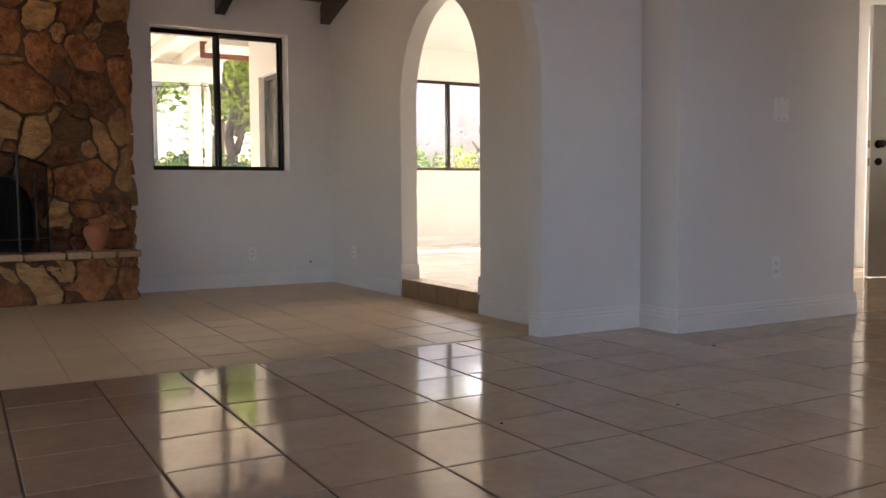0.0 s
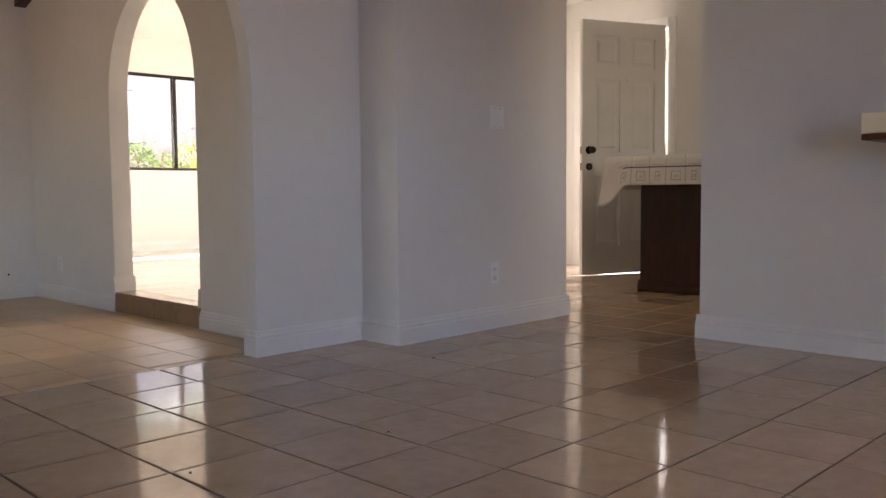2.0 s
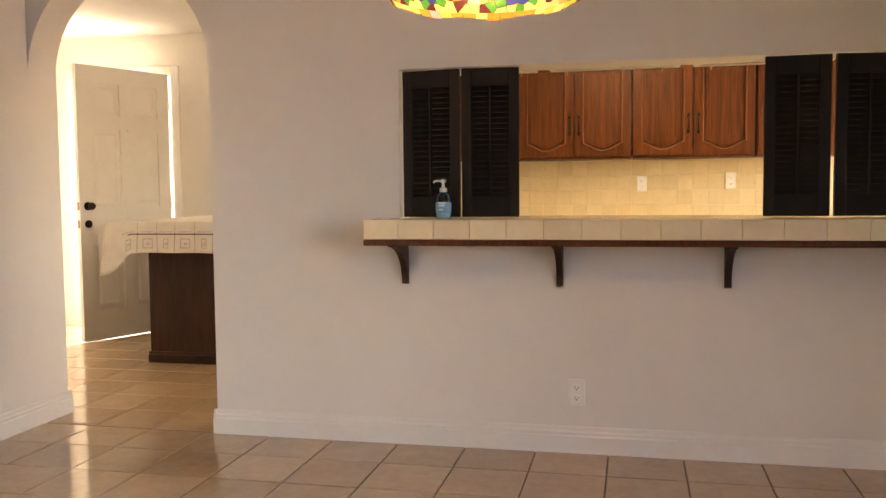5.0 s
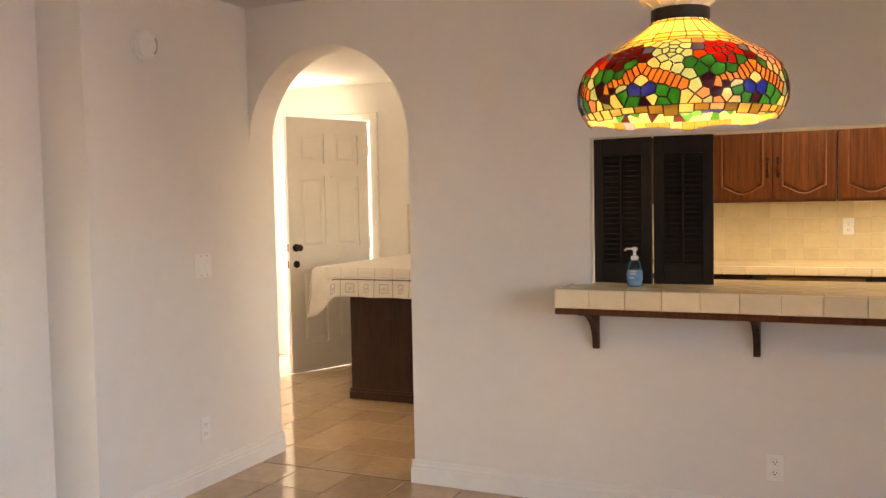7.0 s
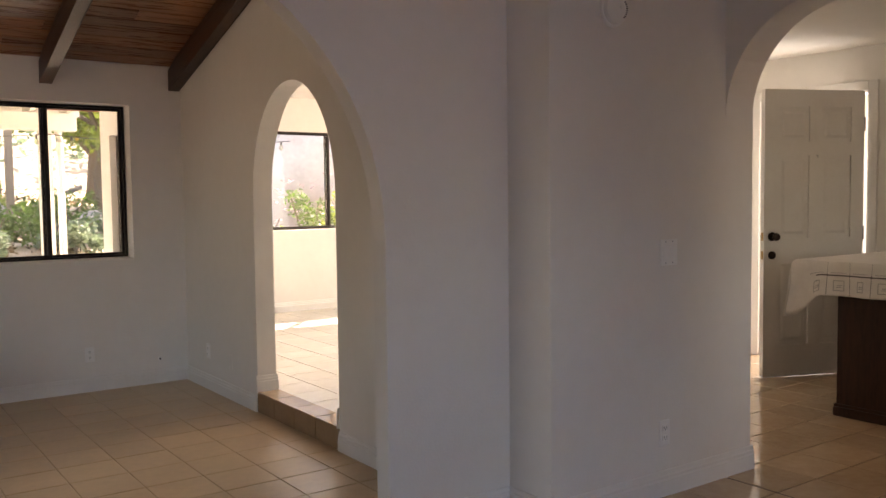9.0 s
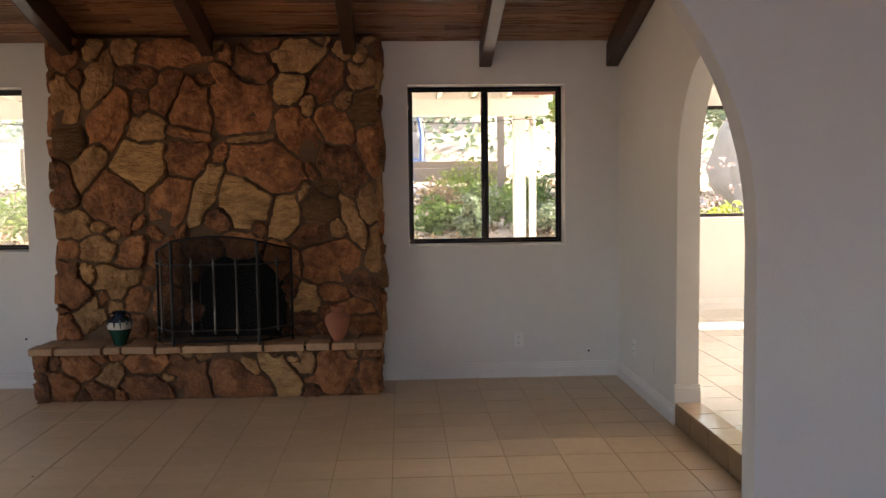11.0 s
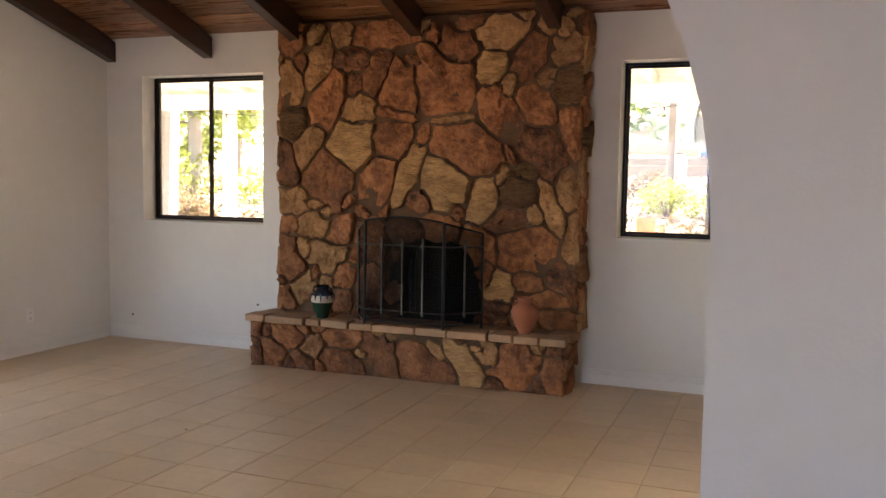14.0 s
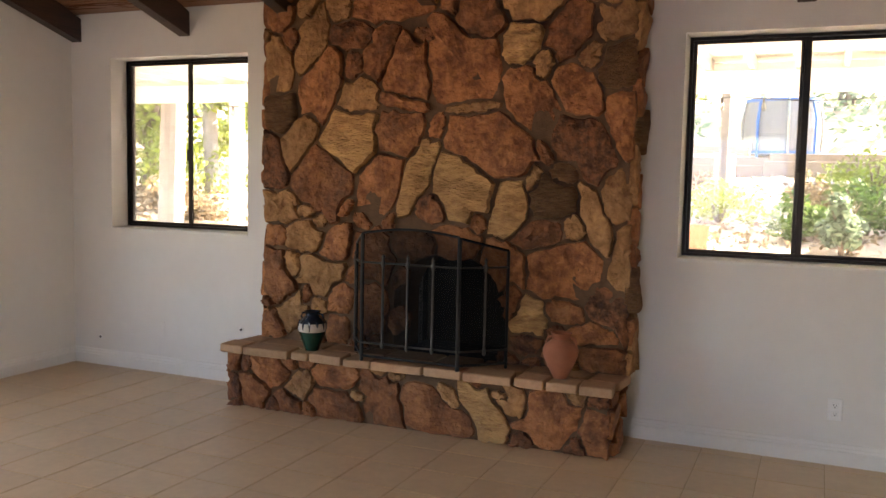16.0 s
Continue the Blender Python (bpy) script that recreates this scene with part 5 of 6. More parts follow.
for i in range(30):
    for j in range(4):
        if me is None:
            me = mesh_of("backsplash_tile", box(bmesh.new(), -0.009, -0.005, -0.0525, 0.0525, -0.0525, 0.0525, 0.002), BTILE)
        ob = new("backsplash_tile", me)
        ob.parent = bs
        ob.matrix_basis = pose(KX, -4.32 + i * 0.108, 0.955 + j * 0.108)
for i in range(3):
    for j in range(4):
        ob = new("backsplash_tile", me)
        ob.parent = bs
        ob.matrix_basis = pose(KX + 0.004, 0.01 + i * 0.108, 1.0 + j * 0.108)
wt = thing("kitchen_worktop", 4.2, -3.0, 0.88, "cream tiled kitchen worktop with a sunken sink", "worktop")
bm = box(bmesh.new(), -0.28, 0.388, -1.8, 1.5, 0.0, 0.045, 0.004)
box(bm, -1.75, -0.281, -1.6, -0.575, 0.0, 0.045, 0.004)
part("bed", bm, CTILE, wt)
y = 1.5
while y > -0.56:
    part("edge_tile", box(bmesh.new(), -0.29, -0.281, max(y - 0.148, -0.57), y - 0.003, -0.008, 0.047, 0.003), CTILE, wt)
    y -= 0.148
x = -1.75
while x < -0.3:
    part("edge_tile", box(bmesh.new(), x, min(x + 0.145, -0.29), -0.574, -0.565, -0.008, 0.047, 0.003), CTILE, wt)
    x += 0.148
bm = bmesh.new()
for q in ((-1.35, -0.62, -0.78, -0.74), (-1.35, -0.62, -1.22, -1.18), (-1.35, -1.31, -1.18, -0.78), (-0.66, -0.62, -1.18, -0.78), (-1.0, -0.97, -1.18, -0.78)):
    box(bm, *q, 0.046, 0.056, 0.003)
sink = thing("sink", 4.2, -3.0, 0.88, "stainless steel double sink set in a tiled worktop", "sink")
part("rim", bm, STEEL, sink)
part("bowl", box(bmesh.new(), -1.31, -0.66, -1.18, -0.78, 0.0455, 0.048), STEEL, sink)
bc = thing("base_cabinets", 4.25, -2.2, 0, "dark oak kitchen base cabinet below the tiled worktop", "cabinet")
part("body", box(bmesh.new(), -0.24, 0.34, -0.35, 0.7, 0.0, 0.875), DARKWOOD, bc)
part("body_side", box(bmesh.new(), -1.7, 0.34, -2.4, -1.405, 0.0, 0.875), DARKWOOD, bc)
dwm = thing("dishwasher", 4.0, -2.96, 0, "black dishwasher with a pale control strip under the worktop", "dishwasher")
part("front", box(bmesh.new(), 0.0, 0.58, -0.62, 0.39, 0.1, 0.87, 0.004), SLOT, dwm)
part("control_strip", box(bmesh.new(), -0.012, -0.001, -0.29, 0.30, 0.80, 0.852, 0.004), BRASS, dwm)

hang = thing("hanging_cabinet", BX + 0.206, -3.2, 1.69, "white hanging cabinet with grey light panels beneath, over the bar", "cabinet")
part("body", box(bmesh.new(), 0.0, 0.36, -1.3, 1.1, 0.02, 0.7), WALL, hang)
bm = bmesh.new()
for a, b in ((0.56, 1.08), (-0.10, 0.50), (-0.76, -0.16)):
    box(bm, 0.02, 0.34, a, a + 0.03, 0.0, 0.019)
    box(bm, 0.02, 0.34, b - 0.03, b, 0.0, 0.019)
    box(bm, 0.02, 0.05, a + 0.03, b - 0.03, 0.0, 0.019)
    box(bm, 0.31, 0.34, a + 0.03, b - 0.03, 0.0, 0.019)
part("panel_frame", bm, TRIM, hang)
for a, b in ((0.59, 1.05), (-0.07, 0.47), (-0.73, -0.19)):
    part("light_panel", box(bmesh.new(), 0.051, 0.309, a, b, 0.008, 0.014), mat("grey_diffuser", (0.32, 0.30, 0.24), (0.26, 0.24, 0.2), 40, 0.5), hang, "dull grey diffuser panel")
    for q in (a + 0.05, b - 0.05):
        part("hook", tube(bmesh.new(), [(0.335, q, 0.0), (0.335, q, -0.012), (0.328, q, -0.016)], 0.003, 6), BRASS, hang)

# ----- stained-glass lamp -----
lamp = thing("pendant_lamp", 0.05, -2.757, 1.558, "lit stained-glass pendant lamp with roses and scalloped rim", "pendant lamp")
PROF = [(0.222, 0.0), (0.236, 0.02), (0.247, 0.044), (0.2485, 0.068), (0.2445, 0.092), (0.232, 0.122), (0.20, 0.151), (0.161, 0.171), (0.101, 0.205), (0.076, 0.224), (0.066, 0.236)]
PROF = [(0.955 * r, z) for r, z in PROF]
LENS = [0.0]
for p, q in zip(PROF, PROF[1:]):
    LENS.append(LENS[-1] + math.hypot(q[0] - p[0], q[1] - p[1]))


def shade_at(th, s, out=0.0):
    s = max(0.0, min(LENS[-1], s))
    k = max(i for i in range(len(PROF) - 1) if LENS[i] <= s + 1e-9)
    f = (s - LENS[k]) / (LENS[k + 1] - LENS[k])
    r = PROF[k][0] + f * (PROF[k + 1][0] - PROF[k][0]) + out
    return Vector((r * math.cos(th), r * math.sin(th), PROF[k][1] + f * (PROF[k + 1][1] - PROF[k][1]) + out * 0.3))


def stained(name, col):
    m = bpy.data.materials.new(name)
    m.use_nodes = True
    nt = m.node_tree
    b = nt.nodes["Principled BSDF"]
    tl, mx, nz, mc = nt.nodes.new("ShaderNodeBsdfTranslucent"), nt.nodes.new("ShaderNodeMixShader"), nt.nodes.new("ShaderNodeTexNoise"), nt.nodes.new("ShaderNodeMix")
    nz.inputs["Scale"].default_value = 55
    mc.data_type = 'RGBA'
    mc.inputs[6].default_value, mc.inputs[7].default_value = (*[c * 0.6 for c in col], 1), (*[min(1, c * 1.15) for c in col], 1)
    nt.links.new(nz.outputs["Fac"], mc.inputs[0])
    nt.links.new(mc.outputs[2], b.inputs["Base Color"])
    nt.links.new(mc.outputs[2], tl.inputs["Color"])
    b.inputs["Roughness"].default_value = 0.15
    mx.inputs[0].default_value = 0.6
    nt.links.new(b.outputs[0], mx.inputs[1])
    nt.links.new(tl.outputs[0], mx.inputs[2])
    nt.links.new(mx.outputs[0], nt.nodes["Material Output"].inputs["Surface"])
    return m


SG = {k: stained(k + "_stained_glass", c) for k, c in (("cream", (0.80, 0.66, 0.38)), ("amber", (0.80, 0.55, 0.22)), ("red", (0.75, 0.025, 0.03)), ("pink", (0.80, 0.38, 0.26)),
      ("mint", (0.50, 0.62, 0.45)), ("green", (0.04, 0.33, 0.08)), ("plum", (0.10, 0.025, 0.05)), ("blue", (0.03, 0.05, 0.45)), ("rose", (0.80, 0.50, 0.42)), ("wine", (0.28, 0.03, 0.03)), ("ruby", (0.80, 0.12, 0.02)), ("slate", (0.20, 0.22, 0.30)), ("olive", (0.42, 0.30, 0.10)), ("lilac", (0.42, 0.34, 0.55)), ("orange", (0.80, 0.33, 0.12)))}
IVORY = mat("ivory_opal_glass", (0.84, 0.78, 0.64), (0.76, 0.69, 0.54), 9, 0.2, 0.3)
LEAD = mat("dark_lead_came", (0.03, 0.025, 0.02), (0.015, 0.012, 0.01), 20, 0.45, 0.6, metal=0.6)
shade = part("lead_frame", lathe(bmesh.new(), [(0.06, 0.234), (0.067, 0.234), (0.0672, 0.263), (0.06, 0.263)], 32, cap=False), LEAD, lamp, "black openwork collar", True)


def glass_piece(poly, colour):
    """poly in arc metres around (u at mean radius 0.22) and along the profile."""
    if not poly or len(poly) < 3 or area_of(poly) < 0.00004:
        return
    c = (sum(p[0] for p in poly) / len(poly), sum(p[1] for p in poly) / len(poly))
    fine = []
    for i, p in enumerate(poly):
        q = poly[(i + 1) % len(poly)]
        fine += [p, ((p[0] + q[0]) / 2, (p[1] + q[1]) / 2)]
    bm = bmesh.new()
    vo = [bm.verts.new(shade_at(u / 0.22, s, 0.0015)) for u, s in fine]
    vi = [bm.verts.new(shade_at(u / 0.22, s, -0.0015)) for u, s in fine]
    co, ci = bm.verts.new(shade_at(c[0] / 0.22, c[1], 0.0025)), bm.verts.new(shade_at(c[0] / 0.22, c[1], -0.001))
    n = len(fine)
    for i in range(n):
        j = (i + 1) % n
        bm.faces.new((vo[i], vo[j], co))
        bm.faces.new((vi[j], vi[i], ci))
        bm.faces.new((vi[i], vi[j], vo[j], vo[i]))
    part("glass_piece", bm, SG[colour], shade)
    lead_edges.append([shade_at(u / 0.22, s, 0.001) for u, s in fine])


lead_edges = []
CIRC = 2 * math.pi * 0.22


def along(z):
    """The way along the shade's profile up to the height z."""
    k = max(i for i in range(len(PROF) - 1) if PROF[i][1] <= z + 1e-9)
    return LENS[k] + (LENS[k + 1] - LENS[k]) * (z - PROF[k][1]) / (PROF[k + 1][1] - PROF[k][1])


S1 = along(0.169)
lr = random.Random(3)
pattern = []


def put_glass(deg, s, colour):
    pattern.append((math.radians(deg % 360) * 0.22, s, colour))


# twelve roses round the shoulder, six ribbons with bows and berries below them
TONES = ("mint", "red", "rose", "wine", "pink", "mint", "red", "rose", "pink", "mint", "red", "wine")
for k, tone in enumerate(TONES):
    mid, sm, turn = 184.8 + 30 * k, along(0.138), lr.uniform(0, 6)
    put_glass(mid, sm, tone)
    for n, rad in ((4, 0.014), (7, 0.030)):
        for i in range(n):
            a = turn + 2 * math.pi * i / n
            put_glass(mid + math.degrees(rad * 1.05 * math.cos(a) / 0.22), sm + rad * 0.95 * math.sin(a), tone)
    put_glass(mid + 15, along(0.128), "ruby" if k % 2 == 0 else "wine")
    put_glass(mid + 15, along(0.143), "slate")
for k in range(6):
    mid = 169.3 + 60 * k
    for i in range(-7, 8):
        put_glass(mid + 3.0 * i, along(0.100 - 0.036 * abs(i) / 7), "orange")
    for d, z, c in ((-4, 0.055, "blue"), (4, 0.055, "blue"), (-11, 0.05, "green"), (11, 0.05, "green"), (-17, 0.04, "cream"), (17, 0.042, "green"), (0, 0.078, "cream"), (-8, 0.118, "green"),
                    (27, 0.058, "mint"), (34, 0.068, "plum"), (42, 0.066, "plum"), (38, 0.045, "plum"), (30, 0.095, "green"), (39, 0.093, "green"), (47, 0.09, "green"), (48, 0.062, "mint"), (24, 0.085, "mint")):
        put_glass(mid + d, along(z), c)
for _ in range(5000):
    u, sv = lr.uniform(0, CIRC), lr.uniform(0.03, S1)
    if all(math.hypot((u - q[0] + CIRC / 2) % CIRC - CIRC / 2, sv - q[1]) > (0.023 if sv > along(0.112) else 0.019) for q in pattern):
        if sv > along(0.112):
            col = lr.choice(("cream", "cream", "cream", "cream", "pink"))
        elif sv > along(0.075):
            col = lr.choice(("green", "mint", "cream", "cream", "pink"))
        else:
            col = lr.choice(("cream", "mint", "green", "cream", "pink", "plum"))
        pattern.append((u, sv, col))
wrap = [(q[0], q[1]) for q in pattern] + [(q[0] - CIRC, q[1]) for q in pattern if q[0] > CIRC - 0.1] + [(q[0] + CIRC, q[1]) for q in pattern if q[0] < 0.1]
polys = cells(wrap, (-0.1, CIRC + 0.1, 0.027, S1), 0.0016)
for q, poly in zip(pattern, polys):
    glass_piece(poly, q[2])
for s0, s1, n, warm in ((S1, along(0.178), 26, 0.7), (along(0.178), along(0.192), 24, 0.2), (along(0.192), along(0.228), 24, 0.1), (along(0.228), LENS[-1], 24, 0.8)):
    for i in range(n):
        a, b = CIRC * i / n, CIRC * (i + 1) / n
        g = 0.0008
        glass_piece([(a + g, s0 + g), (b - g, s0 + g), (b - g, s1 - g), (a + g, s1 - g)], "amber" if lr.random() < warm else "cream")
for i in range(44):
    a, b = CIRC * i / 44, CIRC * (i + 1) / 44
    g, dip = 0.0008, 0.012 * abs(math.sin(math.pi * i / 5.5))
    glass_piece([(a + g, dip), (b - g, dip), (b - g, 0.027), (a + g, 0.027)], lr.choice(("cream", "amber", "cream", "olive", "olive", "lilac")))
vs, fs = [], []
for loop in lead_edges:
    n = len(loop)
    for i in range(n):
        p, q = loop[i], loop[(i + 1) % n]
        rad = Vector((p.x, p.y, 0)).normalized() * 0.0022
        d = (q - p).normalized().cross(rad).normalized() * 0.0011
        k = len(vs)
        vs += [p - d, p + d, q + d, q - d, p + rad, q + rad]
        fs += [(k, k + 3, k + 5, k + 4), (k + 1, k + 4, k + 5, k + 2), (k, k + 1, k + 2, k + 3)]
m = bpy.data.meshes.new("lead_lattice")
m.from_pydata(vs, [], fs)
m.materials.append(LEAD)
o = new("lead_lattice", m)
o.parent = shade
crown_prof = [(0.058, 0.264), (0.066, 0.272), (0.09, 0.292), (0.115, 0.325)]
for i in range(12):
    a, b = 2 * math.pi * i / 12 + 0.015, 2 * math.pi * (i + 1) / 12 - 0.015
    bm = bmesh.new()
    prev = None
    for r, z in crown_prof:
        row = [bm.verts.new((r * math.cos(a), r * math.sin(a), z)), bm.verts.new((r * math.cos(b), r * math.sin(b), z))]
        if prev:
            bm.faces.new((prev[0], prev[1], row[1], row[0]))
        prev = row
    o = part("crown_panel", bm, IVORY, lamp)
    md = o.modifiers.new("thick", 'SOLIDIFY')
    md.thickness = 0.003
bm = lathe(bmesh.new(), [(0.004, 0.25), (0.004, 0.86)], 8)
lathe(bm, [(0.06, 0.862), (0.055, 0.845), (0.01, 0.83)], 20)
part("stem", bm, LEAD, lamp, smooth=True)
part("bulb", lathe(bmesh.new(), [(0.008, 0.20), (0.022, 0.17), (0.03, 0.14), (0.024, 0.115), (0.006, 0.108)], 14), plain_glow("lit_bulb", (1.0, 0.78, 0.42), 4.0), lamp, "lit warm bulb", True)
bl = new("lamp_bulb_light", bpy.data.lights.new("lamp_bulb_light", "POINT"))
bl.data.energy, bl.data.color, bl.data.shadow_soft_size = 1.5, (1.0, 0.72, 0.36), 0.035
bl.location = (0.05, -2.757, 1.558 + 0.115)

# ----- litter on the floor -----
for i, (x, y, z) in enumerate(((-1.62, 0.42, LZ), (-1.5, 0.36, LZ), (-0.4, -1.3, 0.001), (0.2, -1.9, 0.001), (-1.0, -1.2, 0.001), (0.5, -0.6, 0.001), (-2.9, 2.2, LZ))):
    t = thing("dry_leaf", x, y, z, "tiny dry leaf crumb lying on the floor tiles", "leaf", "floor crumbs", i * 67)
    bm = bmesh.new()
    r = 0.02 if i < 2 else 0.007
    v = [bm.verts.new(q) for q in ((-r, 0, 0.002), (-r * 0.3, -r * 0.5, 0.004), (r, 0, 0.003), (-r * 0.2, r * 0.5, 0.006))]
    w = [bm.verts.new((q.co.x, q.co.y, q.co.z + 0.002)) for q in v]
    bm.faces.new(v[::-1])
    bm.faces.new(w)
    for a in range(4):
        bm.faces.new((v[a], v[(a + 1) % 4], w[(a + 1) % 4], w[a]))
    part("blade", bm, BEAM, t)

# ---------- outdoors ----------
WHITEW = mat("white_painted_timber", (0.80, 0.78, 0.72), (0.74, 0.71, 0.64), 3, 0.55, 0.65, 0.1, 60)
SOIL = mat("dry_tan_soil", (0.48, 0.38, 0.27), (0.33, 0.25, 0.17), 0.7, 0.95, 0.97, 0.8, 12, fine=7, fine_mix=0.5)
PAVE = mat("patio_concrete", (0.58, 0.55, 0.50), (0.50, 0.47, 0.43), 1.5, 0.85, 0.9, 0.4, 60)
BARK = mat("grey_brown_bark", (0.20, 0.15, 0.11), (0.10, 0.07, 0.05), 6, 0.9, 0.95, 0.8, 30, stretch=(1, 1, 0.3))
PALM = mat("grey_palm_bark", (0.36, 0.32, 0.29), (0.24, 0.21, 0.19), 3, 0.9, 0.95, 0.6, 30, stretch=(1, 1, 4))
ROCK = mat("granite_boulder", (0.62, 0.55, 0.51), (0.44, 0.385, 0.35), 1.4, 0.85, 0.92, 0.7, 25, fine=9, fine_mix=0.45, big_bump=0.8)
REDW = mat("red_brown_painted_wood", (0.22, 0.06, 0.04), (0.15, 0.04, 0.03), 4, 0.6)


def leaf_mat(name, a, b):
    m = mat(name, a, b, 1.5, 0.55, 0.65, island=0.45, fine=6)
    nt = m.node_tree
    b0, tl, mx = nt.nodes["Principled BSDF"], nt.nodes.new("ShaderNodeBsdfTranslucent"), nt.nodes.new("ShaderNodeMixShader")
    nt.links.new(b0.inputs["Base Color"].links[0].from_socket, tl.inputs["Color"])
    mx.inputs[0].default_value = 0.4
    nt.links.new(b0.outputs[0], mx.inputs[1])
    nt.links.new(tl.outputs[0], mx.inputs[2])
    nt.links.new(mx.outputs[0], nt.nodes["Material Output"].inputs["Surface"])
    return m


LEAF1 = leaf_mat("mid_green_leaf", (0.15, 0.25, 0.05), (0.09, 0.16, 0.03))
LEAF2 = leaf_mat("grey_green_leaf", (0.20, 0.27, 0.16), (0.13, 0.19, 0.11))
LEAF3 = leaf_mat("yellow_green_leaf", (0.32, 0.38, 0.06), (0.20, 0.27, 0.04))
LEAF4 = leaf_mat("dry_brown_leaf", (0.26, 0.19, 0.10), (0.16, 0.11, 0.06))
YELLOW = mat("yellow_fruit", (0.75, 0.48, 0.03), (0.6, 0.36, 0.02), 6, 0.5)
PINKF = mat("pale_pink_flower", (0.7, 0.5, 0.52), (0.6, 0.4, 0.42), 6, 0.6)


def ground_z(x, y):
    d = max(0.0, y - 9.35)
    z = -0.22 + min(d, 0.5) * 1.5 + max(0.0, min(d, 17) - 0.5) * 0.085 + max(0.0, d - 14) * 0.21 + max(0.0, d - 60) * -0.12
    e = max(0.0, x - 7.5) if y < 9.35 else 0.0
    if z > 0:
        z += 0.10 * noise.noise(Vector((x * 0.5, y * 0.5, 0))) + 0.04 * noise.noise(Vector((x * 2, y * 2, 3)))
    return z + 0.12 * min(e, 20)


bm = bmesh.new()
xs = [-400, -150, -70] + [-40 + i * 1.25 for i in range(65)] + [70, 150, 400]
ys = [-400, -100, -30, -6, 0, 4, 9.3, 9.36, 9.6, 9.86] + [10.4 + i * 0.9 for i in range(36)] + [46, 52, 60, 75, 100, 160, 400]
g = [[bm.verts.new((x, y, ground_z(x, y) if y < 120 else 20)) for y in ys] for x in xs]
for i in range(len(xs) - 1):
    for j in range(len(ys) - 1):
        bm.faces.new((g[i][j], g[i + 1][j], g[i + 1][j + 1], g[i][j + 1]))
structure("ground", bm, SOIL, "dry tan garden soil rising up a hillside", "ground")
bm = box(bmesh.new(), -12, EX - 0.02, NY + 0.19, 9.2, -0.3, -0.19)
structure("patio", bm, PAVE, "grey concrete patio slab", "patio")

cov = thing("patio_cover", -4.0, 9.0, -0.2, "white painted timber patio cover with exposed rafters", "patio cover")
for x in (-7.35, 0.58):
    part("post", box(bmesh.new(), x + 4 - 0.075, x + 4 + 0.075, -0.075, 0.075, 0.01, 2.44, 0.006), WHITEW, cov)
part("beam", box(bmesh.new(), -8.0, 4.95, -0.09, 0.09, 2.44, 2.66, 0.006), WHITEW, cov)
for i in range(30):
    x = -7.9 + i * 0.44
    bm = prism(bmesh.new(), [(-4.52, 2.80), (0.35, 2.662), (0.35, 2.80), (-4.52, 2.94)], 'x', x - 0.025, x + 0.025)
    part("rafter", bm, WHITEW, cov)
part("roof_deck", prism(bmesh.new(), [(-4.52, 2.945), (0.45, 2.805), (0.45, 2.83), (-4.52, 2.97)], 'x', -8.2, 5.1), WHITEW, cov)
part("gutter", box(bmesh.new(), -8.2, 5.1, 0.40, 0.50, 2.66, 2.80, 0.01), WHITEW, cov)
bm = tube(bmesh.new(), [(4.86, 0.44, 2.68), (4.86, 0.40, 2.58), (4.76, 0.10, 2.42), (4.76, 0.02, 2.3), (4.76, 0.02, 0.05)], 0.045, 8)
part("downspout", bm, WHITEW, cov, smooth=True)

# roof edges of the house
bm = box(bmesh.new(), EX - 0.35, 6.9, GY + 0.16, GY + 0.80, 2.42, 2.52)
structure("eaves", bm, WHITEW, "cream soffit of the sun-room eaves", "eaves")
bm = box(bmesh.new(), EX - 0.4, 6.9, GY + 0.81, GY + 0.85, 2.36, 2.56)
structure("eaves_board", bm, REDW, "red-brown painted eaves board", "eaves")
bm = box(bmesh.new(), WX - 1.6, WX - 0.3, NY + 0.6, NY + 0.7, 2.36, 2.6)
structure("eaves_board", bm, REDW, "red-brown painted eaves board", "eaves")
# unseen slab, added to keep direct sun off the entry floor
bm = box(bmesh.new(), KX + 0.16, 7.4, -2.0, 3.0, 2.45, 2.55)
structure("porch_roof", bm, WHITEW, "cream slab added over the front door to block the sun", "roof")
bm = box(bmesh.new(), EX - 0.4, 6.9, 1.6, GY + 0.9, 2.91, 3.0)
structure("sunroom_roof", bm, WHITEW, "flat roof over the sun room", "roof")
# the 2.4 m overhang southwards is added, unseen, to shade the glazed door
bm = box(bmesh.new(), WX, KX + 0.3, SY - 2.4, 0.1, CZ + 0.21, CZ + 0.3)
structure("dining_roof", bm, WHITEW, "roof deck over the dining room with an added shading overhang", "roof")


def string_light():
    t = thing("string_lights", -3.5, 8.88, 2.24, "string of clear bulbs hanging along the patio beam", "string lights")
    pts = []
    for i in range(85):
        x = -7.6 + 4.0 * 3.5 * i / 84 * 0.82
        pts.append((x + 3.5, 0, -0.05 - 0.05 * abs(math.sin(i * math.pi / 12))))
    part("cable", tube(bmesh.new(), pts, 0.006, 5), SLOT, t)
    gl = glass_mat("bulb_glass", (0.95, 0.93, 0.85))
    for i in range(2, 84, 3):
        x, y, z = pts[i]
        part("socket", lathe(bmesh.new(), [(0.014, -0.05), (0.014, -0.006)], 8, (x, y, z)), SLOT, t)
        part("bulb", lathe(bmesh.new(), [(0.004, -0.125), (0.026, -0.11), (0.03, -0.085), (0.013, -0.05)], 10, (x, y, z)), gl, t)


string_light()


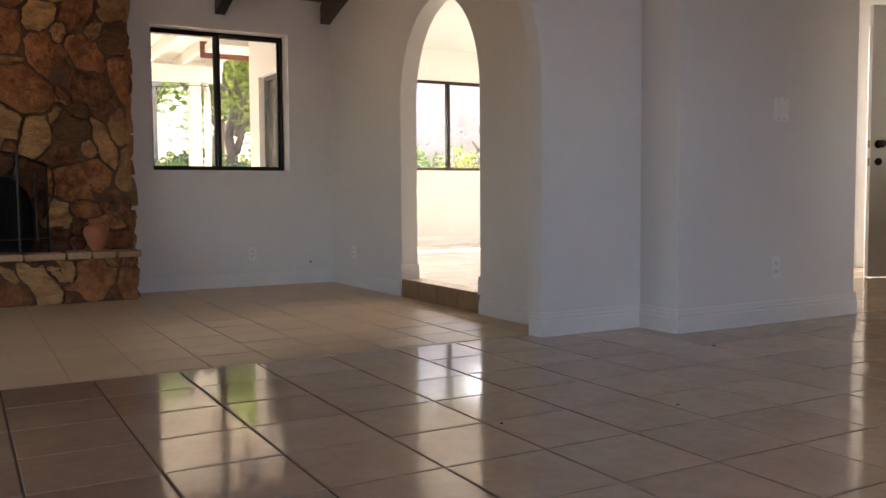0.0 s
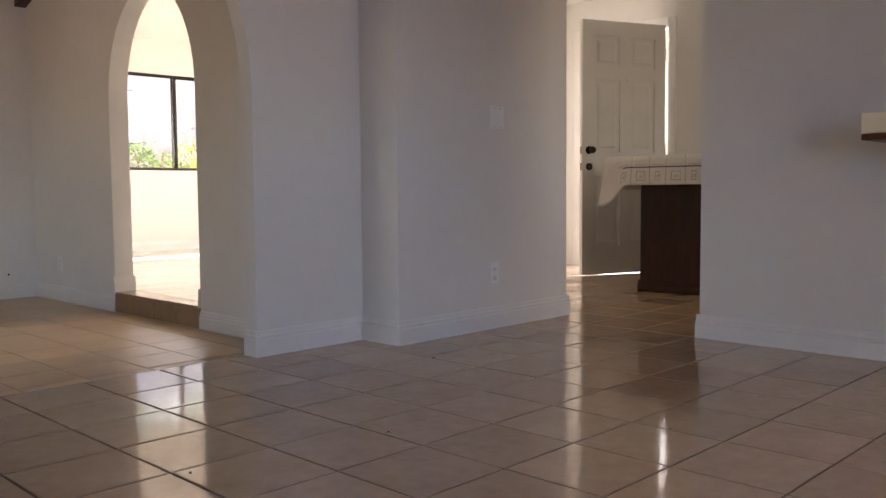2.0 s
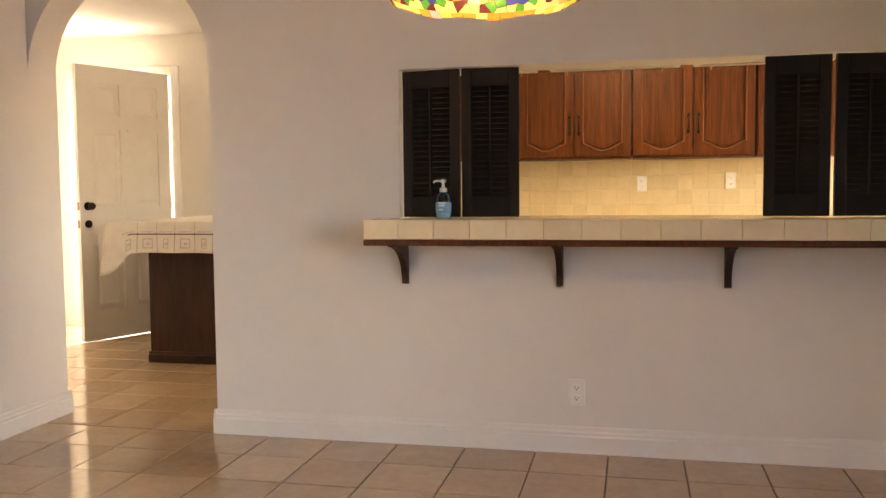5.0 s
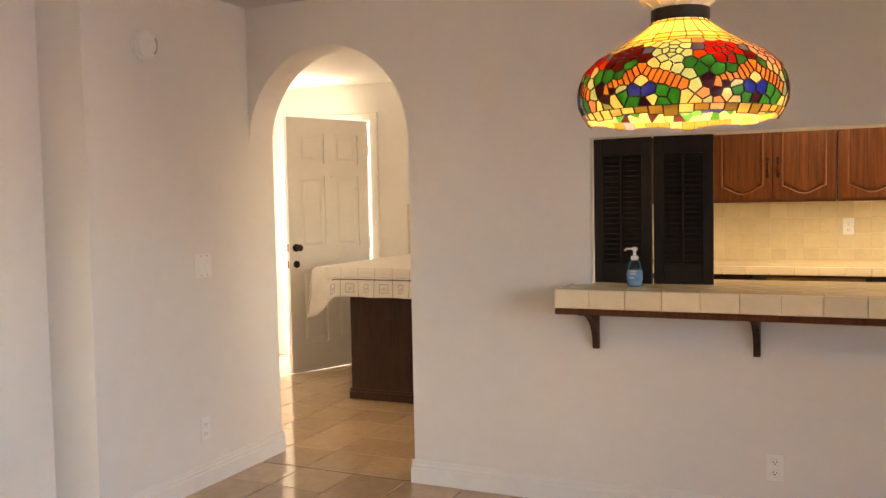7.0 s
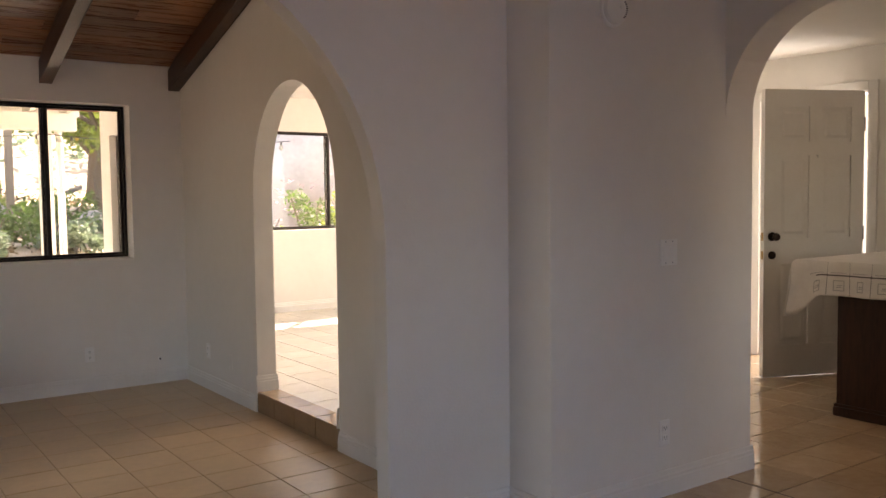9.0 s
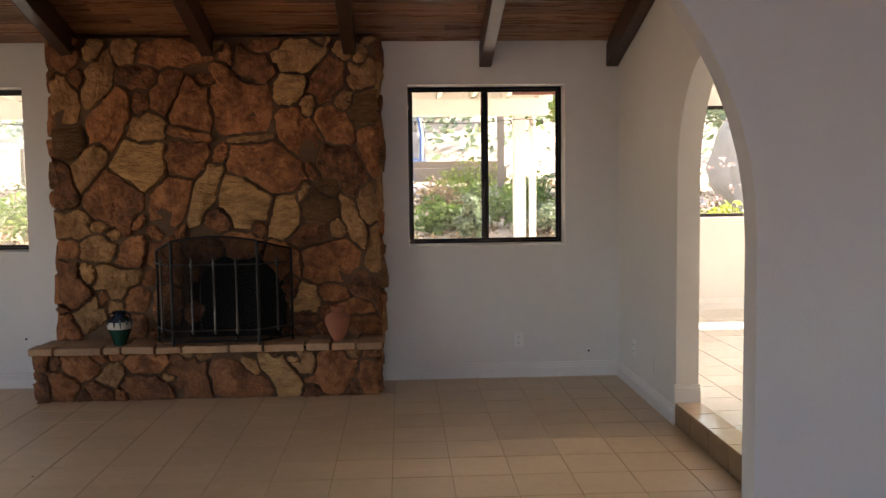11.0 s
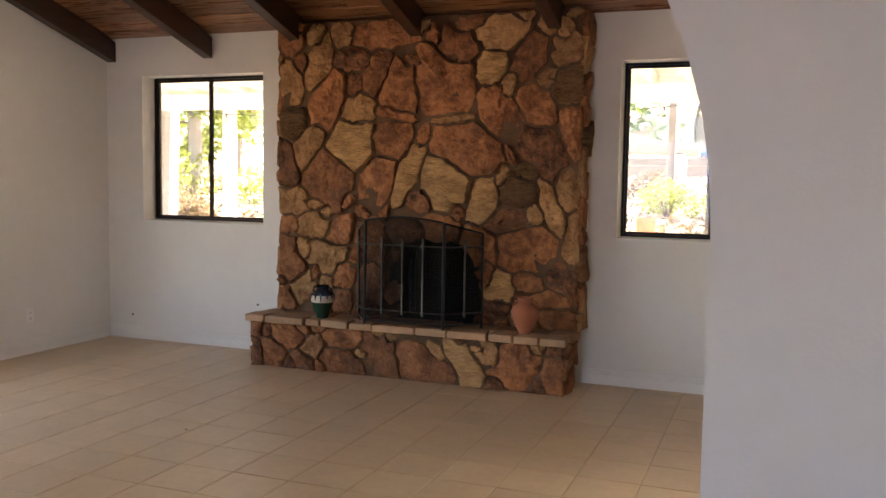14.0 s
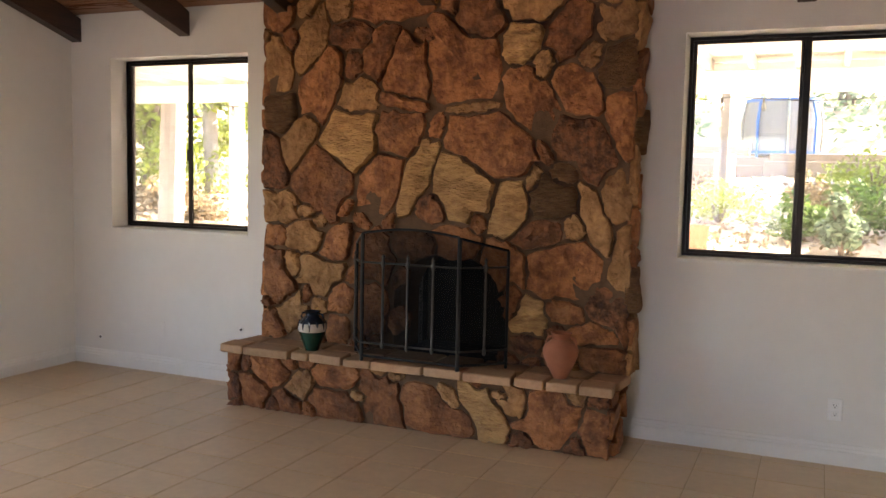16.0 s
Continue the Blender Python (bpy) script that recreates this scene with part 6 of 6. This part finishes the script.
def leaves(bm, rng, c, r, n, size, flat=1.0):
    for _ in range(n):
        while True:
            p = Vector((rng.uniform(-1, 1), rng.uniform(-1, 1), rng.uniform(-1, 1)))
            if 0.25 < p.length < 1:
                break
        q = Vector((c[0] + p.x * r, c[1] + p.y * r, c[2] + p.z * r * flat))
        d = Vector((rng.gauss(0, 1), rng.gauss(0, 1), rng.gauss(0, 0.7))).normalized()
        e = d.cross(Vector((rng.gauss(0, 1), rng.gauss(0, 1), rng.gauss(0, 1)))).normalized()
        s = size * rng.uniform(0.6, 1.4)
        v = [bm.verts.new(q + a) for a in (-d * s, e * s * 0.45, d * s, -e * s * 0.45)]
        bm.faces.new(v)


def shrub(seed, x, y, r, h, material, label, n=900, size=0.05, flowers=None):
    rng = random.Random(seed)
    t = thing("shrub", x, y, ground_z(x, y) - 0.03, label, "shrub", "garden shrubs")
    bm = bmesh.new()
    for _ in range(7):
        a, l = rng.uniform(0, 6.28), rng.uniform(0.3, 0.7)
        tube(bm, [(0, 0, 0), (math.cos(a) * r * 0.3 * l, math.sin(a) * r * 0.3 * l, h * 0.4), (math.cos(a) * r * l, math.sin(a) * r * l, h * 0.75)], [0.025, 0.015, 0.006], 5)
    part("stems", bm, BARK, t)
    bm = bmesh.new()
    k = 12
    for _ in range(k):
        a, q = rng.uniform(0, 6.28), math.sqrt(rng.random())
        leaves(bm, rng, (math.cos(a) * r * 0.7 * q, math.sin(a) * r * 0.7 * q, h * rng.uniform(0.25, 0.85) * (1.05 - 0.4 * q)), r * rng.uniform(0.28, 0.45), n // k, size, 0.8)
    part("foliage", bm, material, t)
    if flowers:
        bm = bmesh.new()
        for _ in range(26):
            a, q = rng.uniform(0, 6.28), rng.uniform(0.3, 1)
            leaves(bm, rng, (math.cos(a) * r * q * 0.9, math.sin(a) * r * q * 0.9, h * rng.uniform(0.6, 1.1)), 0.05, 5, 0.03)
        part("flowers", bm, flowers, t)
    return t


def tree(seed, x, y, h, r, material, label, n=5200, fruit=False, size=0.085, low=0.35):
    rng = random.Random(seed)
    t = thing("tree", x, y, ground_z(x, y) - 0.05, label, "tree", "garden trees")
    bm = bmesh.new()
    tube(bm, [(0, 0, 0), (0.05 * h * rng.uniform(-1, 1), 0.04 * h, h * 0.3), (0.06 * h * rng.uniform(-1, 1), 0, h * 0.7)], [0.05 * r + 0.05, 0.04 * r + 0.03, 0.02 * r], 8)
    ends = []
    for _ in range(11):
        a = rng.uniform(0, 6.28)
        z0 = h * rng.uniform(0.2, 0.6)
        e = (math.cos(a) * r * rng.uniform(0.4, 0.85), math.sin(a) * r * rng.uniform(0.4, 0.85), h * rng.uniform(low + 0.1, 0.95))
        tube(bm, [(0, 0, z0), (e[0] * 0.5, e[1] * 0.5, (z0 + e[2]) / 2), e], [0.03 * r + 0.01, 0.02 * r, 0.008], 5)
        ends.append(e)
    part("trunk", bm, BARK, t)
    bm = bmesh.new()
    k = 34
    for i in range(k):
        e = ends[i % len(ends)]
        c = (e[0] + rng.gauss(0, r * 0.25), e[1] + rng.gauss(0, r * 0.25), max(h * low, e[2] + rng.gauss(0, h * 0.10)))
        leaves(bm, rng, c, r * rng.uniform(0.16, 0.34), n // k, size, 0.85)
    part("crown", bm, material, t)
    if fruit:
        for i in range(14):
            e = ends[i % len(ends)]
            part("fruit", lathe(bmesh.new(), [(0.01, -0.04), (0.035, -0.015), (0.035, 0.015), (0.01, 0.04)], 8, (e[0] + rng.gauss(0, 0.25), e[1] + rng.gauss(0, 0.25), max(0.5, e[2] - rng.uniform(0.1, 0.6)))), YELLOW, t)


def boulder(seed, x, y, sx, sy, sz, label):
    rng = random.Random(seed)
    bm = bmesh.new()
    bmesh.ops.create_icosphere(bm, subdivisions=4, radius=1)
    o = Vector((rng.uniform(0, 50), rng.uniform(0, 50), 0))
    for v in bm.verts:
        d = 1 + 0.22 * noise.noise(v.co * 1.3 + o) + 0.08 * noise.noise(v.co * 4 + o) + 0.03 * noise.noise(v.co * 11 + o)
        v.co = Vector((v.co.x * sx, v.co.y * sy, v.co.z * sz)) * d
    ob = part("boulder", bm, ROCK, smooth=True)
    ob.matrix_world = pose(x, y, ground_z(x, y) + sz * 0.45)
    tagged(ob, label, "boulder", "garden boulders")


sr = random.Random(77)
spec = ((-0.4, 10.9, 0.5, 0.55, LEAF1), (-1.5, 12.2, 0.75, 0.7, LEAF3), (0.35, 11.3, 0.7, 0.8, LEAF1), (1.2, 10.4, 0.55, 0.6, LEAF2), (1.3, 12.3, 0.8, 0.9, LEAF1), (-0.1, 13.6, 0.8, 0.7, LEAF4),
        (-2.6, 11.0, 0.5, 0.5, LEAF3), (0.05, 9.95, 0.32, 0.85, LEAF2), (-6.6, 11.0, 0.9, 0.8, LEAF1), (-7.8, 11.6, 0.9, 0.7, LEAF2), (-5.6, 12.4, 0.9, 0.7, LEAF1), (-9.0, 12.8, 1.0, 0.9, LEAF3),
        (-7.0, 14.0, 1.1, 0.8, LEAF2), (-10.2, 11.2, 0.8, 0.6, LEAF4), (-5.0, 10.6, 0.6, 0.4, LEAF4), (2.2, 11.0, 0.8, 0.7, LEAF2), (2.6, 10.0, 0.6, 0.6, LEAF1), (-8.8, 10.4, 0.5, 0.4, LEAF4),
        (0.6, 15.2, 1.1, 0.9, LEAF3), (-2.2, 15.5, 0.8, 0.5, LEAF4), (2.8, 14.0, 1.0, 0.8, LEAF1), (-11.8, 13.2, 1.2, 1.1, LEAF3))
for i, (x, y, r, h, m) in enumerate(spec):
    kind = {LEAF1.name: "mid-green leafy", LEAF2.name: "grey-green", LEAF3.name: "bright yellow-green", LEAF4.name: "dry brown"}[m.name]
    shrub(100 + i, x, y, r, h, m, kind + " shrub growing in dry soil on the slope", n=1100)
for i, (x, y, r, h) in enumerate(((2.75, 8.9, 0.6, 1.65), (3.5, 9.3, 0.65, 1.75), (4.5, 9.7, 0.7, 1.5), (5.3, 9.6, 0.7, 1.6), (6.2, 9.9, 0.8, 1.5))):
    shrub(150 + i, x, y, r, h, LEAF3 if i % 2 else LEAF1, "green shrub with small pale pink flowers by the window", n=1500, size=0.045, flowers=PINKF)
tree(1, 2.6, 14.0, 3.4, 1.7, LEAF3, "citrus tree with yellow fruit on the slope", fruit=True)
tree(2, 4.4, 17.5, 4.2, 2.4, LEAF1, "rounded green tree on the hillside")
tree(3, -5.0, 22.0, 5.5, 3.0, LEAF1, "leafy green tree high on the hillside", size=0.11)
tree(4, -10.5, 15.5, 5.0, 2.6, LEAF3, "feathery bright green tree beyond the patio", size=0.10, low=0.15)
tree(5, -13.0, 13.5, 5.0, 2.4, LEAF3, "feathery bright green tree beyond the patio", size=0.10, low=0.12)
tree(6, 3.8, 20.0, 5.0, 2.8, LEAF1, "leafy green tree high on the hillside", size=0.11)
tree(7, 7.5, 18.0, 5.0, 2.8, LEAF2, "grey-green tree on the hillside behind boulders", size=0.11)
tree(8, -14.0, 22.0, 6.0, 3.4, LEAF2, "grey-green tree high on the hillside", size=0.12)
tree(9, 0.5, 34.0, 7.0, 4.5, LEAF2, "far grey-green tree along the ridge", size=0.18)
tree(10, -7.0, 36.0, 7.0, 4.5, LEAF1, "far green tree along the ridge", size=0.18)
tree(11, 10.5, 3.4, 4.2, 2.2, LEAF1, "green tree beyond the front door", size=0.1)
boulder(1, 6.4, 13.0, 1.75, 1.5, 1.9, "huge grey granite boulder on the slope")
boulder(2, 9.0, 13.4, 1.5, 1.2, 1.0, "grey granite boulder beside a larger one")
for i in range(9):
    boulder(20 + i, 0.9 + i * 0.42, 13.2 + sr.uniform(-0.3, 0.3), sr.uniform(0.22, 0.36), 0.25, sr.uniform(0.2, 0.32), "grey stone in a low dry-stone edging")
for i in range(5):
    boulder(40 + i, -0.9 + i * 0.5, 16.3 + sr.uniform(-0.4, 0.4), 0.28, 0.25, 0.2, "pale garden stone on dry soil")


def palm_trunk(x, y, r, h, lean):
    t = thing("palm_tree", x, y, ground_z(x, y) - 0.1, "tall grey ringed palm trunk beyond the patio", "palm", "palms")
    bm = bmesh.new()
    pts, rad = [], []
    for i in range(90):
        z = h * i / 89
        pts.append((lean * z / h, 0, z))
        rad.append(r * (1 - 0.25 * z / h) * (1.0 + (0.05 if i % 3 == 0 else 0.0)))
    tube(bm, pts, rad, 14)
    part("trunk", bm, PALM, t)
    bm = bmesh.new()
    rng = random.Random(int(x * 10))
    for i in range(22):
        a, el = i * 2.399, rng.uniform(-0.4, 0.9)
        prev = Vector((lean, 0, h))
        for k in range(7):
            q = prev + Vector((math.cos(a) * 0.4, math.sin(a) * 0.4, 0.4 * (el - k * 0.2)))
            w = Vector((-math.sin(a), math.cos(a), 0)) * (0.22 - 0.02 * k)
            bm.faces.new([bm.verts.new(p) for p in (prev - w, q - w, q, prev)])
            bm.faces.new([bm.verts.new(p) for p in (prev, q, q + w, prev + w)])
            prev = q
    part("fronds", bm, LEAF1, t)


palm_trunk(-9.12, 9.75, 0.19, 7.0, 0.25)
palm_trunk(-11.4, 13.6, 0.15, 7.5, -0.2)

# garden things
agave = thing("agave", 6.9, 11.2, ground_z(6.9, 11.2), "pale green agave rosette with pointed leaves", "agave")
for i in range(26):
    a, e = i * 2.399, 0.25 + 1.1 * i / 26
    d = Vector((math.cos(a) * math.cos(e), math.sin(a) * math.cos(e), math.sin(e)))
    w = Vector((-math.sin(a), math.cos(a), 0))
    bm = bmesh.new()
    l = 0.75 - 0.25 * i / 26
    b0, b1, b2 = d * 0.05, d * l * 0.5, d * l
    v = [bm.verts.new(p) for p in (b0 - w * 0.04, b0 + w * 0.04, b1 + w * 0.055 + Vector((0, 0, 0.02)), b2, b1 - w * 0.055 + Vector((0, 0, 0.02)))]
    bm.faces.new(v)
    o = part("leaf", bm, LEAF2, agave)
    md = o.modifiers.new("thick", 'SOLIDIFY')
    md.thickness = 0.012

bkt = thing("planter", -1.5, 10.0, ground_z(-1.5, 10.0), "small orange plastic bucket on dry soil", "bucket")
part("body", lathe(bmesh.new(), [(0.11, 0), (0.14, 0.27), (0.15, 0.28), (0.135, 0.28), (0.105, 0.02)], 20), mat("orange_plastic", (0.62, 0.16, 0.05), (0.5, 0.12, 0.04), 6, 0.45), bkt, smooth=True)

# trampoline with a net
NETB = mat("grey_net_cloth", (0.26, 0.27, 0.29), (0.2, 0.21, 0.22), 10, 0.8)
BLUEP = mat("bright_blue_padding", (0.06, 0.19, 0.50), (0.05, 0.14, 0.40), 5, 0.5)
tx, ty = -1.2, 24.0
tz = ground_z(tx, ty) + 0.1
tramp = thing("trampoline", tx, ty, tz, "trampoline with grey safety net and blue padding on the hillside", "trampoline")
R = 0.98
part("mat", lathe(bmesh.new(), [(R - 0.1, 0.15), (R - 0.1, 0.17)], 28), NETB, tramp)
part("padding", lathe(bmesh.new(), [(R - 0.15, 0.16), (R, 0.16), (R, 0.22), (R - 0.15, 0.22)], 28, cap=False), BLUEP, tramp, "blue spring padding")
part("net", lathe(bmesh.new(), [(R - 0.05, 0.2), (R - 0.02, 0.8), (R - 0.1, 1.5)], 28, cap=False), NETB, tramp, "grey safety net")
part("net_rim", lathe(bmesh.new(), [(R - 0.14, 1.48), (R - 0.06, 1.48), (R - 0.06, 1.56), (R - 0.14, 1.56)], 28, cap=False), BLUEP, tramp)
for i in range(8):
    a = i * math.pi / 4 + 0.2
    c, s = math.cos(a), math.sin(a)
    part("pole", tube(bmesh.new(), [(R * c, R * s, 0.0), (R * c * 1.02, R * s * 1.02, 1.0), ((R - 0.1) * c, (R - 0.1) * s, 1.6)], 0.035, 8), BLUEP if i % 2 else STEEL, tramp)

WEATHER = mat("weathered_grey_timber", (0.30, 0.24, 0.18), (0.18, 0.14, 0.10), 4, 0.85, 0.92, 0.4, 40, stretch=(1, 5, 5))
bench = thing("timber_bench", -2.9, 19.0, ground_z(-2.9, 19.0), "weathered timber log bench on stone blocks", "bench")
part("seat", tube(bmesh.new(), [(-1.3, 0, 0.75), (0, 0.05, 0.78), (1.3, 0, 0.72)], 0.16, 10), WEATHER, bench)
for x in (-0.9, 0.8):
    part("block", box(bmesh.new(), x - 0.2, x + 0.2, -0.25, 0.25, -0.05, 0.62, 0.03), ROCK, bench)
for i in range(4):
    wl = thing("retaining_timber", -3.0 + (i % 2) * 3.2, 20.5 + (i // 2) * 2.2, ground_z(-3.0, 20.5 + (i // 2) * 2.2), "weathered retaining timber on the hillside", "timber", "retaining timbers")
    part("timber", box(bmesh.new(), -1.6, 1.6, -0.12, 0.12, -0.1, 0.3 + 0.1 * (i % 2), 0.02), WEATHER, wl)
perg = thing("arbor", 0.5, 13.0, ground_z(0.5, 13.0), "weathered timber arbor with posts and crossbar", "arbor")
part("post", box(bmesh.new(), 0.24, 0.36, -0.05, 0.05, -0.1, 1.95, 0.006), WEATHER, perg)
part("crossbar", box(bmesh.new(), -2.2, 0.45, -0.06, 0.06, 1.9, 2.05, 0.006), WEATHER, perg)
part("post", box(bmesh.new(), -2.1, -1.98, -0.05, 0.05, -0.1, 1.9, 0.006), WEATHER, perg)
for i, x in enumerate((-6.4, -5.6)):
    t = thing("planter_box", x - 1.5, 17.5, ground_z(x - 1.5, 17.5), "dark grey planter box on the slope", "planter", "planter boxes")
    part("box", prism(bmesh.new(), [(-0.32, 0), (0.32, 0), (0.4, 0.5), (-0.4, 0.5)], 'y', -0.3, 0.3), NETB, t)
fen = thing("garden_fence", -12.0, 19.0, ground_z(-12.0, 19.0), "pale timber rail fence at the back of the garden", "fence")
part("rail", box(bmesh.new(), -3, 3, -0.04, 0.04, 1.0, 1.12), WHITEW, fen)
for i in range(7):
    part("post", box(bmesh.new(), -3 + i - 0.05, -3 + i + 0.05, -0.05, 0.05, -0.2, 1.0), WEATHER, fen)
bm = tube(bmesh.new(), [(0.2, 12.6, ground_z(0.2, 12.6) + 0.25), (1.2, 13.6, ground_z(1.2, 13.6) + 0.45), (2.2, 14.3, ground_z(2.2, 14.3) + 0.7)], 0.05, 8)
ob = part("drain_pipe", bm, PALM)
tagged(ob, "grey drain pipe lying on the slope", "pipe")

# scattered dry grass, litter and far brush
bm = bmesh.new()
rng = random.Random(55)
for _ in range(2600):
    x, y = rng.uniform(-14, 8), 9.9 + 14 * rng.random() ** 1.5
    z = ground_z(x, y)
    leaves(bm, rng, (x, y, z + 0.03), 0.12, 5, 0.05, 0.4)
ob = part("dry_litter", bm, LEAF4)
tagged(ob, "dry grass and leaf litter on the slope", "grass", kind="stuff")
bm = bmesh.new()
for _ in range(420):
    x, y = rng.uniform(-34, 30), 25 + 40 * rng.random()
    z = ground_z(x, y)
    leaves(bm, rng, (x, y, z + 0.5), rng.uniform(0.8, 2.0), 60, 0.16, 0.6)
ob = part("hillside_brush", bm, LEAF2)
tagged(ob, "green brush covering the far hillside", "brush", kind="stuff")

# ---------- tiles ----------
PITCH = 0.308


def tile_mesh(name, s, material, h=0.012, b=0.003):
    bm = bmesh.new()
    r = s / 2
    lo = [bm.verts.new((x * r, y * r, -h)) for x, y in ((-1, -1), (1, -1), (1, 1), (-1, 1))]
    mi = [bm.verts.new((x * r, y * r, -b * 0.6)) for x, y in ((-1, -1), (1, -1), (1, 1), (-1, 1))]
    hi = [bm.verts.new((x * (r - b), y * (r - b), 0)) for x, y in ((-1, -1), (1, -1), (1, 1), (-1, 1))]
    for p, q in ((lo, mi), (mi, hi)):
        for i in range(4):
            bm.faces.new((p[i], p[(i + 1) % 4], q[(i + 1) % 4], q[i]))
    bm.faces.new(hi)
    return mesh_of(name, bm, material)


def tiles(floor, material, x0, y0, xr, yr, z, near, gap=0.006):
    """Tiles on a grid; those inside the near stretch are pieces of their own, the rest is joined."""
    me = tile_mesh("tile", PITCH - gap, material)
    verts, faces = [], []
    r = (PITCH - gap) / 2
    i0, i1 = math.floor((xr[0] - x0) / PITCH), math.ceil((xr[1] - x0) / PITCH)
    j0, j1 = math.floor((yr[0] - y0) / PITCH), math.ceil((yr[1] - y0) / PITCH)
    for i in range(i0, i1):
        for j in range(j0, j1):
            a, b = max(x0 + i * PITCH + gap / 2, xr[0]), min(x0 + (i + 1) * PITCH - gap / 2, xr[1])
            c, d = max(y0 + j * PITCH + gap / 2, yr[0]), min(y0 + (j + 1) * PITCH - gap / 2, yr[1])
            if b - a < 0.03 or d - c < 0.03:
                continue
            cx, cy = (a + b) / 2, (c + d) / 2
            if near[0] < cx < near[1] and near[2] < cy < near[3]:
                ob = new("tile", me)
                ob.parent = floor
                ob.matrix_basis = pose(cx, cy, z + random.uniform(-0.0004, 0.0004), random.gauss(0, 0.10), random.gauss(0, 0.10), random.choice((0, 180))) \
                    @ Matrix.Diagonal(((b - a) / (2 * r), (d - c) / (2 * r), 1, 1))
            else:
                n = len(verts)
                t1, t2 = random.gauss(0, 0.0004), random.gauss(0, 0.0004)
                verts += [(a, c, z + t1), (b, c, z + t2), (b, d, z - t1), (a, d, z - t2), (a, c, z - 0.01), (b, c, z - 0.01), (b, d, z - 0.01), (a, d, z - 0.01)]
                faces += [(n, n + 1, n + 2, n + 3), (n, n + 4, n + 5, n + 1), (n + 1, n + 5, n + 6, n + 2), (n + 2, n + 6, n + 7, n + 3), (n + 3, n + 7, n + 4, n)]
    if verts:
        m = bpy.data.meshes.new("tile_field")
        m.from_pydata(verts, [], faces)
        m.materials.append(material)
        ob = new("tile_field", m)
        ob.parent = floor
        tagged(ob, kind="stuff")


tiles(FLOOR_D, TILE, -0.103, -0.222, (WX, BX), (SY, 0.108), 0.0, (-2.9, BX, -4.3, 0.2))
tiles(FLOOR_D, TILE, -0.103, -0.222, (BX, KX), (SY, 1.72), 0.0, (BX, KX, -1.3, 1.8))
tiles(FLOOR_L, TILE_L, -0.103, 0.188, (WX, EX), (0.112, NY), LZ, (-4.6, EX, 0.1, NY), 0.0045)
tiles(FLOOR_S, TILE_S, 0.82, 0.188, (EX + 0.01, 6.5), (1.9, GY), 0.0, (EX, 4.0, 1.6, 5.0))
